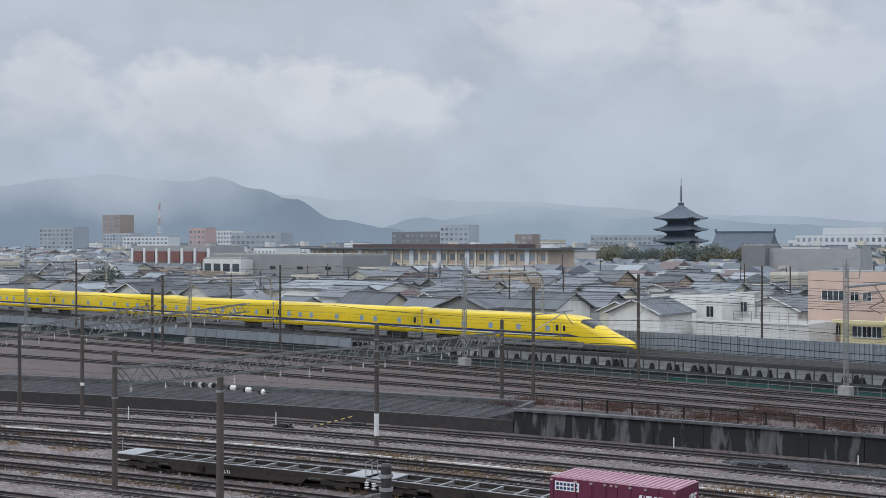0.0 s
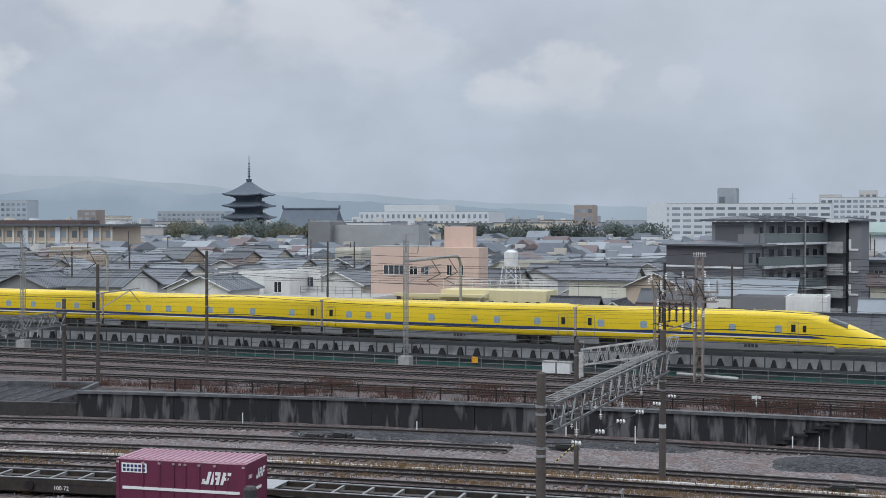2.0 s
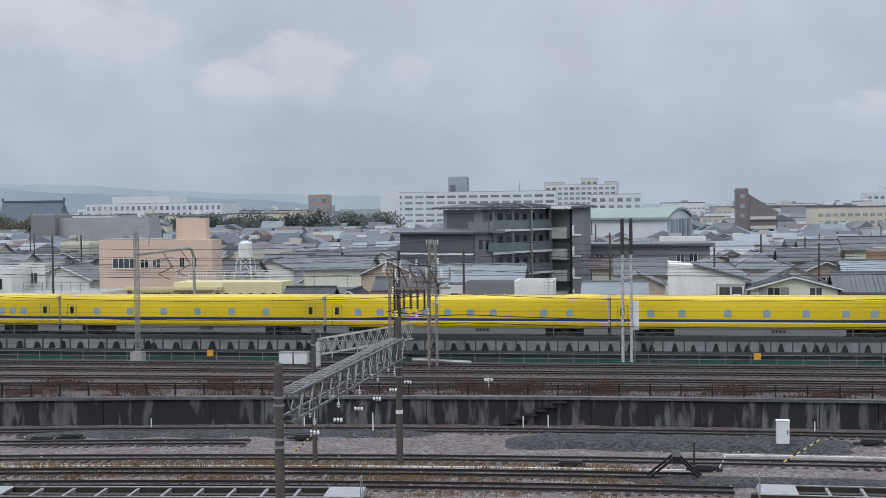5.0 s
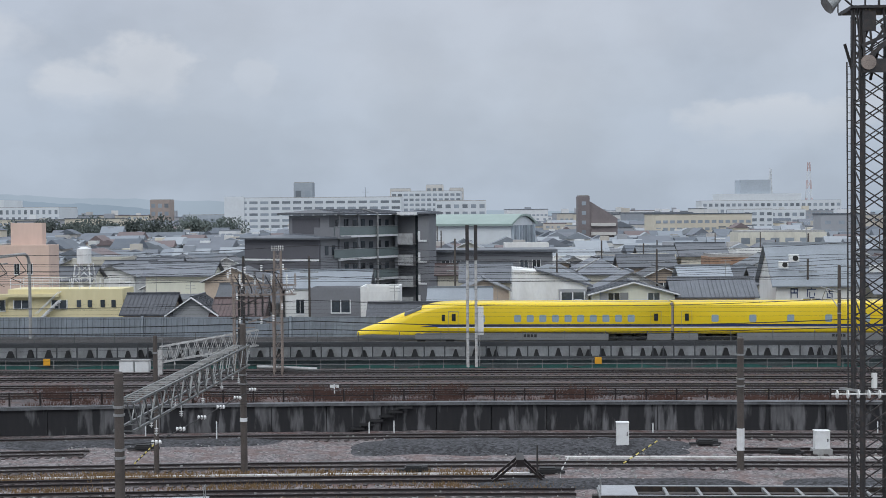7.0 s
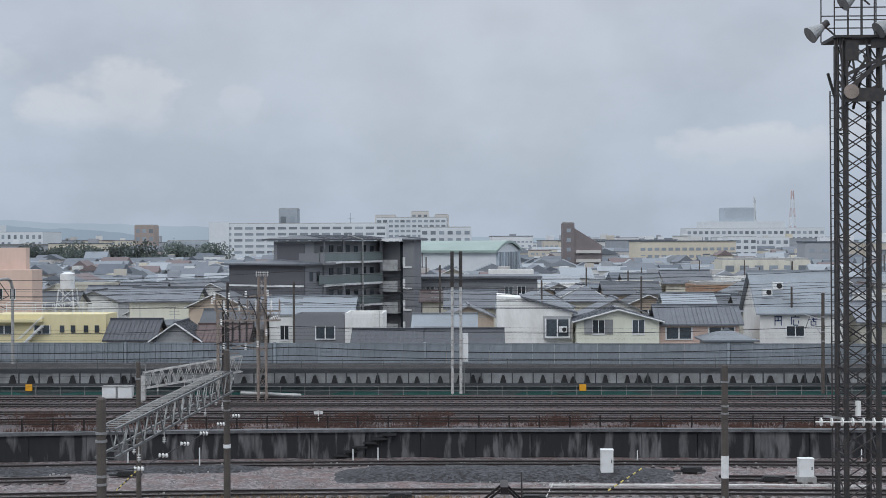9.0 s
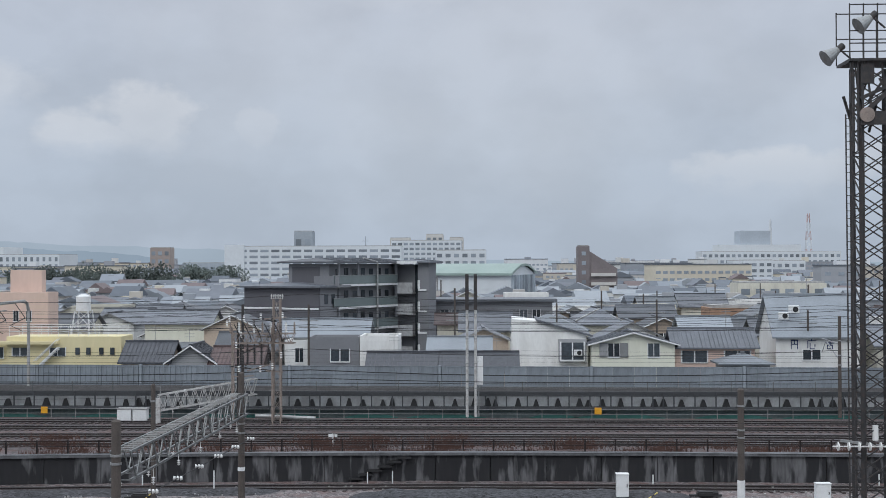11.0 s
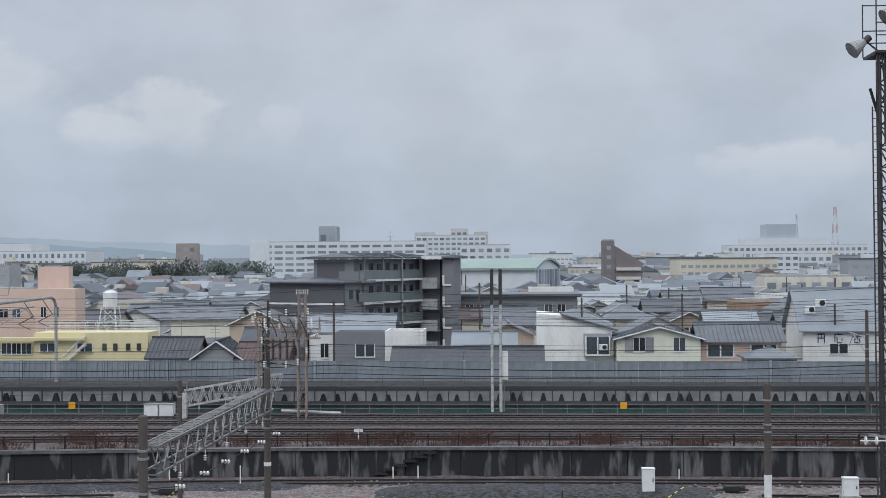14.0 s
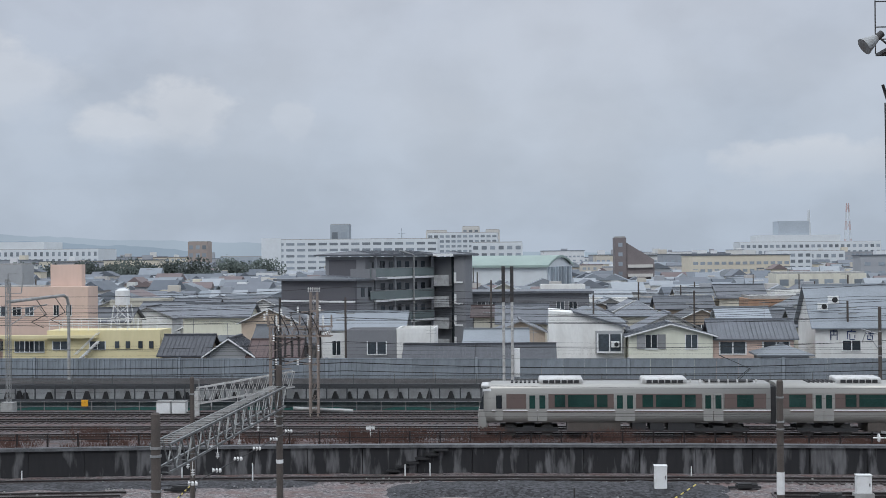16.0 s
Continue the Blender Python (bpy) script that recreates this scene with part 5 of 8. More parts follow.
def near_houses():
    # grey cube house, white house and neighbours just behind the barrier
    th = house(-19.7, 131, 2.5, 6, 5.9, roof="flat", wall="hw2", label="narrow pale blue house beside a grey one", wins=False)
    windows_on(th, (0.2,), (4.2,), -3.02, 0.8, 1.4)
    th = house(-15.9, 129.2, 5.1, 4, 6.3, roof="flat", wall="dkapt2", label="dark grey flat-fronted house with one window", wins=False)
    windows_on(th, (0.6,), (4.35,), -2.02, 1.8, 1.2)
    house(-17.6, 136, 8.6, 6, 6.6, wall="hw2", tile="roofm", label="pale house with light metal roof", wins=False, rise=1.5)
    house(-11.4, 129.5, 3.8, 5, 6.4, roof="flat", wall="hw2", label="white rendered flat-roofed house", wins=False)
    house(-8.9, 125.5, 6.2, 5.0, 3.85, tile="darktile", label="low house with brown-grey tiled roof behind the barrier", wall="hw4", rise=1.45)
    house(-1.7, 125.8, 7.6, 5.2, 3.8, tile="darktile", label="low house with grey tiled roof behind the barrier", wall="hw4", rise=1.5)
    house(-3.5, 134, 6.0, 6, 5.0, wall="hw2", tile="roofm", label="small house with pale pink metal roof", rise=1.3)
    # tall white house, its roof falling to one side
    th = thing("house", "tall white house with lean roof and a bay window", "house", 5.6, 132, 0)
    FOOT.append((5.6, 132, 5))
    bm = bmesh.new()
    v = [bm.verts.new((x, y, z)) for y in (-3.5, 4) for x, z in ((-3.7, 0), (3.7, 0), (3.7, 6.9), (-1.2, 8.3), (-3.7, 8.5))]
    bm.faces.new(v[:5]), bm.faces.new(v[5:][::-1])
    for i in range(5):
        bm.faces.new((v[i], v[5 + i], v[5 + (i + 1) % 5], v[(i + 1) % 5]))
    bmesh.ops.recalc_face_normals(bm, faces=bm.faces)
    part("wall", bm, M["hw2"], th)
    bm = bmesh.new()
    v = [bm.verts.new((x, y, z)) for y in (-3.9, 4.4) for x, z in ((4.3, 6.7), (-1.3, 8.32), (-1.3, 8.5), (4.3, 6.9))]
    bm.faces.new(v[:4]), bm.faces.new(v[4:][::-1])
    for i in range(4):
        bm.faces.new((v[i], v[4 + i], v[4 + (i + 1) % 4], v[(i + 1) % 4]))
    bmesh.ops.recalc_face_normals(bm, faces=bm.faces)
    part("roof", bm, M["rooft"], th)
    blockp(th, "bay", "hw3", 0.9, 3.6, -4.4, -3.5, 4.3, 6.5)
    windows_on(th, (2.25,), (4.5,), -4.45, 2.2, 1.7)
    air_unit(8.4, 127.4, 4.9)
    th = house(13.7, 128.6, 8.1, 5, 6.1, wall="palecream", tile="rooft", label="cream house with low gable and shuttered window", wins=False, roof="gable", rise=1.1, along=False)
    windows_on(th, (-1.9, 2.0), (4.9,), -2.52, 1.1, 1.3)
    blockp(th, "shutter", "hw3", -3.3, -2.5, -2.62, -2.5, 4.85, 6.25)
    blockp(th, "shutter", "hw3", -1.3, -0.5, -2.62, -2.5, 4.85, 6.25)
    th = house(21.8, 129.5, 7.8, 5, 5.9, wall="peach", tile="rooft", label="pink rendered house with wide grey tiled roof", wins=False, rise=1.5)
    windows_on(th, (-2.0, 2.2), (4.3,), -2.52, 2.4, 1.1)
    house(23.8, 123.5, 4.4, 4, 4.6, wall="hw3", tile="roofm", label="small shed with grey hipped roof", roof="hip", wins=False)
    th = house(32.2, 132.5, 8.2, 8, 7.0, wall="hw2", tile="roofm", label="white house with steep grey roof and shop lettering", wins=False, rise=3.7, along=True)
    windows_on(th, (-0.6,), (4.45,), -4.02, 1.7, 0.95)
    house(41.5, 131, 7.5, 7, 6.0, wall="hw", label="cream house beside the lettered one", rise=1.6)
    # three dark wall signs, as strokes
    for i, (sx, strokes) in enumerate(((-2.3, ((-.35, -.27, -.5, .45), (.27, .35, -.5, .45), (-.35, .35, .33, .45), (-.35, .35, -.05, .04), (-.04, .04, 0, .4))),
                                      (-0.6, ((-.4, .42, .3, .38), (-.42, -.34, -.4, .36), (-.04, .04, .36, .52), (-.18, .3, -.5, -.42), (-.2, -.12, -.45, .1), (.28, .36, -.3, .0))),
                                      (1.2, ((-.4, .4, .08, .16), (-.04, .04, -.08, .34), (-.28, .28, -.5, -.42), (-.28, .28, -.14, -.06), (-.28, -.2, -.46, -.1), (.2, .28, -.46, -.1), (-.2, .2, .3, .38))))):
        bm = bmesh.new()
        for a, b, c, d in strokes:
            box(bm, sx + a, sx + b, -4.06, -4.005, 5.98 + c, 5.98 + d)
        part("wall_letter", bm, M["blue"], th, "dark blue character")
    air_unit(30.2, 129.9, 9.0, 1.3)
    air_unit(29.0, 129.2, 8.4, 1.2)
    # houses by the yellow building
    house(-36.6, 150, 7.6, 6, 7.3, wall="palecream", label="cream house with grey tiled gables", rise=1.3, wins=True)
    house(-29.3, 146, 6.4, 7, 6.8, wall="hw4", label="tan house with tiled gable front", rise=1.5, along=False)
    house(-29.4, 126.0, 4.4, 5, 4.6, wall="hw3", tile="darktile", label="low house with dark tiled gable", rise=1.5, along=False)
    house(-33.9, 126.0, 4.4, 5, 4.7, wall="hw4", tile="darktile", label="low house with dark tiled roof", rise=1.6)
    house(-25.0, 126, 4.6, 5, 4.5, wall="roofbr", tile="roofbr", label="low house with dark red roof", rise=1.3)
    house(-25.5, 134, 6, 6, 5.2, wall="hw3", label="grey house with tiled roof", rise=1.6)
    # white houses on the other side of the peach block
    th = house(-76.0, 138, 8.6, 8, 7.6, roof="flat", wall="hw2", label="white flat-roofed two-storey house", wins=False)
    th = house(-64.6, 132, 13.8, 7, 5.2, roof="flat", wall="hw2", label="white low building with roof terrace", wins=False)
    for q in steps(-6.5, 6.5, 13):
        blockp(th, "siding_rib", "hw2", q - 0.05, q + 0.05, -3.56, -3.5, 0, 5.5)
    blockp(th, "cornice", "white", -7.0, 7.0, -3.62, -3.5, 5.5, 5.72)
    rl = thing("roof_railing", "thin grey railing round a roof terrace", "railing", -64.6, 132, 5.7)
    for z in (0.35, 0.7, 1.05):
        bm = bmesh.new()
        bar(bm, (-2.0, -3.3, z), (6.7, -3.3, z), 0.035)
        part("rail", bm, M["steel"], rl)
    pm = mesh_of("railing_post", lambda bm: bar(bm, (0, 0, 0), (0, 0, 1.1), 0.035), M["steel"])
    for i in range(9):
        shared("railing_post", pm, rl, (-2.0 + 1.08 * i, -3.3, 0))
    for xq, hq in ((-69.8, 8.6), (-71.6, 8.2)):
        th = house(xq, 139.5 if xq > -70 else 134.8, 3.2 if xq > -70 else 3.4, 5, hq - 0.6, roof="flat", wall="hw2", label="narrow white house with pale green shade", wins=False)
        windows_on(th, (0.2,), (hq - 2.4,), -2.52, 0.9, 1.2)
    house(-66.5, 141, 7.0, 7, 6.6, wall="hw2", tile="roofm", label="white gabled house with three windows", rise=1.5, along=False)
    th = house(-151, 154, 23, 10, 6.8, roof="gable", wall="hw2", tile="roofm", label="long white workshop with pale metal roof", wins=False, rise=1.2)
    windows_on(th, (-4, 4, 8), (4.0,), -5.02, 2.2, 1.5)


peach_building(), yellow_building(), water_tower(), dark_apartments(), near_houses()


def gym_hall():
    th = thing("sports_hall", "sports hall with pale green vaulted roof", "hall", -3, 345, 0, -16)
    FOOT.append((-3, 345, 18))
    blockp(th, "wall", "farwhite", -12, 11, -11, 14, 0, 11.3)
    bm = bmesh.new()
    n = 14
    a = [[bm.verts.new((x, -12 + 27 * i / n, 11.3 + 2.9 * math.sin(math.pi * (0.04 + 0.92 * i / n)))) for i in range(n + 1)] for x in (-12.6, 11.6)]
    b = [[bm.verts.new((v.co.x, v.co.y, v.co.z - 0.6)) for v in row] for row in a]
    for i in range(n):
        bm.faces.new((a[0][i], a[1][i], a[1][i + 1], a[0][i + 1]))
        for r, q in ((a[0], b[0]), (a[1], b[1])):
            bm.faces.new((r[i], r[i + 1], q[i + 1], q[i]))
    bm.faces.new((a[0][0], a[1][0], b[1][0], b[0][0]))
    bmesh.ops.recalc_face_normals(bm, faces=bm.faces)
    part("roof", bm, M["copper"], th)
    bm = bmesh.new()
    top = [bm.verts.new((10.95, -11 + 25 * i / n, 11.0 + 2.6 * math.sin(math.pi * (0.04 + 0.92 * i / n)))) for i in range(n + 1)]
    bm.faces.new([bm.verts.new((10.95, -11, 10))] + top + [bm.verts.new((10.95, 14, 10))])
    part("end_gable", bm, M["farwhite"], th)
    for i in range(9):
        blockp(th, "pilaster", "fargrey", 11, 11.6, -10.5 + 2.8 * i, -9.8 + 2.8 * i, 0, 11.2)


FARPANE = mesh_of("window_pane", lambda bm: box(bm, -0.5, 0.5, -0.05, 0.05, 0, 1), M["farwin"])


def slab_block(x, y, w, d, h, wall, label, floors, cols, rz=0, ww=0.6, wh=0.5, name="apartment_building"):
    th = thing(name, label if len(label.split()) > 3 else label + " of the town", "building", x, y, 0, rz)
    FOOT.extend((x - w / 2 + (i + 0.5) * w / 5, y, max(w / 5, d) * 0.55) for i in range(5))
    blockp(th, "wall", wall, -w / 2, w / 2, -d / 2, d / 2, 0, h)
    blockp(th, "roof", "conc", -w / 2 + 0.3, w / 2 - 0.3, -d / 2 + 0.3, d / 2 - 0.3, h, h + 0.4)
    fh, cw = h / (floors + 0.35), w / cols
    for f in range(floors):
        if f * fh + fh < h * 0.25:
            continue
        for c in range(cols):
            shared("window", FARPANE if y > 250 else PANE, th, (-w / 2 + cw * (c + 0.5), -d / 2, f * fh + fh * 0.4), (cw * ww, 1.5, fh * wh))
    return th


def far_buildings():
    th = slab_block(-98, 705, 96, 20, 24, "farwhite", "long white slab block with rows of windows", 7, 16, ww=0.75, wh=0.42)
    blockp(th, "end_wall", "farwhite", -49, -38, -10.4, -10, 0, 25)
    th = slab_block(-107, 722, 10.5, 10, 32.8, "fargrey", "grey lift tower above a white slab block", 3, 2, name="tower_block")
    slab_block(-42, 810, 44, 16, 29, "farwhite", "pale slab block with balconies", 9, 12, ww=0.7)
    slab_block(-38, 835, 11, 10, 33.5, "farbeige", "pale beige stepped tower block", 7, 3)
    slab_block(-60, 828, 13, 10, 31.0, "farbeige", "pale beige tower block", 7, 4)
    slab_block(-24, 842, 9, 10, 31.5, "farbeige", "pale beige tower block", 7, 3)
    slab_block(-14, 560, 22, 14, 20, "farwhite", "beige apartment block with balconies", 6, 6)
    th = slab_block(-356, 905, 104, 40, 21.5, "farwhite", "wide white hall with ribbed upper floors", 4, 24, ww=0.45, wh=0.6)
    blockp(th, "upper_hall", "farwhite", -32, 12, -18, 18, 21, 27)
    slab_block(-184, 705, 11, 10, 23.5, "farbrown", "brown tower block", 5, 3)
    slab_block(-158, 712, 30, 12, 15, "fargrey", "grey office block", 3, 8)
    th = slab_block(29.6, 424, 3.8, 9, 19.8, "brick", "brown brick apartment tower with sloped end", 6, 1, ww=0.35, wh=0.4)
    bm = bmesh.new()
    box(bm, 1.92, 11.0, -4, 4, 0, 12.5)
    v = [bm.verts.new(p) for p in ((1.92, -4, 12.5), (11, -4, 12.5), (1.92, -4, 18.2), (1.92, 4, 12.5), (11, 4, 12.5), (1.92, 4, 18.2))]
    for f in ((0, 1, 2), (5, 4, 3), (1, 4, 5, 2)):
        bm.faces.new([v[i] for i in f])
    part("sloped_end", bm, M["brick"], th)
    for z in (4.0, 7.0, 10.0):
        blockp(th, "balcony", "farbeige", 2.4, 10.4, -4.9, -4.0, z, z + 1.0)
    slab_block(-687, 1105, 78, 24, 24, "fargrey", "long grey school block", 5, 14)
    th = slab_block(278, 1310, 138, 40, 26, "farwhite", "pale works with stepped roofs", 4, 24)
    blockp(th, "upper_block", "fargrey", -30, 0, -15, 15, 26, 47)
    blockp(th, "side_block", "farwhite", -52, 30, -18, 18, 26, 33)
    slab_block(126, 620, 14, 12, 15.5, "farwhite", "grey apartment block", 5, 4)
    # buildings on the other side
    th = slab_block(-229, 216, 47, 16, 11.6, "hw3", "grey corrugated warehouse", 3, 5, ww=0.2, wh=0.2, name="warehouse")
    th = slab_block(-243, 206, 14, 4, 10.6, "hw2", "white house front with loggias", 3, 4, ww=0.7, wh=0.6, name="town_house")
    th = slab_block(-333, 265, 40, 14, 13.4, "hw3", "dark building with red panels and white piers", 3, 6, name="office_building")
    for i in range(7):
        blockp(th, "pier", "white", -20 + 6.5 * i, -19 + 6.5 * i, -7.4, -7, 8, 13)
    for i in range(6):
        blockp(th, "red_panel", "red", -18.6 + 6.5 * i, -14.3 + 6.5 * i, -7.3, -7, 8.6, 12.0)
    th = slab_block(-288, 336, 108, 14, 12.6, "hw4", "long brown temple office with wide grey roof", 3, 26, ww=0.5, wh=0.55, name="office_building")
    blockp(th, "roof_slab", "roofm", -57, 57, -9, 9, 12.6, 13.2)
    blockp(th, "string_course", "hw", -54, 54, -7.25, -7, 7.4, 7.8)
    for i in range(27):
        blockp(th, "pier", "hw" if i % 3 else "farwhite", -53.6 + 4.1 * i, -53.0 + 4.1 * i + (0 if i % 3 else 1.2), -7.5, -7, 0, 12.4)
    blockp(th, "upper_roof", "roofbr", -34, 40, -5, 5, 13.2, 14.4)
    slab_block(-1225, 805, 65, 20, 33, "fargrey", "grey office block far off", 7, 8)
    slab_block(-1265, 905, 34, 20, 49, "farbrown", "beige tower block far off", 10, 3)
    slab_block(-865, 705, 22, 12, 28.5, "palered", "pale red-brown tower block", 6, 4)
    slab_block(-893, 755, 32, 14, 27, "farwhite", "white apartment block", 7, 8)
    slab_block(-812, 725, 62, 14, 24, "fargrey", "dark grey long block", 5, 10)
    slab_block(-662, 805, 30, 14, 30, "fargrey", "stepped grey apartment block", 7, 6)
    slab_block(-790, 905, 58, 20, 26.5, "dkapt2", "dark office block", 5, 10)
    slab_block(-560, 760, 16, 10, 22, "farbrown", "beige apartment tower", 6, 3)
    slab_block(-148, 333, 29, 8, 12.8, "hw3", "windowless grey warehouse", 1, 2, ww=0.01, wh=0.01, name="warehouse")
    slab_block(-163, 331, 7, 9, 14, "hw3", "grey stair tower", 1, 1, ww=0.01, wh=0.01, name="warehouse")
    slab_block(-1010, 760, 70, 14, 22, "farwhite", "pale apartment slab", 6, 12)
    slab_block(-1110, 800, 50, 14, 26, "fargrey", "grey apartment slab", 7, 9)
    slab_block(-480, 1100, 60, 20, 19, "farwhite", "low white works", 3, 10)
    slab_block(190, 900, 50, 20, 16, "farwhite", "low white works hall", 3, 10)
    slab_block(35.5, 187, 9.5, 8, 7.7, "rustwall", "rust-orange flat-roofed house", 2, 2, ww=0.2, wh=0.3, name="town_house")
    slab_block(66, 300, 20, 10, 9.5, "hw", "cream flat-roofed building", 3, 6, name="town_house")
    # lattice radio mast and chimneys
    for x, y, h, w, lab, mt in ((366, 1500, 72, 9, "red and white lattice radio mast", "red"), (322, 1500, 65, 6, "tall slim grey chimney", "fargrey"), (-1573, 1200, 77, 7, "red and white radio mast", "red")):
        th = thing("radio_mast", lab, "mast", x, y, 0)
        for k in range(7):
            z0, z1 = h * k / 7, h * (k + 1) / 7
            a, b = w / 2 * (1 - 0.75 * k / 7), w / 2 * (1 - 0.75 * (k + 1) / 7)
            bm = bmesh.new()
            for sx in (-1, 1):
                for sy in (-1, 1):
                    bar(bm, (sx * a, sy * a, z0), (sx * b, sy * b, z1), 0.35)
                bar(bm, (-sx * a, -a, z0), (sx * b, -b, z1), 0.22)
                bar(bm, (sx * a, -a, z0), (sx * a, a, z0), 0.25)
            if mt != "red":
                bar(bm, (0, 0, z0), (0, 0, z1), a * 0.9, 10, b * 0.9)
            part("mast_section", bm, M["farwhite"] if (k % 2 or mt != "red") else M["palered"], th)
    for x, y, h in ((-205, 1400, 45), (-150, 1500, 48), (-230, 1600, 50)):
        th = thing("pylon", "slender grey power pylon far off", "pylon", x, y, 0)
        bm = bmesh.new()
        bar(bm, (0, 0, 0), (0, 0, h), 1.6, 4, 0.4)
        part("mast", bm, M["fargrey"], th)
        bm = bmesh.new()
        for z in (0.75, 0.87):
            bar(bm, (-4, 0, h * z), (4, 0, h * z), 0.4)
        part("cross_arm", bm, M["fargrey"], th)


gym_hall(), far_buildings()


# ---- pagoda and temple hall ----
def curved_roof(bm, half, top, z0, z1, lift, thick=0.5, n=6):
    """A four-sided roof with a sagging slope and upturned corners."""
    for q in range(4):
        m = Matrix.Rotation(math.pi / 2 * q, 4, "Z")
        rows = []
        for j in range(n + 1):
            v = j / n
            r = half + (top - half) * v
            zz = z0 + (z1 - z0) * (v ** 1.35)
            row = []
            for i in range(-n, n + 1):
                u = i / n
                row.append(bm.verts.new(m @ Vector((r * u, -r, zz + lift * abs(u) ** 3 * (1 - v) ** 2))))
            rows.append(row)
        for a, b in zip(rows, rows[1:]):
            for i in range(2 * n):
                bm.faces.new((a[i], a[i + 1], b[i + 1], b[i]))
        under = [bm.verts.new((v.co.x * 0.99, v.co.y * 0.99, v.co.z - thick)) for v in rows[0]]
        inner = [bm.verts.new(m @ Vector((top * 0.9 * i / n, -top * 0.9, z0 - thick * 0.3))) for i in range(-n, n + 1)]
        for i in range(2 * n):
            bm.faces.new((rows[0][i + 1], rows[0][i], under[i], under[i + 1]))
            bm.faces.new((under[i + 1], under[i], inner[i], inner[i + 1]))


def pagoda():
    th = thing("pagoda", "dark five-storey wooden pagoda with tall bronze finial", "pagoda", -443.5, 780, 0, 8)
    for i in range(5):
        z = 0.6 + 7.9 * i
        hw, b = 15.6 - 0.35 * i, 8.6 - 0.45 * i
        bm = bmesh.new()
        box(bm, -b, b, -b, b, z - 5.5, z + 1.0)
        for q in steps(-b, b, 3):
            box(bm, q - 0.35, q + 0.35, -b - 0.35, -b, z - 5.5, z - 1)
        box(bm, -b - 1.6, b + 1.6, -b - 1.6, b + 1.6, z - 4.4, z - 3.9)
        box(bm, -b - 1.4, b + 1.4, -b - 1.4, b + 1.4, z - 1.7, z - 1.0)
        box(bm, -b - 3.2, b + 3.2, -b - 3.2, b + 3.2, z - 0.9, z - 0.2)
        part("storey", bm, M["pagoda"], th)
        bm = bmesh.new()
        curved_roof(bm, hw, 8.0 - 0.45 * i if i < 4 else 0.6, z + 0.4, z + (4.4 if i < 4 else 10.2), 1.0, 0.7)
        bmesh.ops.recalc_face_normals(bm, faces=bm.faces)
        part("roof", bm, M["pagroof"], th)
    f = bmesh.new()
    bar(f, (0, 0, 42.0), (0, 0, 60.0), 0.45, 8, 0.2)
    box(f, -1.5, 1.5, -1.5, 1.5, 42.0, 43.6)
    for i in range(9):
        bar(f, (0, 0, 45.2 + 1.15 * i), (0, 0, 45.6 + 1.15 * i), 1.05 - 0.04 * i, 12)
    part("finial", f, M["pagoda"], th)
    FOOT.append((-440, 780, 20))
    # temple hall and its gate roof
    hl = thing("temple_hall", "large dark temple hall with sweeping hip-and-gable roof", "temple", -361, 712, -3, 6)
    FOOT.append((-361, 712, 30))
    bm = bmesh.new()
    box(bm, -18, 18, -9, 9, 0, 13)
    part("wall", bm, M["pagoda"], hl)
    bm = bmesh.new()
    rows = []
    for v in steps(0, 1, 6):
        y, x, z = 13 * (1 - v), 23 - 4.5 * min(1, v * 1.8), 12.5 + 12.5 * v ** 1.25
        rows.append([(x, y, z)])
    for s in (-1, 1):
        rr = [[bm.verts.new((-r[0][0], s * r[0][1], r[0][2])), bm.verts.new((r[0][0], s * r[0][1], r[0][2]))] for r in rows]
        for a, b in zip(rr, rr[1:]):
            bm.faces.new((a[0], a[1], b[1], b[0]))
    for s in (-1, 1):
        v = [bm.verts.new((s * rows[k][0][0], q * rows[k][0][1], rows[k][0][2])) for k in range(7) for q in (-1, 1)]
        for k in range(6):
            bm.faces.new((v[2 * k], v[2 * k + 1], v[2 * k + 3], v[2 * k + 2]))
    box(bm, -19, 19, -0.6, 0.6, 24.8, 25.8)
    for s in (-1, 1):
        box(bm, s * 18.6 - 0.5, s * 18.6 + 0.5, -0.5, 0.5, 25.4, 27.2)
    bmesh.ops.remove_doubles(bm, verts=bm.verts, dist=0.01)
    bmesh.ops.recalc_face_normals(bm, faces=bm.faces)
    part("roof", bm, M["pagroof"], hl)
    bm = bmesh.new()
    box(bm, -23, 23, -13, 13, 11.8, 12.6)
    part("eaves", bm, M["pagoda"], hl)
    house(-408, 700, 34, 18, 6, wall="pagoda", tile="pagroof", label="long low temple building with dark roof", rise=8, wins=False, name="temple_building")


pagoda()


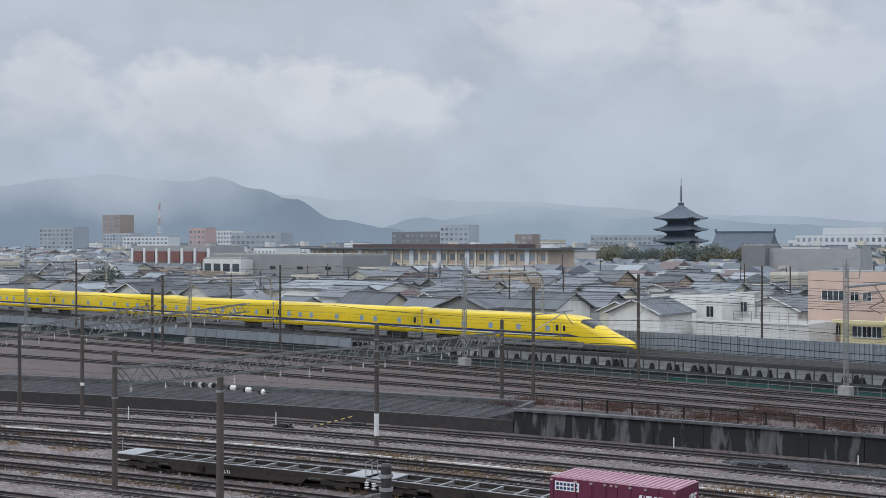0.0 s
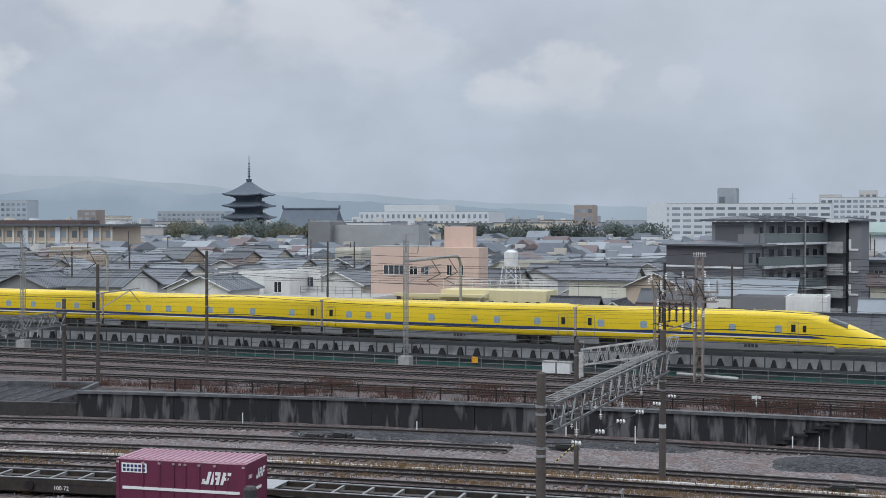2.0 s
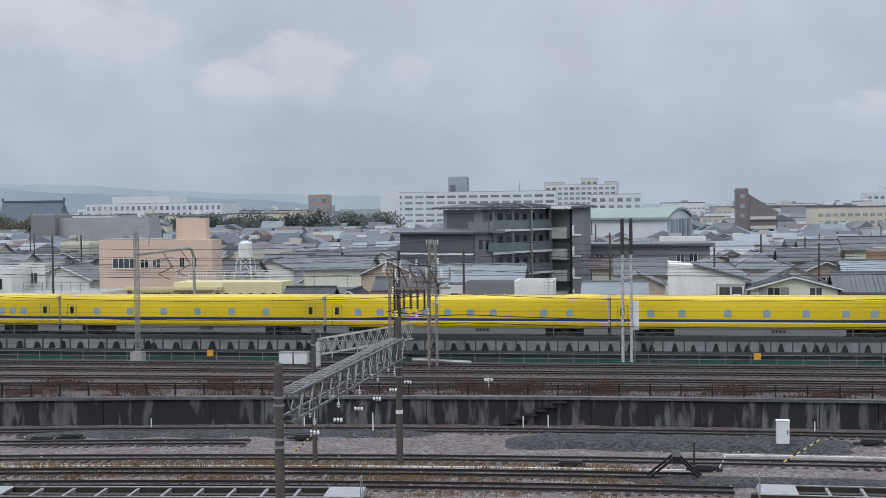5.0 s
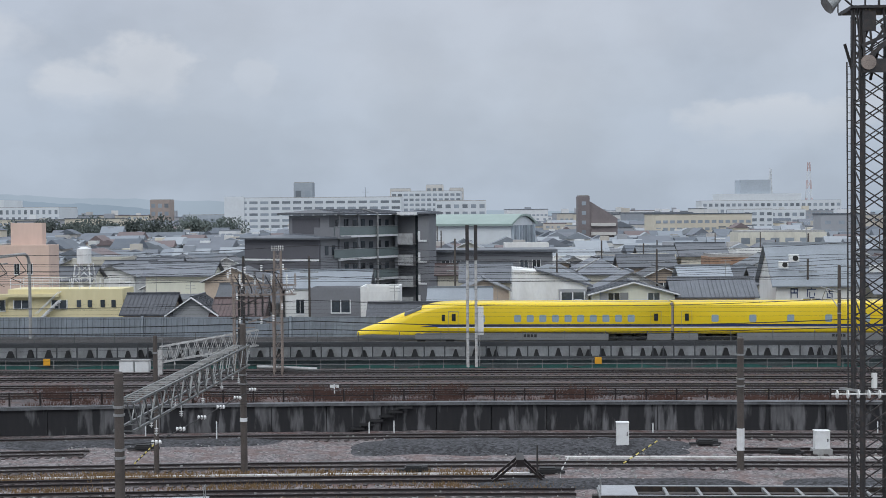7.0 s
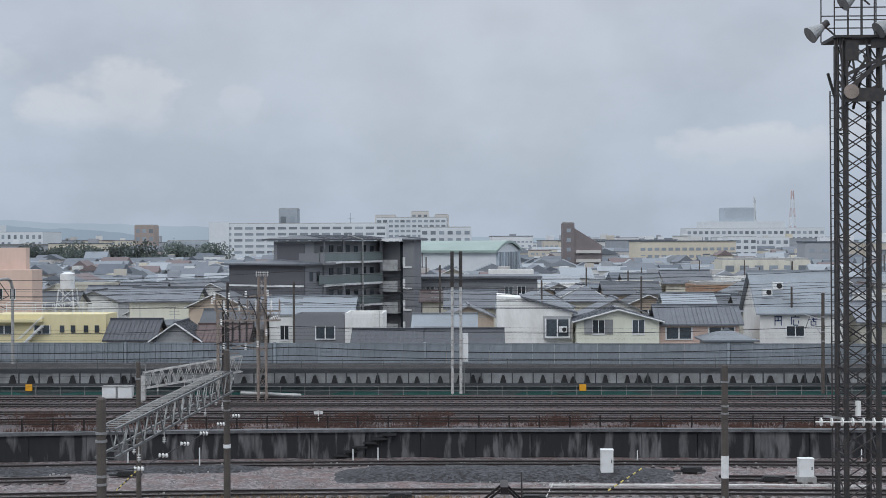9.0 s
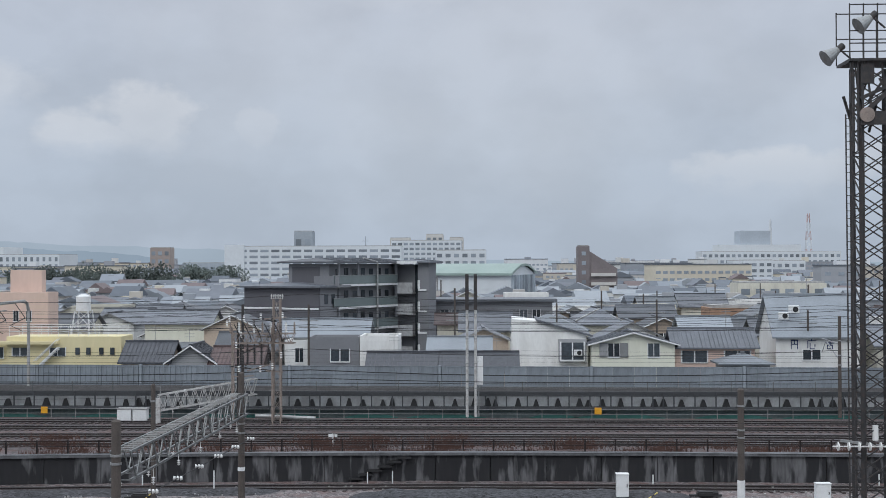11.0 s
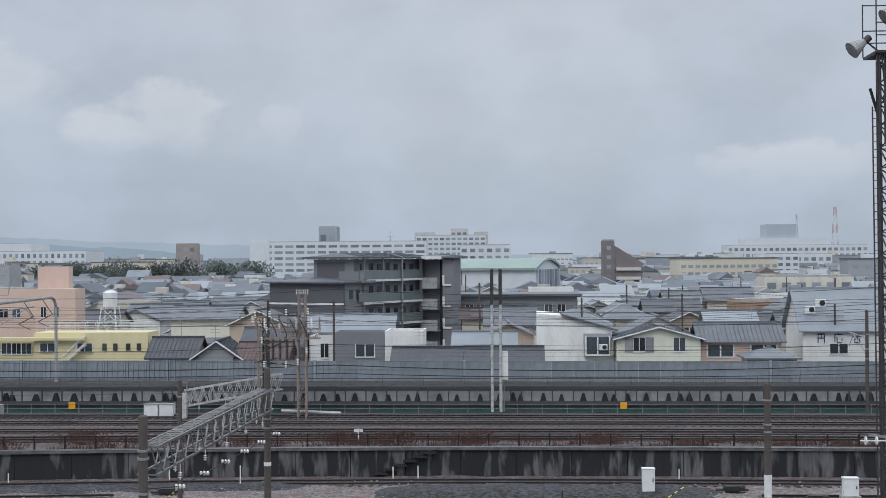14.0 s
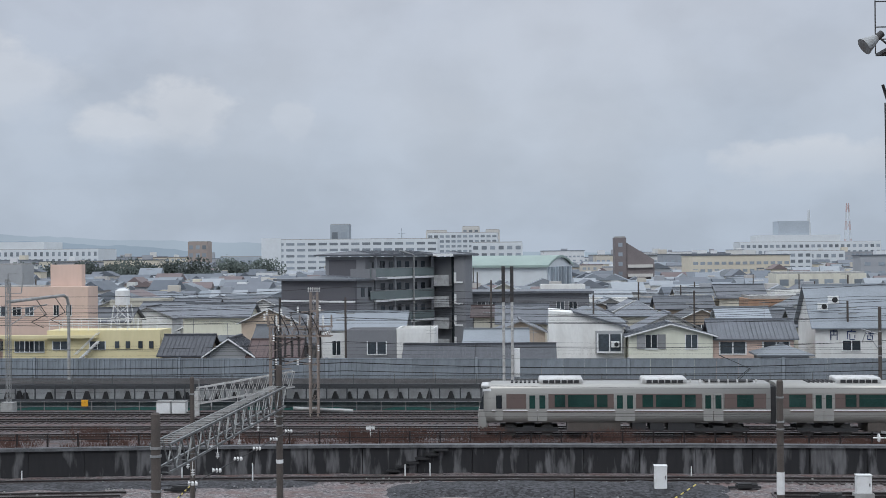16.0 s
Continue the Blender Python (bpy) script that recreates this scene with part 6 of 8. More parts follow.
# ---- trees ----
def tree(x, y, h, r, material="leaf", label="round-crowned evergreen tree among the houses", z=0.0, n=1500):
    th = thing("tree", label, "tree", x, y, z, group="town trees")
    bm = bmesh.new()
    bar(bm, (0, 0, 0), (0, 0, h * 0.6), r * 0.09, 7, r * 0.05)
    for i in range(5):
        a = random.uniform(0, 6.3)
        bar(bm, (0, 0, h * random.uniform(0.3, 0.5)), (r * 0.6 * math.cos(a), r * 0.6 * math.sin(a), h * random.uniform(0.6, 0.85)), r * 0.04, 5, r * 0.015)
    part("trunk", bm, M["bark"], th)
    bm = bmesh.new()
    lobes = [(random.uniform(-0.5, 0.5) * r, random.uniform(-0.5, 0.5) * r, h * random.uniform(0.5, 0.85), r * random.uniform(0.4, 0.7)) for _ in range(7)]
    for i in range(n):
        lx, ly, lz, lr = random.choice(lobes)
        d = Vector((random.gauss(0, 1), random.gauss(0, 1), random.gauss(0, 0.8))).normalized() * lr * random.uniform(0.6, 1.05)
        c = Vector((lx, ly, lz)) + d
        s = r * random.uniform(0.028, 0.06)
        q = Euler((random.uniform(0, 3), random.uniform(0, 3), random.uniform(0, 3))).to_matrix()
        v = [bm.verts.new(c + q @ Vector(p) * s) for p in ((-1, -0.6, 0), (1, -0.7, 0.2), (0.8, 0.7, -0.1), (-0.7, 0.8, 0.15))]
        bm.faces.new((v[0], v[1], v[2])), bm.faces.new((v[0], v[2], v[3]))
    part("crown", bm, M[material], th)


def trees():
    for i in range(26):
        u = i / 25
        tree(-345 + 90 * u + random.uniform(-5, 5), 500 + random.uniform(-25, 40), random.uniform(10, 15), random.uniform(5, 8), random.choice(("leaf", "leaf", "leafy")), "broad tree with autumn-tinted crown near the temple")
    for i in range(20):
        u = i / 19
        tree(-225 + 110 * u + random.uniform(-5, 5), 540 + random.uniform(-20, 30), random.uniform(9.5, 13), random.uniform(6, 9), "leaf", "dark evergreen in a park grove")
    tree(-214, 152, 9.2, 5.5)
    for i in range(30):
        y = random.uniform(170, 420)
        x = random.uniform(-1.0, 0.3) * y
        if all((x - a) ** 2 + (y - b) ** 2 > (r + 3) ** 2 for a, b, r in FOOT):
            tree(x, y, random.uniform(4, 7), random.uniform(1.8, 3.2), n=450)
            FOOT.append((x, y, 3))


trees()


# ---- the mass of town houses ----
def town():
    y = 128.0
    count = 0
    rng = random.Random(11)
    while y < 330 and count < 320:
        pitch = 9.0 + (y - 128) * 0.012
        x = -1.72 * y - 10
        while x < 0.42 * y + 16:
            w, d = rng.uniform(4.8, 8.2), rng.uniform(5.5, 8)
            px, py = x + rng.uniform(-1, 1), y + rng.uniform(-1.5, 1.5)
            if all((px - a) ** 2 + (py - b) ** 2 > (r + max(w, d) * 0.45) ** 2 for a, b, r in FOOT) and not (-52 < px < 40 and py < 139) and not (-23 < px < -2 and py < 163):
                h = rng.choice((5.0, 5.6, 6.0, 6.2, 6.5)) if y < 200 else rng.choice((5.0, 5.6, 6.0, 6.4, 7.4))
                kind = rng.random()
                wl = rng.choice(("hw", "hw2", "hw2", "hw2", "hw4", "hw", "hw3", "hw2"))
                tl = rng.choices(("rooft", "roofm", "roofbr"), (7, 2.4, 0.5))[0]
                words = {"hw": "cream", "hw2": "white", "hw3": "grey", "hw4": "tan"}[wl]
                tw = {"rooft": "grey tiled", "roofm": "pale metal", "roofbr": "brown"}[tl]
                rf = "gable" if kind < 0.70 else ("hip" if kind < 0.86 or (y < 170 and -32 < px < 40) else "flat")
                lab = f"{words} rendered house with {tw} {'gable' if rf == 'gable' else 'hipped'} roof" if rf != "flat" else f"{words} rendered flat-roofed house"
                house(px, py, w, d, h + (1.2 if rf == "flat" else 0), rng.choice((0, 0, 2, -3, 4)) + rng.uniform(-2, 2), rf, wl, tl, lab, pitch=rng.uniform(0.36, 0.52), along=rng.random() < 0.5, wins=True)
                count += 1
            x += w + rng.uniform(0.8, 2.8)
        y += pitch
    # further quarters as one mass of small houses
    walls, roofs, panes = bmesh.new(), bmesh.new(), bmesh.new()
    while y < 1500:
        x = -1.75 * y
        while x < 0.42 * y + 20:
            w, d = rng.uniform(5.5, 10.5), rng.uniform(6, 10)
            if y > 600:
                w *= 1.5
            h = rng.choice((4.5, 5, 5.5, 6, 6.5)) + (rng.choice((0, 0, 0, 0, 0, 0, 3)) if y > 480 else 0)
            if all((x - a) ** 2 + (y - b) ** 2 > (r + 3) ** 2 for a, b, r in FOOT):
                m = Matrix.Translation((x, y, 0)) @ Matrix.Rotation(radians(rng.uniform(-8, 8)), 4, "Z")
                box(walls, -w / 2, w / 2, -d / 2, d / 2, 0, h, m)
                if y < 760:
                    for q in range(int(w / 2.6)):
                        if rng.random() < 0.7:
                            u = -w / 2 + 0.9 + 2.5 * q
                            box(panes, u, u + rng.choice((0.8, 1.4, 1.6)), -d / 2 - 0.05, -d / 2, h - 2.0, h - 0.9, m)
                            if rng.random() < 0.3:
                                box(walls, u - 0.3, u + 2.0, -d / 2 - 0.9, -d / 2 - 0.05, h - 2.9, h - 1.9, m)
                    if rng.random() < 0.35:
                        q = rng.uniform(-0.2, 0.2) * w
                        box(walls, q - 1.2, q + 1.2, -1.2, 1.2, h, h + rng.uniform(1.2, 2.6), m)
                if rng.random() < 0.72:
                    r = d * rng.uniform(0.18, 0.28)
                    al = rng.random() < 0.6
                    a, b = (w / 2 + 0.4, d / 2 + 0.4)
                    if al:
                        p = [(-a, -b, h), (a, -b, h), (a, b, h), (-a, b, h), (-a, 0, h + r), (a, 0, h + r)]
                        fs = ((0, 1, 5, 4), (2, 3, 4, 5), (1, 2, 5), (3, 0, 4), (3, 2, 1, 0))
                    else:
                        p = [(-a, -b, h), (a, -b, h), (a, b, h), (-a, b, h), (0, -b, h + r), (0, b, h + r)]
                        fs = ((1, 2, 5, 4), (3, 0, 4, 5), (0, 1, 4), (2, 3, 5), (3, 2, 1, 0))
                    v = [roofs.verts.new(m @ Vector(q)) for q in p]
                    for f in fs:
                        roofs.faces.new([v[i] for i in f])
                else:
                    box(roofs, -w / 2, w / 2, -d / 2, d / 2, h, h + 0.5, m)
            x += w + rng.uniform(1, 5) + max(0, y - 335) * 0.006
        y += 11 + max(0, y - 300) * 0.02
    # pale blocks of flats and works scattered to the horizon
    for _ in range(150):
        y = rng.uniform(420, 1500)
        x = rng.uniform(-1.5, 0.42) * y
        w, d, h = rng.uniform(12, 46), rng.uniform(9, 16), rng.uniform(9, 13.5) + (y - 420) * rng.uniform(0.0, 0.009)
        if not all((x - a) ** 2 + (y - b) ** 2 > (r + w * 0.6) ** 2 for a, b, r in FOOT) or (-0.66 < x / y < -0.40 and y < 800):
            continue
        m = Matrix.Translation((x, y, 0)) @ Matrix.Rotation(radians(rng.uniform(-14, 14)), 4, "Z")
        box(walls, -w / 2, w / 2, -d / 2, d / 2, 0, h, m)
        box(roofs, -w / 2 - 0.3, w / 2 + 0.3, -d / 2 - 0.3, d / 2 + 0.3, h, h + 0.4, m)
        q = rng.uniform(-0.35, 0.35) * w
        box(walls, q - 2.2, q + 2.2, -2, 2, h + 0.4, h + rng.uniform(1.5, 4.5), m)
        for f in range(1, int(h / 3)):
            n = int(w / rng.choice((3.0, 3.6, 4.5)))
            for i in range(n):
                u = -w / 2 + w * (i + 0.5) / n
                box(panes, u - 1.0, u + 1.0, -d / 2 - 0.08, -d / 2, 3 * f + 0.9, 3 * f + 2.1, m)
    far = thing("distant_quarters", "distant mass of grey-roofed houses in haze", "houses", kind="stuff")
    part("house_walls", walls, M["farwalls"], far)
    part("house_roofs", roofs, M["farroof"], far)
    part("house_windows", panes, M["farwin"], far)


town()


# ---- hills at the horizon: glowing backdrop, mist painted into the colour ----
def hills():
    # emission only: haze-blue base, blended to mist colour towards the ridge
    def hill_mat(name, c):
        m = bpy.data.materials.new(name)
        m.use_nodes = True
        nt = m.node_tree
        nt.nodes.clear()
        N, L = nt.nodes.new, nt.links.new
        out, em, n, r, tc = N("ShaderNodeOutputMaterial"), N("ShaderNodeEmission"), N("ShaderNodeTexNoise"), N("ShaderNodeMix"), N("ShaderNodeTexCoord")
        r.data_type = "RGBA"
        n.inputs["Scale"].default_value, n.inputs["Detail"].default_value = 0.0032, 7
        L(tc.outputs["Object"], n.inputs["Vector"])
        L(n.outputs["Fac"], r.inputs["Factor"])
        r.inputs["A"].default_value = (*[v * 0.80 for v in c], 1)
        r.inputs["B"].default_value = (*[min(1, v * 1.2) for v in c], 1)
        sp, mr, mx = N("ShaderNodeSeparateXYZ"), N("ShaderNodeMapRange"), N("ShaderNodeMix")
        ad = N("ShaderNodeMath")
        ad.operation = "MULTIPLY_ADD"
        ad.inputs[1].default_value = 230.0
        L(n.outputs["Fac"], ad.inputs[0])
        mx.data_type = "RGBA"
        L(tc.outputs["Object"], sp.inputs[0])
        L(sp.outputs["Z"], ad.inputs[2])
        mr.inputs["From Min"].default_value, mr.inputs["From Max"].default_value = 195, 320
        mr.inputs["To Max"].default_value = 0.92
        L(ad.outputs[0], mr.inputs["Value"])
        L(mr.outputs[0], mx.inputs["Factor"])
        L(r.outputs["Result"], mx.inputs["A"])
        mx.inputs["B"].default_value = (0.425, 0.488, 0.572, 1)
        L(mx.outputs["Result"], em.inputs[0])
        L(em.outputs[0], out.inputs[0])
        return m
    # bearing in degrees left of the line's square, ridge height in degrees
    near = [(68, 1.9), (63, 2.2), (59.3, 2.5), (57, 2.85), (54.9, 3.06), (53, 2.85), (51.6, 2.8), (50.3, 3.0), (48.5, 2.5), (46.8, 2.05), (45, 1.15), (42.5, 0.75), (40, 0.2)]
    mid = [(54, 2.1), (50, 2.2), (47, 2.25), (44.5, 2.0), (42, 2.2), (39, 1.95), (36.5, 1.95), (33, 1.7), (29, 1.35), (25.6, 1.3), (21, 1.0), (18, 0.85), (12.4, 0.7), (8, 0.4)]
    front = [(46, 0.9), (43.5, 0.7), (41, 1.25), (40, 1.15), (38.5, 1.4), (36.5, 1.75), (34.5, 1.6), (32, 1.2), (29.5, 1.3), (26, 0.95), (22, 0.8), (18, 0.6), (14, 0.3)]
    last = [(20, 0.1), (17, 0.55), (13, 0.6), (10, 0.5), (7, 0.55), (4, 0.35), (0, 0.2), (-6, 0.1), (-14, 0.05), (-24, 0.1)]
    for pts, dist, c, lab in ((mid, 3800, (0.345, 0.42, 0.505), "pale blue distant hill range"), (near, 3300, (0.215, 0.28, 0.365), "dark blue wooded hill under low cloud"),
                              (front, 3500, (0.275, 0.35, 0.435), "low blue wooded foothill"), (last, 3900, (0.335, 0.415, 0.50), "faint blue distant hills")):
        bm = bmesh.new()
        prev = None
        n = 160
        for i in range(n + 1):
            b = pts[0][0] + (pts[-1][0] - pts[0][0]) * i / n
            for (b0, h0), (b1, h1) in zip(pts, pts[1:]):
                if b1 <= b <= b0:
                    u = (b0 - b) / (b0 - b1)
                    u = u * u * (3 - 2 * u)
                    e = h0 + (h1 - h0) * u
            e += 0.06 * noise.noise((b * 1.3, dist, 0)) + 0.03 * noise.noise((b * 4.0, dist, 1))
            x, y = -math.sin(radians(b)) * dist, math.cos(radians(b)) * dist
            v = (bm.verts.new((x, y, -20)), bm.verts.new((x, y, 14 + dist * math.tan(radians(max(e, -0.2))))), bm.verts.new((x * 1.06, y * 1.06, -20)))
            if prev:
                bm.faces.new((prev[0], v[0], v[1], prev[1]))
                bm.faces.new((prev[1], v[1], v[2], prev[2]))
            prev = v
        tagged(link("backdrop", bm, hill_mat("hill_haze_glow", c), True), lab, "hills", kind="structure")


hills()


# ---- poles, gantries and masts ----
def insulator_mesh():
    bm = bmesh.new()
    bar(bm, (0, 0, 0), (0, 0, -0.42), 0.02, 6)
    for z in (-0.1, -0.22, -0.34):
        bar(bm, (0, 0, z), (0, 0, z - 0.05), 0.1, 10, 0.05)
    me = bpy.data.meshes.new("insulator")
    bm.to_mesh(me)
    bm.free()
    me.materials.append(M["porcelain"])
    return me


INS = insulator_mesh()


def hung_insulator(bm):
    bar(bm, (0, 0, 0), (0, 0, -0.95), 0.022, 5)
    for z in (-0.55, -0.68, -0.81):
        bar(bm, (0, 0, z), (0, 0, z - 0.06), 0.115, 10, 0.06)


HUNG = mesh_of("insulator", hung_insulator, M["porcelain"])


def pole(x, y, z, h, r=0.17, mt="concd", label="dark spun-concrete railway pole", bands=(), white=None, name="railway_pole"):
    th = thing(name, label, "pole", x, y, z, group="railway poles")
    bm = bmesh.new()
    bar(bm, (0, 0, -0.3), (0, 0, h), r, 14, r * 0.85)
    bar(bm, (0, 0, h), (0, 0, h + 0.06), r * 0.85, 14, r * 0.6)
    part("shaft", bm, M[mt], th, smooth=False)
    for b in bands:
        bm = bmesh.new()
        bar(bm, (0, 0, b), (0, 0, b + 0.09), r * 1.08, 14)
        part("band", bm, M["steel"], th, "galvanised clamp band")
    if white:
        bm = bmesh.new()
        bar(bm, (0, 0, white[0]), (0, 0, white[1]), r * 1.04, 14)
        part("painted_sleeve", bm, M["white"], th, "white painted warning sleeve")
    return th


def gantry(x0, y0, x1, y1, z, depth, mt, label, n=14, width=0.7, hang=True, sag=0.0):
    """A lattice beam between two poles with insulators hanging under it."""
    th = thing("gantry_beam", label, "gantry")
    a, b = Vector((x0, y0, z)), Vector((x1, y1, z - sag))
    side = (b - a).cross(Vector((0, 0, 1))).normalized() * width / 2
    for s in (-1, 1):
        for dz in (0, -depth):
            bm = bmesh.new()
            bar(bm, a + side * s + Vector((0, 0, dz)), b + side * s + Vector((0, 0, dz)), 0.06)
            part("chord", bm, M[mt], th)
        for i in range(n):
            p, q = a.lerp(b, i / n), a.lerp(b, (i + 0.5) / n)
            r = a.lerp(b, (i + 1) / n)
            bm = bmesh.new()
            bar(bm, p + side * s, q + side * s - Vector((0, 0, depth)), 0.035)
            bar(bm, q + side * s - Vector((0, 0, depth)), r + side * s, 0.035)
            part("web", bm, M[mt], th)
    for i in range(n + 1):
        p = a.lerp(b, i / n)
        bm = bmesh.new()
        bar(bm, p - side, p + side, 0.03)
        bar(bm, p - side - Vector((0, 0, depth)), p + side - Vector((0, 0, depth)), 0.03)
        part("rung", bm, M[mt], th)
    if hang:
        k = max(3, int((b - a).length / 1.9))
        for i in range(k):
            p = a.lerp(b, (i + 0.6) / k) - Vector((0, 0, depth)) + side * (1 if i % 2 else -1)
            th2 = thing("insulator", "white porcelain insulator hanging under a gantry", "insulator", *p, group="insulators")
            shared("insulator_body", HUNG, th2, (0, 0, 0), (0.75, 0.75, random.choice((0.5, 0.6, 0.75))))
    return th


def lattice_mast(x, y, z, h, w, mt, label, name="lattice_mast", cross=True, n=None, taper=0.85):
    th = thing(name, label, "mast", x, y, z, group="railway masts")
    n = n or int(h / (w * 1.3))
    for sx in (-1, 1):
        for sy in (-1, 1):
            bm = bmesh.new()
            bar(bm, (sx * w / 2, sy * w / 2, -0.2), (sx * w / 2 * taper, sy * w / 2 * taper, h), max(0.03, w * 0.09))
            part("leg", bm, M[mt], th)
    near, side = bmesh.new(), bmesh.new()
    t = max(0.016, w * 0.026)
    for i in range(n):
        z0, z1 = h * i / n, h * (i + 1) / n
        a, b = w / 2 * (1 - (1 - taper) * i / n), w / 2 * (1 - (1 - taper) * (i + 1) / n)
        for s in (-1, 1):
            bar(near, (-a, s * a, z0), (b, s * b, z1), t)
            if cross:
                bar(near, (a, s * a, z0), (-b, s * b, z1), t)
            bar(side, (s * a, -a, z0), (s * b, b, z1), t)
            bar(side, (s * a, a, z0), (s * a, -a, z0), t)
    part("brace", near, M[mt], th)
    part("side_brace", side, M[mt], th)
    return th


def bracket_arm(th, z, reach, mt="steel"):
    """Cantilever arm that carries the contact wire over the track behind."""
    bm = bmesh.new()
    bar(bm, (0, 0, z), (0, reach, z + 0.15), 0.05, 6)
    bar(bm, (0, 0, z - 1.3), (0, reach * 0.8, z + 0.1), 0.045, 6)
    bar(bm, (0, reach * 0.75, z + 0.1), (0, reach, z - 1.0), 0.03, 6)
    part("cantilever", bm, M[mt], th)
    shared("insulator_body", INS, th, (0, 0.3, z + 0.1))


def mast_frame(th, z, w=1.3, mt="steel"):
    """A slim steel frame on top of a mast."""
    bm = bmesh.new()
    bar(bm, (0, 0, z), (0, 0, z + 1.6), 0.05)
    bar(bm, (0, 0, z + 1.6), (w, 0, z + 1.6), 0.05)
    bar(bm, (w, 0, z + 1.6), (w * 0.85, 0, z), 0.05)
    bar(bm, (0, 0, z), (w * 0.85, 0, z), 0.04)
    part("top_frame", bm, M[mt], th)


def poles_and_gantries():
    pole(-61.0, 43.4, 0, 8.0, bands=(7.1, 5.3), label="dark concrete pole carrying a lattice gantry")
    pole(-60.9, 65.0, 0, 8.5, bands=(7.4, 6.6, 5.6), white=(0.75, 2.3), label="dark concrete pole with white sleeve under a gantry")
    pole(-62.6, 81.5, 1.0, 7.0, bands=(6.2, 5.0), label="dark concrete pole at the foot of the bank")
    gantry(-61.0, 43.6, -60.9, 64.8, 7.0, 0.95, "steelm", "weathered lattice gantry across the yard", 12)
    gantry(-60.9, 65.2, -62.6, 81.3, 7.0, 0.95, "steelm", "weathered lattice gantry across the sidings", 10)
    pole(-40.6, 34.0, 0, 8.6, bands=(8.0,), label="dark concrete pole with insulator string")
    # black and white insulator strings either side of that pole's head
    for d in (-1, 1):
        th = thing("insulator_string", "horizontal string of white and black insulators on a wire", "insulator", -40.6, 34.0, 8.25, group="insulators")
        bm = bmesh.new()
        bar(bm, (0, 0, 0), (d * 2.6, 0.4, -0.12), 0.02)
        part("rod", bm, M["black"], th)
        for k, q in enumerate((0.5, 0.62, 0.74, 1.3, 1.42, 1.54, 2.1, 2.22)):
            bm = bmesh.new()
            bar(bm, (d * q, 0.15 * q, -0.05 * q), (d * (q + 0.07), 0.15 * q, -0.05 * q), 0.12, 10, 0.07)
            part("disc", bm, M["porcelain" if k % 3 else "black"], th)
    pole(-96.6, 59.2, 0, 7.3, label="dark concrete pole in the yard")
    pole(-89.3, 60.4, 0, 8.2, bands=(6.6,), white=(2.6, 2.85), label="dark concrete pole in the yard")
    pole(-122, 92, 1.6, 7.3, label="dark concrete pole beside the main line")
    pole(-127.9, 98, 1.6, 8.7, bands=(5.0,), label="tall dark concrete pole beside the main line")
    gantry(-100, 42, -96.6, 59.0, 7.0, 0.9, "steelm", "weathered lattice gantry across the yard", 10)
    gantry(-96.6, 59.4, -122, 92, 7.0, 0.9, "steelm", "weathered lattice gantry across the main lines", 14)
    gantry(-89.3, 60.6, -110, 96, 7.4, 0.9, "steelm", "weathered lattice gantry across the main lines", 14)
    # the steep-looking gantry over the sidings
    pole(-14.0, 47.0, 0, 8.2, 0.2, bands=(6.9, 6.6, 5.3, 5.0), label="thick dark concrete pole carrying a lattice gantry")
    pole(-13.6, 68.6, 0, 8.15, 0.19, bands=(6.9, 5.4, 4.9), white=(2.9, 3.1), label="dark concrete pole carrying a lattice gantry")
    pole(-18.4, 68.6, 0, 7.5, 0.14, bands=(6.6,), label="slim dark concrete pole in the yard")
    gantry(-13.9, 47.2, -13.6, 68.4, 7.05, 1.05, "steelm", "grey lattice gantry with walkway top over the sidings", 14, 0.75)
    bm = bmesh.new()
    for i in range(40):
        y = 47.3 + 0.53 * i
        box(bm, -14.1, -13.55, y, y + 0.05, 7.08, 7.12)
    tagged(link("gantry_walkway", bm, M["conc"]), "pale grating walkway on a gantry top", "walkway", kind="stuff")
    # insulator pairs on a slack line below it
    for i in range(6):
        f = i / 5
        th = thing("insulator", "white porcelain insulator pair on a slack wire", "insulator", -13.0 + 0.5 * f, 48.5 + 17 * f, 5.35 - 0.3 * f, group="insulators")
        for dx in (-0.2, 0.0, 0.2):
            bm = bmesh.new()
            bar(bm, (dx * 0.7 - 0.04, 0, 0), (dx * 0.7 + 0.04, 0, 0), 0.1, 10, 0.07)
            part("disc", bm, M["porcelain"], th)
    bm = bmesh.new()
    bar(bm, (-13.9, 47.1, 5.5), (-13.0, 48.5, 5.35), 0.02)
    bar(bm, (-13.0, 48.5, 5.35), (-12.5, 65.5, 5.05), 0.02)
    bar(bm, (-12.5, 65.5, 5.05), (-13.6, 68.5, 5.3), 0.02)
    tagged(link("overhead_wire", bm, M["wire"]), "slack black wire strung with insulators", "wire", group="overhead wires")
    # marker poles
    pole(13.3, 69.5, 0, 7.2, 0.2, bands=(6.3, 5.0, 4.6), white=(1.15, 2.35), label="dark concrete pole with a white sleeve and clamp bands")
    # masts of the high-speed line
    for x, h in ((-83.6, 10.8), (-42.8, 10.5), (-128.3, 9.5), (-165.6, 11.4)):
        th = lattice_mast(x, 102.5, 2.0, h, 0.32, "steel", "pale lattice catenary mast on a concrete footing", taper=1)
        bm = bmesh.new()
        box(bm, -0.5, 0.5, -0.5, 0.5, -0.5, 0.35)
        part("footing", bm, M["conc"], th)
        mast_frame(th, h - 1.2)
        bracket_arm(th, h - 2.6, 8.5)
        # portal pipe over both tracks to a post on the far side
        bm = bmesh.new()
        pts = [(0, 0, h - 1.9), (0, 12.6, h - 1.75), (0, 13.4, h - 2.0), (0, 13.8, h - 2.7), (0, 13.8, 0.9)]
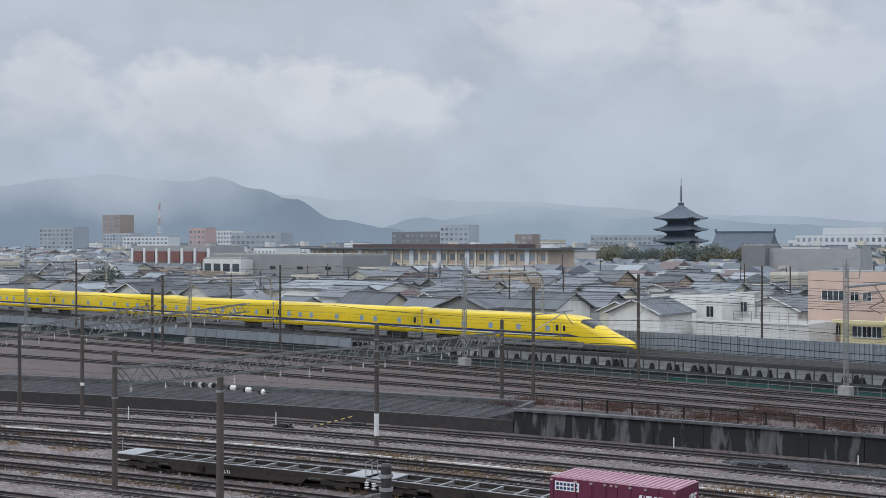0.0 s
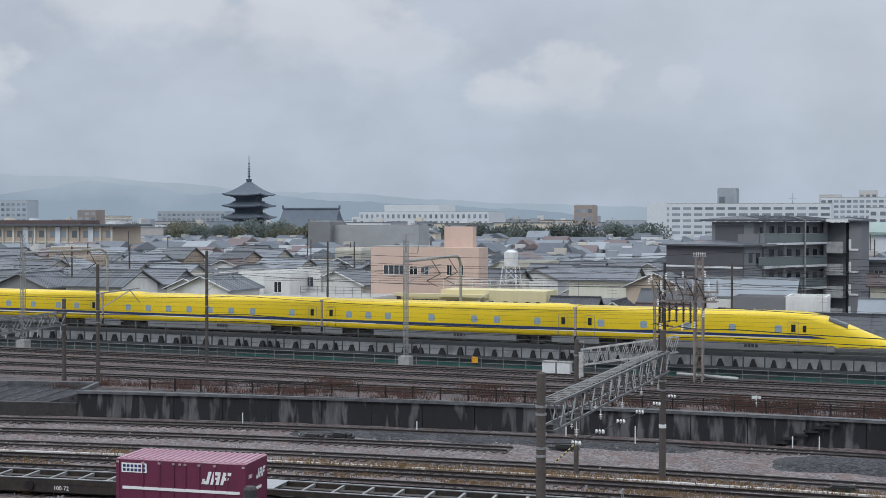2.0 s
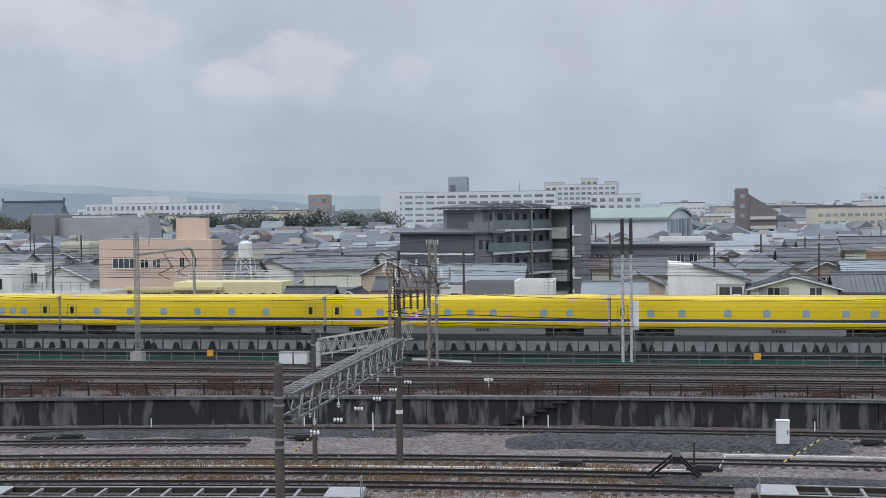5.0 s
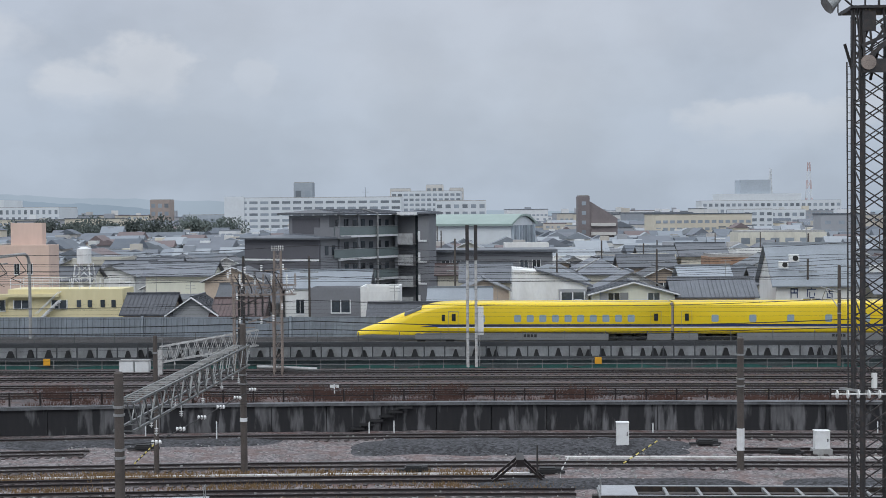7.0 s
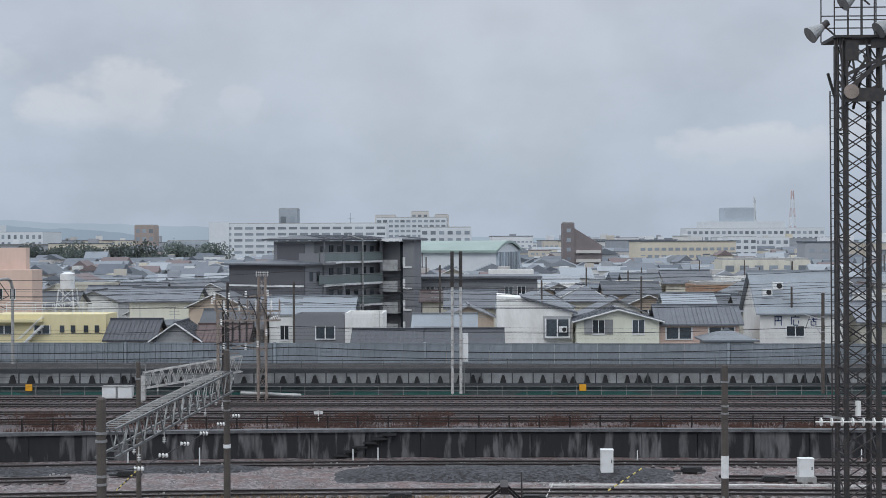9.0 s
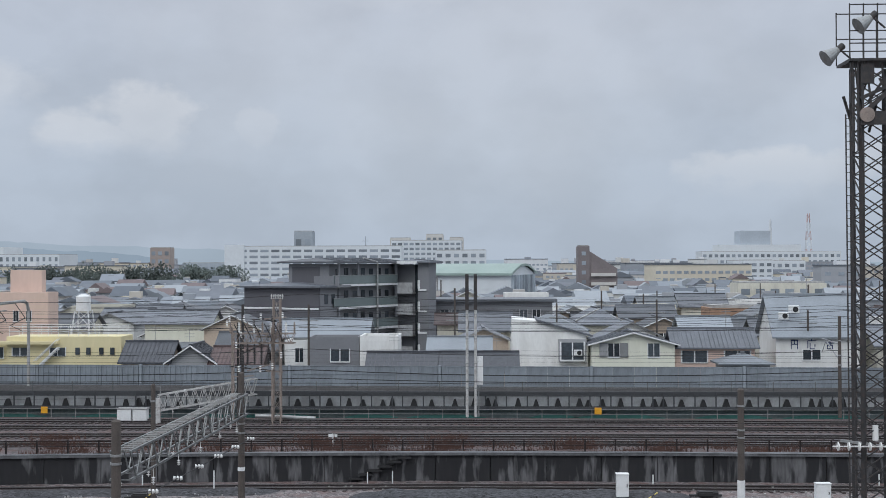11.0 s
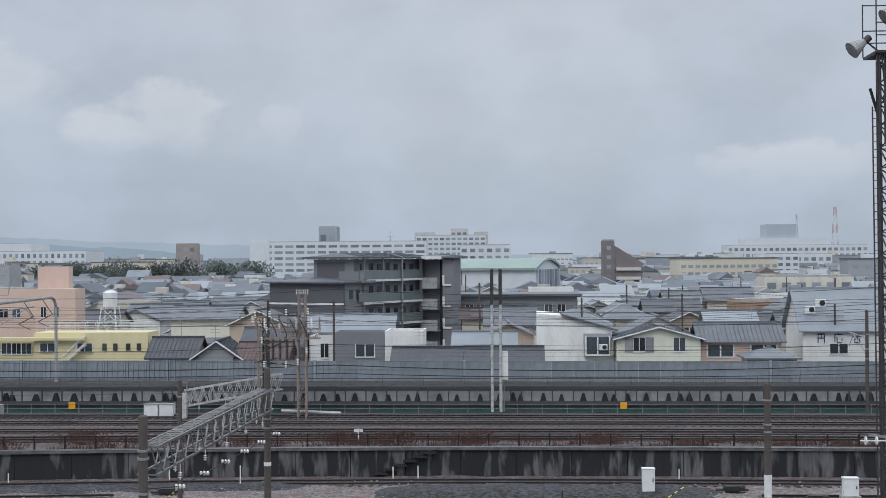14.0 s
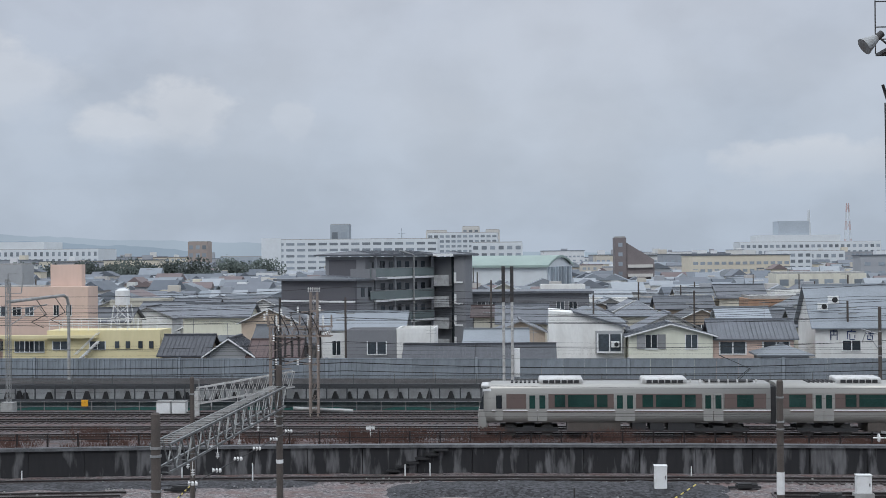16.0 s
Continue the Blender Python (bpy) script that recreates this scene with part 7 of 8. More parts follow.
        for p, q in zip(pts, pts[1:]):
            bar(bm, p, q, 0.14, 8)
        part("portal_pipe", bm, M["conc"], th)
        bm = bmesh.new()
        for yy in (6.0, 10.5):
            bar(bm, (0, yy, h - 1.9), (0.9, yy, h - 3.2), 0.04, 5)
            bar(bm, (0.9, yy, h - 3.2), (-0.6, yy + 0.4, h - 3.9), 0.04, 5)
            bar(bm, (-0.6, yy + 0.4, h - 3.9), (0.5, yy + 0.4, h - 4.4), 0.03, 5)
        part("steady_arms", bm, M["steeld"], th)
    for x in (-2.14, -1.45):
        th = pole(x, 104, 1.9, 11.2, 0.125, "feeder", "pale steel catenary mast of a pair", name="catenary_mast", bands=(9.5, 8.0, 6.0, 4.0, 2.0))
        if x < -2:
            bracket_arm(th, 7.6, 7.0)
        bm = bmesh.new()
        box(bm, -0.14, 0.14, -0.14, 0.14, 8.4, 11.3)
        part("upper_post", bm, M["steeld"], th)
    th = pole(-1.2, 104.3, 1.9, 4.0, 0.05, "steel", "thin steel post beside a mast", name="catenary_mast")
    bm = bmesh.new()
    box(bm, -0.35, 0.35, -0.2, 0.2, 2.3, 4.6)
    part("switch_cabinet", bm, M["white"], th, "pale switch cabinet on the mast")
    for x, y, z, h in ((-113.2, 104, 2.0, 9.6), (-60.0, 98, 1.6, 9.8), (-59.7, 81.8, 1.8, 8.9), (-155.2, 104, 2.0, 9.9), (27.8, 104, 1.9, 7.8), (52, 104, 1.9, 9)):
        th = pole(x, y, z, h, 0.15, "concd", "tall dark catenary pole", bands=(h * 0.75, h * 0.6, h * 0.5), name="catenary_mast")
        bracket_arm(th, h - 2.2, 5.5)
    # switch tower: two lattice masts with a beam, insulators and a feeder bridge
    lattice_mast(-17.0, 100.0, 1.7, 9.6, 0.62, "rust", "rust-streaked lattice switch tower with small insulators")
    pole(-20.5, 104, 1.9, 8.8, 0.13, "steeld", "dark steel post of the switch tower", name="catenary_mast")
    pole(-20.1, 100, 1.6, 7.8, 0.1, "steeld", "dark steel post of the switch tower", name="catenary_mast")
    gantry(-20.5, 100, -15.6, 100, 8.6, 0.75, "rust", "rust-brown lattice platform of the switch tower", 7, 1.0, hang=False)
    for i in range(5):
        th = thing("insulator", "tall dark ribbed insulator of the switch tower", "insulator", -19.8 + 0.55 * i, 99.6, 6.8, group="switch insulators")
        bm = bmesh.new()
        bar(bm, (0, 0, -0.6), (0, 0, 1.1), 0.06, 8)
        for k in range(7):
            bar(bm, (0, 0, -0.5 + 0.2 * k), (0, 0, -0.42 + 0.2 * k), 0.17, 10, 0.1)
        part("ribs", bm, M["steeld"], th)
    for i in range(9):
        q = -20.6 + 0.62 * i
        th = thing("insulator", "pale post insulator on the switch platform", "insulator", q, 99.6 + 0.25 * (i % 3), 8.6, group="switch insulators")
        bm = bmesh.new()
        bar(bm, (0, 0, 0), (0, 0, 0.9), 0.05, 7)
        for k in range(4):
            bar(bm, (0, 0, 0.15 + 0.18 * k), (0, 0, 0.22 + 0.18 * k), 0.12, 9, 0.08)
        part("ribs", bm, M["porcelain"] if i % 2 else M["rust"], th)
    for i in range(5):
        th = thing("jumper_cable", "looping black jumper cable on the switch tower", "cable", -20.3 + 0.8 * i, 99.5, 8.5, group="jumper cables")
        bm = bmesh.new()
        pts = [(0.25 * math.sin(u * 3.1) + 0.5 * u, -0.1, 0.9 - 2.6 * u + 1.2 * u * u) for u in steps(0, 1, 6)]
        for p, q2 in zip(pts, pts[1:]):
            bar(bm, p, q2, 0.035, 5)
        part("cable", bm, M["wire"], th)
    for i in range(6):
        th = thing("insulator", "small white insulator on the switch tower top", "insulator", -17.4 + 0.17 * i, 99.8 + 0.1 * (i % 2), 11.3, group="switch insulators")
        shared("insulator_body", INS, th, (0, 0, 0.42))
    rng = random.Random(21)
    gear = thing("switch_gear", "rust-brown disconnector arms and brackets between two posts", "switchgear", -18.6, 100.0, 1.7)
    for x in (-1.9, 1.25, 1.9):
        bm = bmesh.new()
        bar(bm, (x, -0.3, 0), (x, -0.3, 7.4), 0.07)
        bar(bm, (x, 0.4, 0), (x, 0.4, 7.0), 0.06)
        for k in range(9):
            bar(bm, (x, -0.3, 0.7 * k), (x, 0.4, 0.7 * k + 0.7), 0.03)
        part("upright", bm, M["rust"], gear)
    for i in range(16):
        bm = bmesh.new()
        z, x = rng.uniform(3.4, 8.2), rng.uniform(-2.2, 1.0)
        bar(bm, (x, -0.4, z), (x + rng.uniform(0.8, 2.0), -0.4 + rng.uniform(0, 0.4), z + rng.uniform(-0.5, 0.6)), rng.uniform(0.04, 0.08))
        part("arm", bm, M["rust" if i % 3 else "steeld"], gear)
    for i in range(22):
        bm = bmesh.new()
        z, x = rng.uniform(3.8, 8.6), rng.uniform(-2.3, 2.2)
        for q in range(4):
            bar(bm, (x, -0.5, z + 0.13 * q), (x, -0.5, z + 0.13 * q + 0.06), 0.1, 8, 0.07)
        part("post_insulator", bm, M["porcelain" if i % 2 else "steeld"], gear)
    # short near poles with small insulator arms
    for x, y in ((-22.8, 24.7), (-13.8, 24.3)):
        th = pole(x, y, 0, 8.2, 0.17, "steeld", "dark concrete pole with small insulator arm close to the terrace", bands=(7.9, 7.55))
        bm = bmesh.new()
        bar(bm, (-0.7, 0, 7.75), (0.1, 0, 7.75), 0.03)
        bar(bm, (-0.75, 0, 7.3), (0.1, 0, 7.55), 0.025)
        part("arm", bm, M["steel"], th)
        for q in (-0.45, -0.7):
            shared("insulator_body", INS, th, (q, 0, 7.75), (0.7, 0.7, 0.6))
    gantry(-26.3, 99.6, -19.2, 103.0, 3.8, 1.25, "feeder", "pale painted lattice feeder bridge", 11, 0.6, sag=-1.0)
    for x in (-29.35, -28.1):
        th = thing("signal_cabinet", "pale grey lineside equipment cabinet", "cabinet", x, 101, 1.55, group="lineside cabinets")
        bm = bmesh.new()
        box(bm, -0.56, 0.56, -0.35, 0.35, 0, 1.0)
        part("body", bm, M["white"], th)
        bm = bmesh.new()
        box(bm, -0.6, 0.6, -0.4, 0.4, 1.0, 1.07)
        part("lid", bm, M["conc"], th)
        for s in (-0.32, 0.32):
            bm = bmesh.new()
            box(bm, s * 0.85 - 0.25, s * 0.85 + 0.25, -0.37, -0.35, 0.1, 0.9)
            part("door", bm, M["white"], th)
    th = thing("feeder_end_post", "white painted end post of the feeder bridge", "post", -26.4, 99.6, 1.55)
    bm = bmesh.new()
    box(bm, -0.4, 0.25, -0.2, 0.2, 0, 2.0)
    part("panel", bm, M["feeder"], th)
    bm = bmesh.new()
    for s in (-0.4, 0.25):
        bar(bm, (s, 0, 2.0), (s, 0, 2.9), 0.05)
    bar(bm, (-0.4, 0, 2.9), (0.25, 0, 2.9), 0.05)
    part("hoop", bm, M["steel"], th)
    th = thing("steel_pipe", "fat pale steel pipe lying beside the track", "pipe", -15.5, 101, 1.75)
    bm = bmesh.new()
    bar(bm, (-3.4, 0, 0.25), (1.4, 0, 0.05), 0.17, 12)
    part("tube", bm, M["steel"], th)
    # town power poles
    rng = random.Random(5)
    for i in range(46):
        y = rng.uniform(121, 260)
        x = rng.uniform(-1.25, 0.38) * y
        th = pole(x, y, 0, rng.uniform(9.2, 12.0), 0.12, "concd", "concrete street power pole with crossarm", name="power_pole")
        bm = bmesh.new()
        for z in (8.6, 8.0):
            box(bm, -0.9, 0.9, -0.05, 0.05, z, z + 0.1)
        part("crossarm", bm, M["steel"], th)
        if i % 2:
            bm = bmesh.new()
            bar(bm, (0.35, 0, 6.4), (0.35, 0, 7.3), 0.22, 10)
            part("transformer", bm, M["steel"], th)


poles_and_gantries()


# ---- lighting tower ----
def lighting_tower():
    X, Y = 14.85, 52.0
    th = lattice_mast(X + 0.62, Y + 0.6, 0, 22.0, 1.28, "steeld", "tall weathered lattice lighting tower with head platform", "lighting_tower", True, 25, 1.04)
    # ladder
    lad = thing("tower_ladder", "thin steel ladder beside the lighting tower", "ladder", 14.42, Y, 0)
    for s in (-0.12, 0.12):
        bm = bmesh.new()
        bar(bm, (s, 0, 0.0), (s - 0.1, 0, 20.0), 0.035)
        part("rail", bm, M["steeld"], lad)
    rm = mesh_of("rung", lambda bm: bar(bm, (-0.12, 0, 0), (0.12, 0, 0), 0.018), M["steeld"])
    for i in range(64):
        shared("rung", rm, lad, (-0.005 * i / 3.2, 0, 0.3 + 0.31 * i))
    tm = mesh_of("tie", lambda bm: bar(bm, (0, 0, 0), (0.55, 0.1, 0), 0.03), M["steeld"])
    for i in range(9):
        shared("tie", tm, lad, (0.05, 0, 1.5 + 2.1 * i))
    # head: collar plates, raking struts, platform with railing
    head = thing("tower_platform", "dark steel head platform of the lighting tower", "platform", X + 0.62, Y + 0.6, 19.7)
    for a, b, r in (((-0.7, -0.8, 0.25), (0.5, -0.8, 1.3), 0.12), ((0.5, -0.8, 1.3), (2.4, -0.8, 2.0), 0.12), ((0.75, -0.8, 0.1), (2.4, -0.8, 1.5), 0.1), ((-0.75, -0.8, 0.9), (2.4, -0.8, 2.35), 0.1),
                    ((-0.75, -0.8, 0.4), (-1.1, -0.8, 0.8), 0.05), ((-1.1, -0.8, 0.75), (-1.1, -0.8, 2.4), 0.06), ((-0.8, -0.8, 0.8), (-0.95, -0.8, 2.4), 0.04), ((-0.5, -0.8, 2.4), (-0.3, -0.8, 0.6), 0.05),
                    ((0.1, -0.8, 2.4), (0.3, -0.8, 1.1), 0.05), ((0.9, -0.8, 2.4), (0.6, -0.8, 1.3), 0.05), ((1.2, -0.8, 2.4), (1.5, -0.8, 1.6), 0.05), ((0.7, -0.8, 2.4), (0.7, -0.8, 0.0), 0.07),
                    ((-0.65, -0.8, 2.4), (-0.65, -0.8, 0.0), 0.07), ((-1.15, 0.6, 2.4), (-1.15, -0.8, 2.4), 0.06)):
        bm = bmesh.new()
        bar(bm, a, b, r)
        part("strut", bm, M["steeld"], head)
    rng = random.Random(8)
    for _ in range(16):
        bm = bmesh.new()
        x, z = rng.uniform(-0.9, 2.2), rng.uniform(-0.3, 1.7)
        bar(bm, (x, rng.choice((-0.75, 0.7)), z), (x + rng.uniform(-0.6, 0.9), rng.choice((-0.75, 0.7)), min(2.4, z + rng.uniform(0.5, 1.6))), rng.uniform(0.03, 0.07))
        part("strut", bm, M["steeld"], head)
    for x in (-1.05, -0.85):
        bm = bmesh.new()
        bar(bm, (x, -0.85, -1.2), (x, -0.85, 2.4), 0.04)
        part("drop_rod", bm, M["steeld"], head)
    for dims in ((-0.72, -0.2, -0.88, -0.8, 1.5, 2.3), (-0.72, 0.8, -0.88, -0.8, -0.15, 0.4), (0.3, 0.9, -0.88, -0.8, 2.0, 2.5)):
        bm = bmesh.new()
        box(bm, *dims)
        part("gusset", bm, M["steeld"], head)
    bm = bmesh.new()
    bar(bm, (-0.5, -0.95, 0.25), (-0.5, -0.86, 0.25), 0.3, 14)
    part("pulley", bm, M["rust"], head)
    bm = bmesh.new()
    box(bm, -1.2, 3.2, -1.0, 1.0, 2.4, 2.5)
    part("floor", bm, M["steeld"], head)
    pm = mesh_of("railing_post", lambda bm: bar(bm, (0, 0, 0), (0, 0, 2.2), 0.03), M["steeld"])
    for i in range(6):
        shared("railing_post", pm, head, (-1.2 + 0.55 * i, -1.0, 2.5))
        shared("railing_post", pm, head, (-1.2 + 0.55 * i, 1.0, 2.5))
    for z in (3.1, 3.6, 4.65):
        for y in (-1.0, 1.0):
            bm = bmesh.new()
            bar(bm, (-1.2, y, z), (3.2, y, z), 0.03)
            part("railing_bar", bm, M["steeld"], head)
    for x, y, z in ((-1.75, -0.9, 2.75), (-0.5, -1.1, 4.0), (0.9, -1.1, 2.9)):
        fl = thing("floodlight", "grey reflector floodlight on the tower head", "floodlight", X + 0.62 + x, Y + 0.6 + y, 19.7 + z, group="floodlights")
        bm = bmesh.new()
        bar(bm, (-0.42, -0.1, -0.26), (0.1, 0, 0.1), 0.36, 16, 0.14)
        part("reflector", bm, M["steel"], fl)
        bm = bmesh.new()
        bar(bm, (0.1, 0, 0.1), (0.32, 0.05, 0.28), 0.14, 12)
        part("housing", bm, M["steeld"], fl)
        bm = bmesh.new()
        bar(bm, (0.2, 0, 0.1), (0.7, 0.1, -0.3), 0.04)
        part("arm", bm, M["steeld"], fl)
    # insulated arm low on the tower
    arm = thing("insulator_string", "pale arm with white insulators on the lighting tower", "insulator", 14.5, Y - 0.1, 6.9)
    bm = bmesh.new()
    bar(bm, (-0.6, 0, 0.0), (2.0, 0.2, -0.35), 0.07)
    part("arm", bm, M["steel"], arm)
    for i in range(7):
        bm = bmesh.new()
        q = -0.8 + 0.42 * i
        bar(bm, (q, -0.25, -0.2), (q + 0.05, -0.25, -0.2), 0.17, 12)
        bar(bm, (q - 0.2, -0.25, -0.2), (q + 0.25, -0.25, -0.2), 0.03, 6)
        part("disc", bm, M["porcelain"], arm)
    bm = bmesh.new()
    bar(bm, (0.8, 0.1, 0), (0.8, 0.1, 0.6), 0.12, 12)
    part("drum", bm, M["porcelain"], arm)


lighting_tower()


# ---- overhead wires ----
def wire(y, z, x0=-330, x1=120, span=45, sag=0.35, r=0.016, curve=0.0, label="thin black overhead wire sagging between masts"):
    bm = bmesh.new()
    pts = []
    for i in range(int((x1 - x0) / 5) + 1):
        x = x0 + 5 * i
        u = ((x - x0) % span) / span
        pts.append((x, yard(x, y, curve) if curve else y, z - 4 * sag * u * (1 - u)))
    sweep(bm, pts, [(-r, -r), (r, -r), (r, r), (-r, r)])
    tagged(link("overhead_wire", bm, M["wire"]), label, "wire", group="overhead wires")


for yy, zz, sg, rr in ((111.6, 8.25, 0.05, 0.014), (111.6, 9.3, 0.6, 0.016), (116.0, 8.25, 0.05, 0.014), (116, 9.3, 0.6, 0.016), (104, 10.3, 0.7, 0.018), (104.6, 11.6, 0.7, 0.018),
                   (116.3, 9.9, 0.4, 0.016), (116.3, 10.2, 0.5, 0.016), (104.2, 5.4, 0.5, 0.035), (103.9, 4.75, 0.35, 0.03), (104.3, 7.1, 0.6, 0.022), (104.1, 9.1, 0.6, 0.02), (106.5, 4.1, 0.05, 0.02)):
    wire(yy, zz, sag=sg, r=rr)
for yy, zz, cc in ((91.0, 6.75, 0.0006), (91, 7.7, 0.0006), (95.2, 6.75, 0.0003), (95.2, 7.7, 0.0003), (99.2, 6.75, 0.0001), (79.7, 5.2, 0.0018), (79.7, 6.0, 0.0018), (70.6, 5.2, 0.0018), (66.6, 6.0, 0.0018), (63.4, 5.2, 0.0018), (59.9, 5.2, 0.0018), (55.2, 6.1, 0.0018)):
    wire(yy, zz, -140, 70, sag=0.25 if zz in (6.0, 7.7, 6.1) else 0.04, r=0.006, curve=cc)
# street wires between the houses
for i in range(12):
    wire(128.5 + 6.5 * i, 8.3 + 0.35 * (i % 3), -200, 70, 33, 0.5, 0.014, label="thin black street power line")


# ---- yard furniture ----
def cabinet_box(x, y, w, h, label):
    th = thing("relay_box", label, "cabinet", x, y, 0.1)
    bm = bmesh.new()
    box(bm, -w / 2, w / 2, -0.25, 0.25, 0.3, h)
    bmesh.ops.bevel(bm, geom=list(bm.edges), offset=0.02, segments=1, affect="EDGES")
    part("body", bm, M["white"], th)
    bm = bmesh.new()
    box(bm, -w / 2 - 0.12, w / 2 + 0.12, -0.35, 0.35, -0.1, 0.3)
    part("plinth", bm, M["conc"], th)
    bm = bmesh.new()
    box(bm, -w / 2 - 0.02, w / 2 + 0.02, -0.28, 0.28, h, h + 0.05)
    part("lid", bm, M["white"], th)
    bm = bmesh.new()
    box(bm, w * 0.32, w * 0.38, -0.29, -0.25, h * 0.55, h * 0.68)
    part("lock", bm, M["black"], th)


def point_machine(x, y, rz=0):
    th = thing("point_machine", "low black point machine beside a turnout", "machine", x, y, 0.12, rz, group="point machines")
    bm = bmesh.new()
    box(bm, -0.5, 0.5, -0.3, 0.3, 0, 0.32)
    bmesh.ops.bevel(bm, geom=list(bm.edges), offset=0.08, segments=2, affect="EDGES")
    part("housing", bm, M["black"], th)
    bm = bmesh.new()
    box(bm, -0.95, 0.95, -0.15, 0.15, 0.02, 0.14)
    part("bed_plate", bm, M["under"], th)
    bm = bmesh.new()
    bar(bm, (0.45, 0, 0.2), (0.75, 0.0, 0.2), 0.14, 10)
    part("motor", bm, M["black"], th)


def striped_rod(a, b, label="slanting yellow and black guard pipe on a stay wire"):
    th = thing("stay_guard", label, "guard", group="stay guards")
    a, b = Vector(a), Vector(b)
    n = 12
    for i in range(n):
        bm = bmesh.new()
        bar(bm, a.lerp(b, i / n), a.lerp(b, (i + 1) / n), 0.04, 7)
        part("band", bm, M["yellowp"] if i % 2 else M["black"], th)


def yard_things():
    cabinet_box(7.5, 75.2, 0.72, 1.62, "tall white relay box on a concrete plinth")
    cabinet_box(18.8, 74.1, 0.85, 1.3, "squat white relay box on a concrete plinth")
    for x, y in ((-35.5, 74.2), (-37.0, 73.2), (-4.4, 68.9), (2.8, 68.4), (12.6, 76.9), (16.8, 74.0), (-72, 66.5), (-68, 70.5), (27, 78), (-21, 75.4)):
        point_machine(x, y, random.uniform(-4, 4))
    striped_rod((6.9, 70.6, 0.1), (9.2, 72.6, 1.1))
    striped_rod((-20.3, 70.6, 0.1), (-19.2, 71.0, 1.2))
    striped_rod((-70.6, 68.0, 0.1), (-66.8, 68.6, 1.2))
    striped_rod((-48.4, 40.3, 0.2), (-49.6, 41.4, 1.9), "slanting pale banded guard pipe on a stay wire")
    # buffer stop of bent rails
    th = thing("buffer_stop", "rusty buffer stop of bent rails", "buffer stop", 1.3, 66.45, 0.1)
    for s in (-0.55, 0.55):
        bm = bmesh.new()
        bar(bm, (-1.5, s, 0.0), (0.0, s, 1.25), 0.08)
        bar(bm, (0.0, s, 1.25), (1.3, s, 0.0), 0.08)
        part("bent_rail", bm, M["rail"], th)
    bm = bmesh.new()
    box(bm, -0.2, 0.2, -1.0, 1.0, 0.95, 1.3)
    part("buffer_beam", bm, M["rail"], th)
    pole(2.2, 66.2, 0, 2.0, 0.05, "steeld", "short dark marker post beside the buffer stop", name="marker_post")
    # pale cable troughs
    tr = thing("cable_trough", "pale concrete cable trough along the sidings", "trough", kind="structure")
    for x0, x1, y0 in ((-110, 3.4, 68.35), (4.0, 22, 72.9)):
        x = x0
        while x < x1:
            bm = bmesh.new()
            xe = min(x + 2.4, x1)
            sweep(bm, [(x, yard(x, y0), 0), (xe - 0.03, yard(xe - 0.03, y0), 0)], [(-0.1, 0.0), (0.1, 0.0), (0.1, 0.16), (-0.1, 0.16)])
            part("trough_slab", bm, M["line"], tr)
            x = xe
    bm = bmesh.new()
    sweep(bm, [(3.3, 63.8, 0), (3.5, 68.4, 0), (4.2, 72.9, 0)], [(-0.14, 0), (0.14, 0), (0.14, 0.19), (-0.14, 0.19)])
    part("trough_slab", bm, M["line"], tr)
    # thin white kilometre and stake posts
    for x, y0, h in ((-6.4, 81.0, 0.9), (-44, 80.6, 0.9), (-8.0, 81.2, 0.8), (-22, 80.7, 1.0), (24, 81.1, 0.8), (-74, 78.5, 1.0), (-17.2, 79.0, 1.3), (-32, 80.9, 0.7), (-84, 75.0, 1.2), (10, 81, 0.7)):
        pole(x, yard(x, y0), 0, h, 0.045, "white", "short white lineside marker stake", name="marker_stake")
    # orange fence signs on the service walk
    for x in (8.5, -37.2):
        th = thing("warning_sign", "small orange sign on the handrail", "sign", x, 104.7, 1.75)
        bm = bmesh.new()
        box(bm, -0.28, 0.28, -0.03, 0.0, 0, 0.55)
        part("plate", bm, M["orange"], th)
    # cross-shaped white signal board
    th = thing("signal_board", "small white T-shaped board on the embankment", "sign", -10.9, 86.5, 1.55)
    bm = bmesh.new()
    bar(bm, (0, 0, 0), (0, 0, 1.0), 0.05)
    box(bm, -0.3, 0.3, -0.04, 0.04, 0.75, 0.95)
    part("board", bm, M["white"], th)
    # rusty rail fence along the wall top
    f = thing("rail_fence", "rusty post-and-rail fence along the wall top", "fence", kind="structure")
    pm = mesh_of("fence_post", lambda bm: box(bm, -0.05, 0.05, -0.05, 0.05, 0, 1.0), M["rail"])
    for i in range(62):
        x = -54 + 2.0 * i
        shared("fence_post", pm, f, (x, yard(x, 84.6, 0.0013), 1.5))
    for z in (2.05, 2.42):
        bm = bmesh.new()
        sweep(bm, [(x, yard(x, 84.6, 0.0013), z) for x in steps(-54, 70, 40)], [(-0.025, 0), (0.025, 0), (0.025, 0.05), (-0.025, 0.05)])
        part("fence_rail", bm, M["rail"], f)


yard_things()


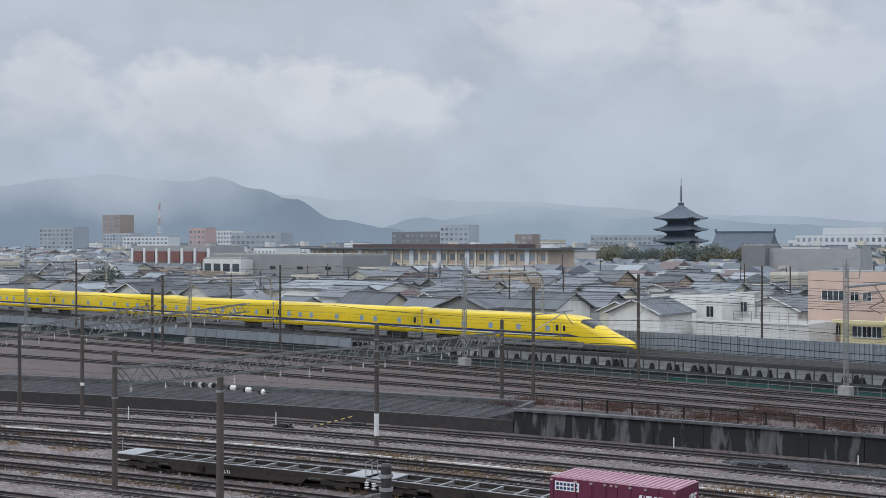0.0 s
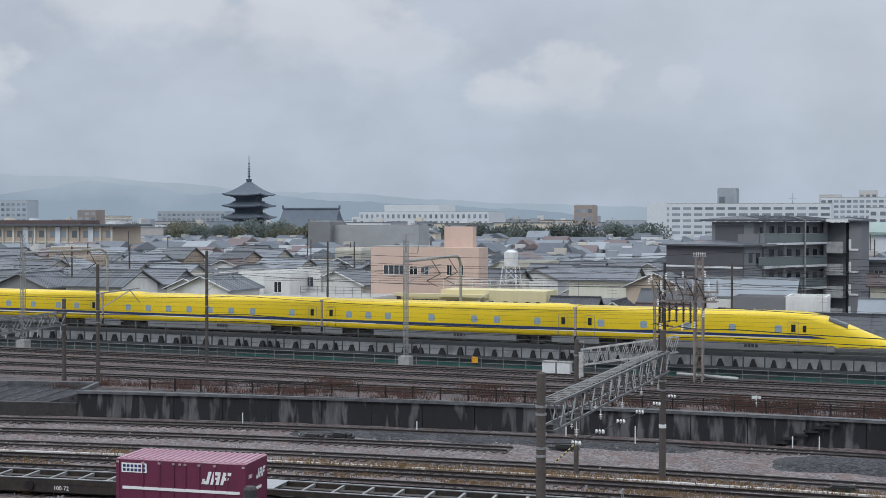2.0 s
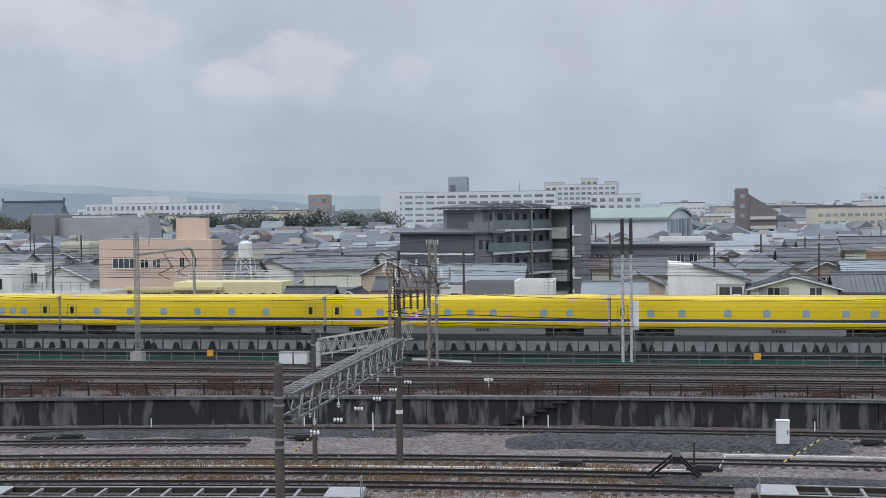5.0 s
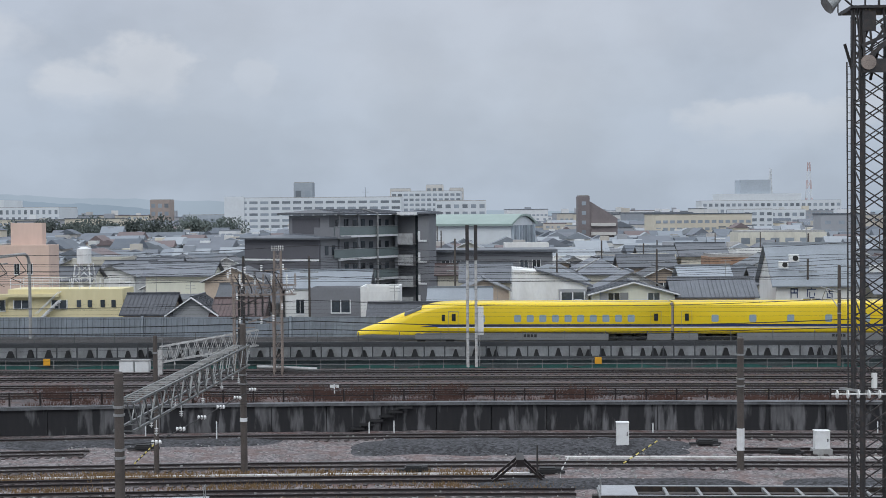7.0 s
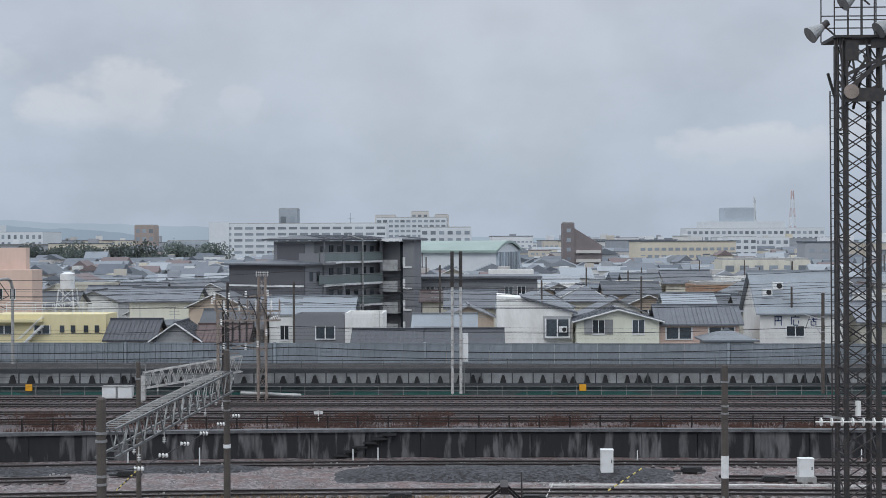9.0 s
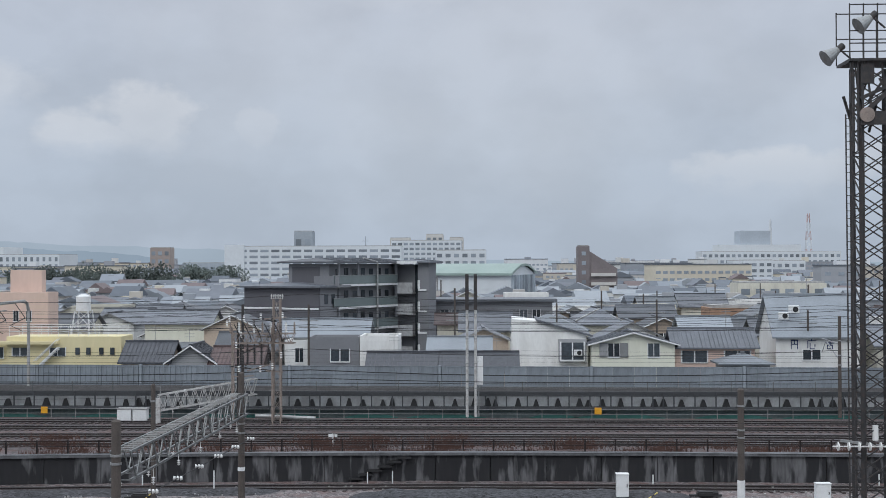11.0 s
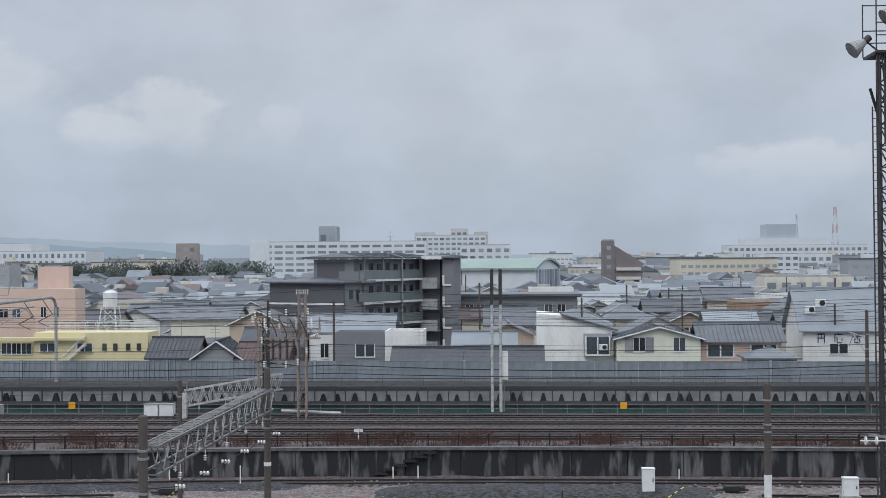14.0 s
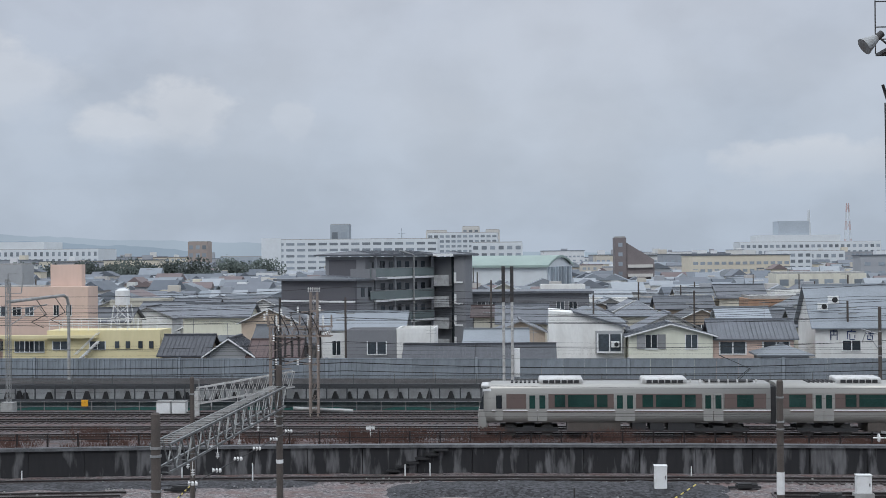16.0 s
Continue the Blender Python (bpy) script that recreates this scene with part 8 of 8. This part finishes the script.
def weeds():
    def tufts(spots, material, label, hmin, hmax, per):
        bm = bmesh.new()
        for x, y, z, s in spots:
            for _ in range(per):
                a = random.uniform(0, 6.28)
                d = random.uniform(0, s)
                px, py = x + d * 2.2 * math.cos(a), y + d * 0.7 * math.sin(a)
                h = random.uniform(hmin, hmax)
                lx, ly = random.uniform(-0.25, 0.25) * h * 2, random.uniform(-0.2, 0.2) * h
                w = random.uniform(0.015, 0.035)
                v = [bm.verts.new(p) for p in ((px - w, py, z), (px + w, py, z), (px + lx, py + ly, z + h))]
                bm.faces.new(v)
        tagged(link("weeds", bm, M[material]), label, "plant", kind="stuff")
    rng = random.Random(3)
    spots = []
    for _ in range(300):
        x = rng.uniform(-110, 4)
        spots.append((x, yard(x, rng.choice((64.9, 68.0, 61.6, 65.2, 57.6, 68.9, 53))) + rng.uniform(-0.5, 0.5), 0.08, rng.uniform(0.3, 1.2)))
    for _ in range(70):
        x = rng.uniform(-42, 2)
        spots.append((x, yard(x, rng.uniform(67.6, 69.2)), 0.08, rng.uniform(0.6, 1.6)))
    tufts(spots, "weed", "dry straw-coloured weeds between the sidings", 0.08, 0.3, 55)
    spots = []
    for _ in range(260):
        x = rng.uniform(-62, 45)
        spots.append((x, yard(x, rng.uniform(83.6, 89.0), 0.0012), 1.52, rng.uniform(0.3, 1.3)))
    for x in (-12, -3.5, -8.7, 5.5, -42, -30):
        for _ in range(8):
            spots.append((x + rng.uniform(-1, 1), 86.5, 1.52 + rng.uniform(0, 0.7), 0.8))
    tufts(spots, "weedr", "rust-brown dead weeds on the embankment", 0.1, 0.5, 60)
    # small clutter of pale stones and clips
    bm = bmesh.new()
    for _ in range(3500):
        x = rng.uniform(-110, 45)
        y = yard(x, rng.uniform(45, 81))
        s = rng.uniform(0.015, 0.045)
        box(bm, x - s * 1.4, x + s * 1.4, y - s, y + s, 0.08, 0.14 + s)
    tagged(link("scattered_stones", bm, M["conc"]), "scattered pale stones and clips in the ballast", "stones", kind="stuff")


weeds()


# ---- movement ----
def motions():
    def joint(t):
        return -95.9 + 32.9 * t + 0.12 * t * t
    walk(YELLOW_TRAIN, [(t, pose(joint(t), 111.6, RAILZ - GRADE * joint(t), 0, math.degrees(GRADE), 0)) for t in steps(0, 16, 32)])
    walk(LOCAL_TRAIN, [(t, pose(-3.75 + 19.77 * (16 - t) + 0.243 * (16 - t) ** 2, 88.5, 1.7)) for t in steps(0, 16, 32)])


motions()
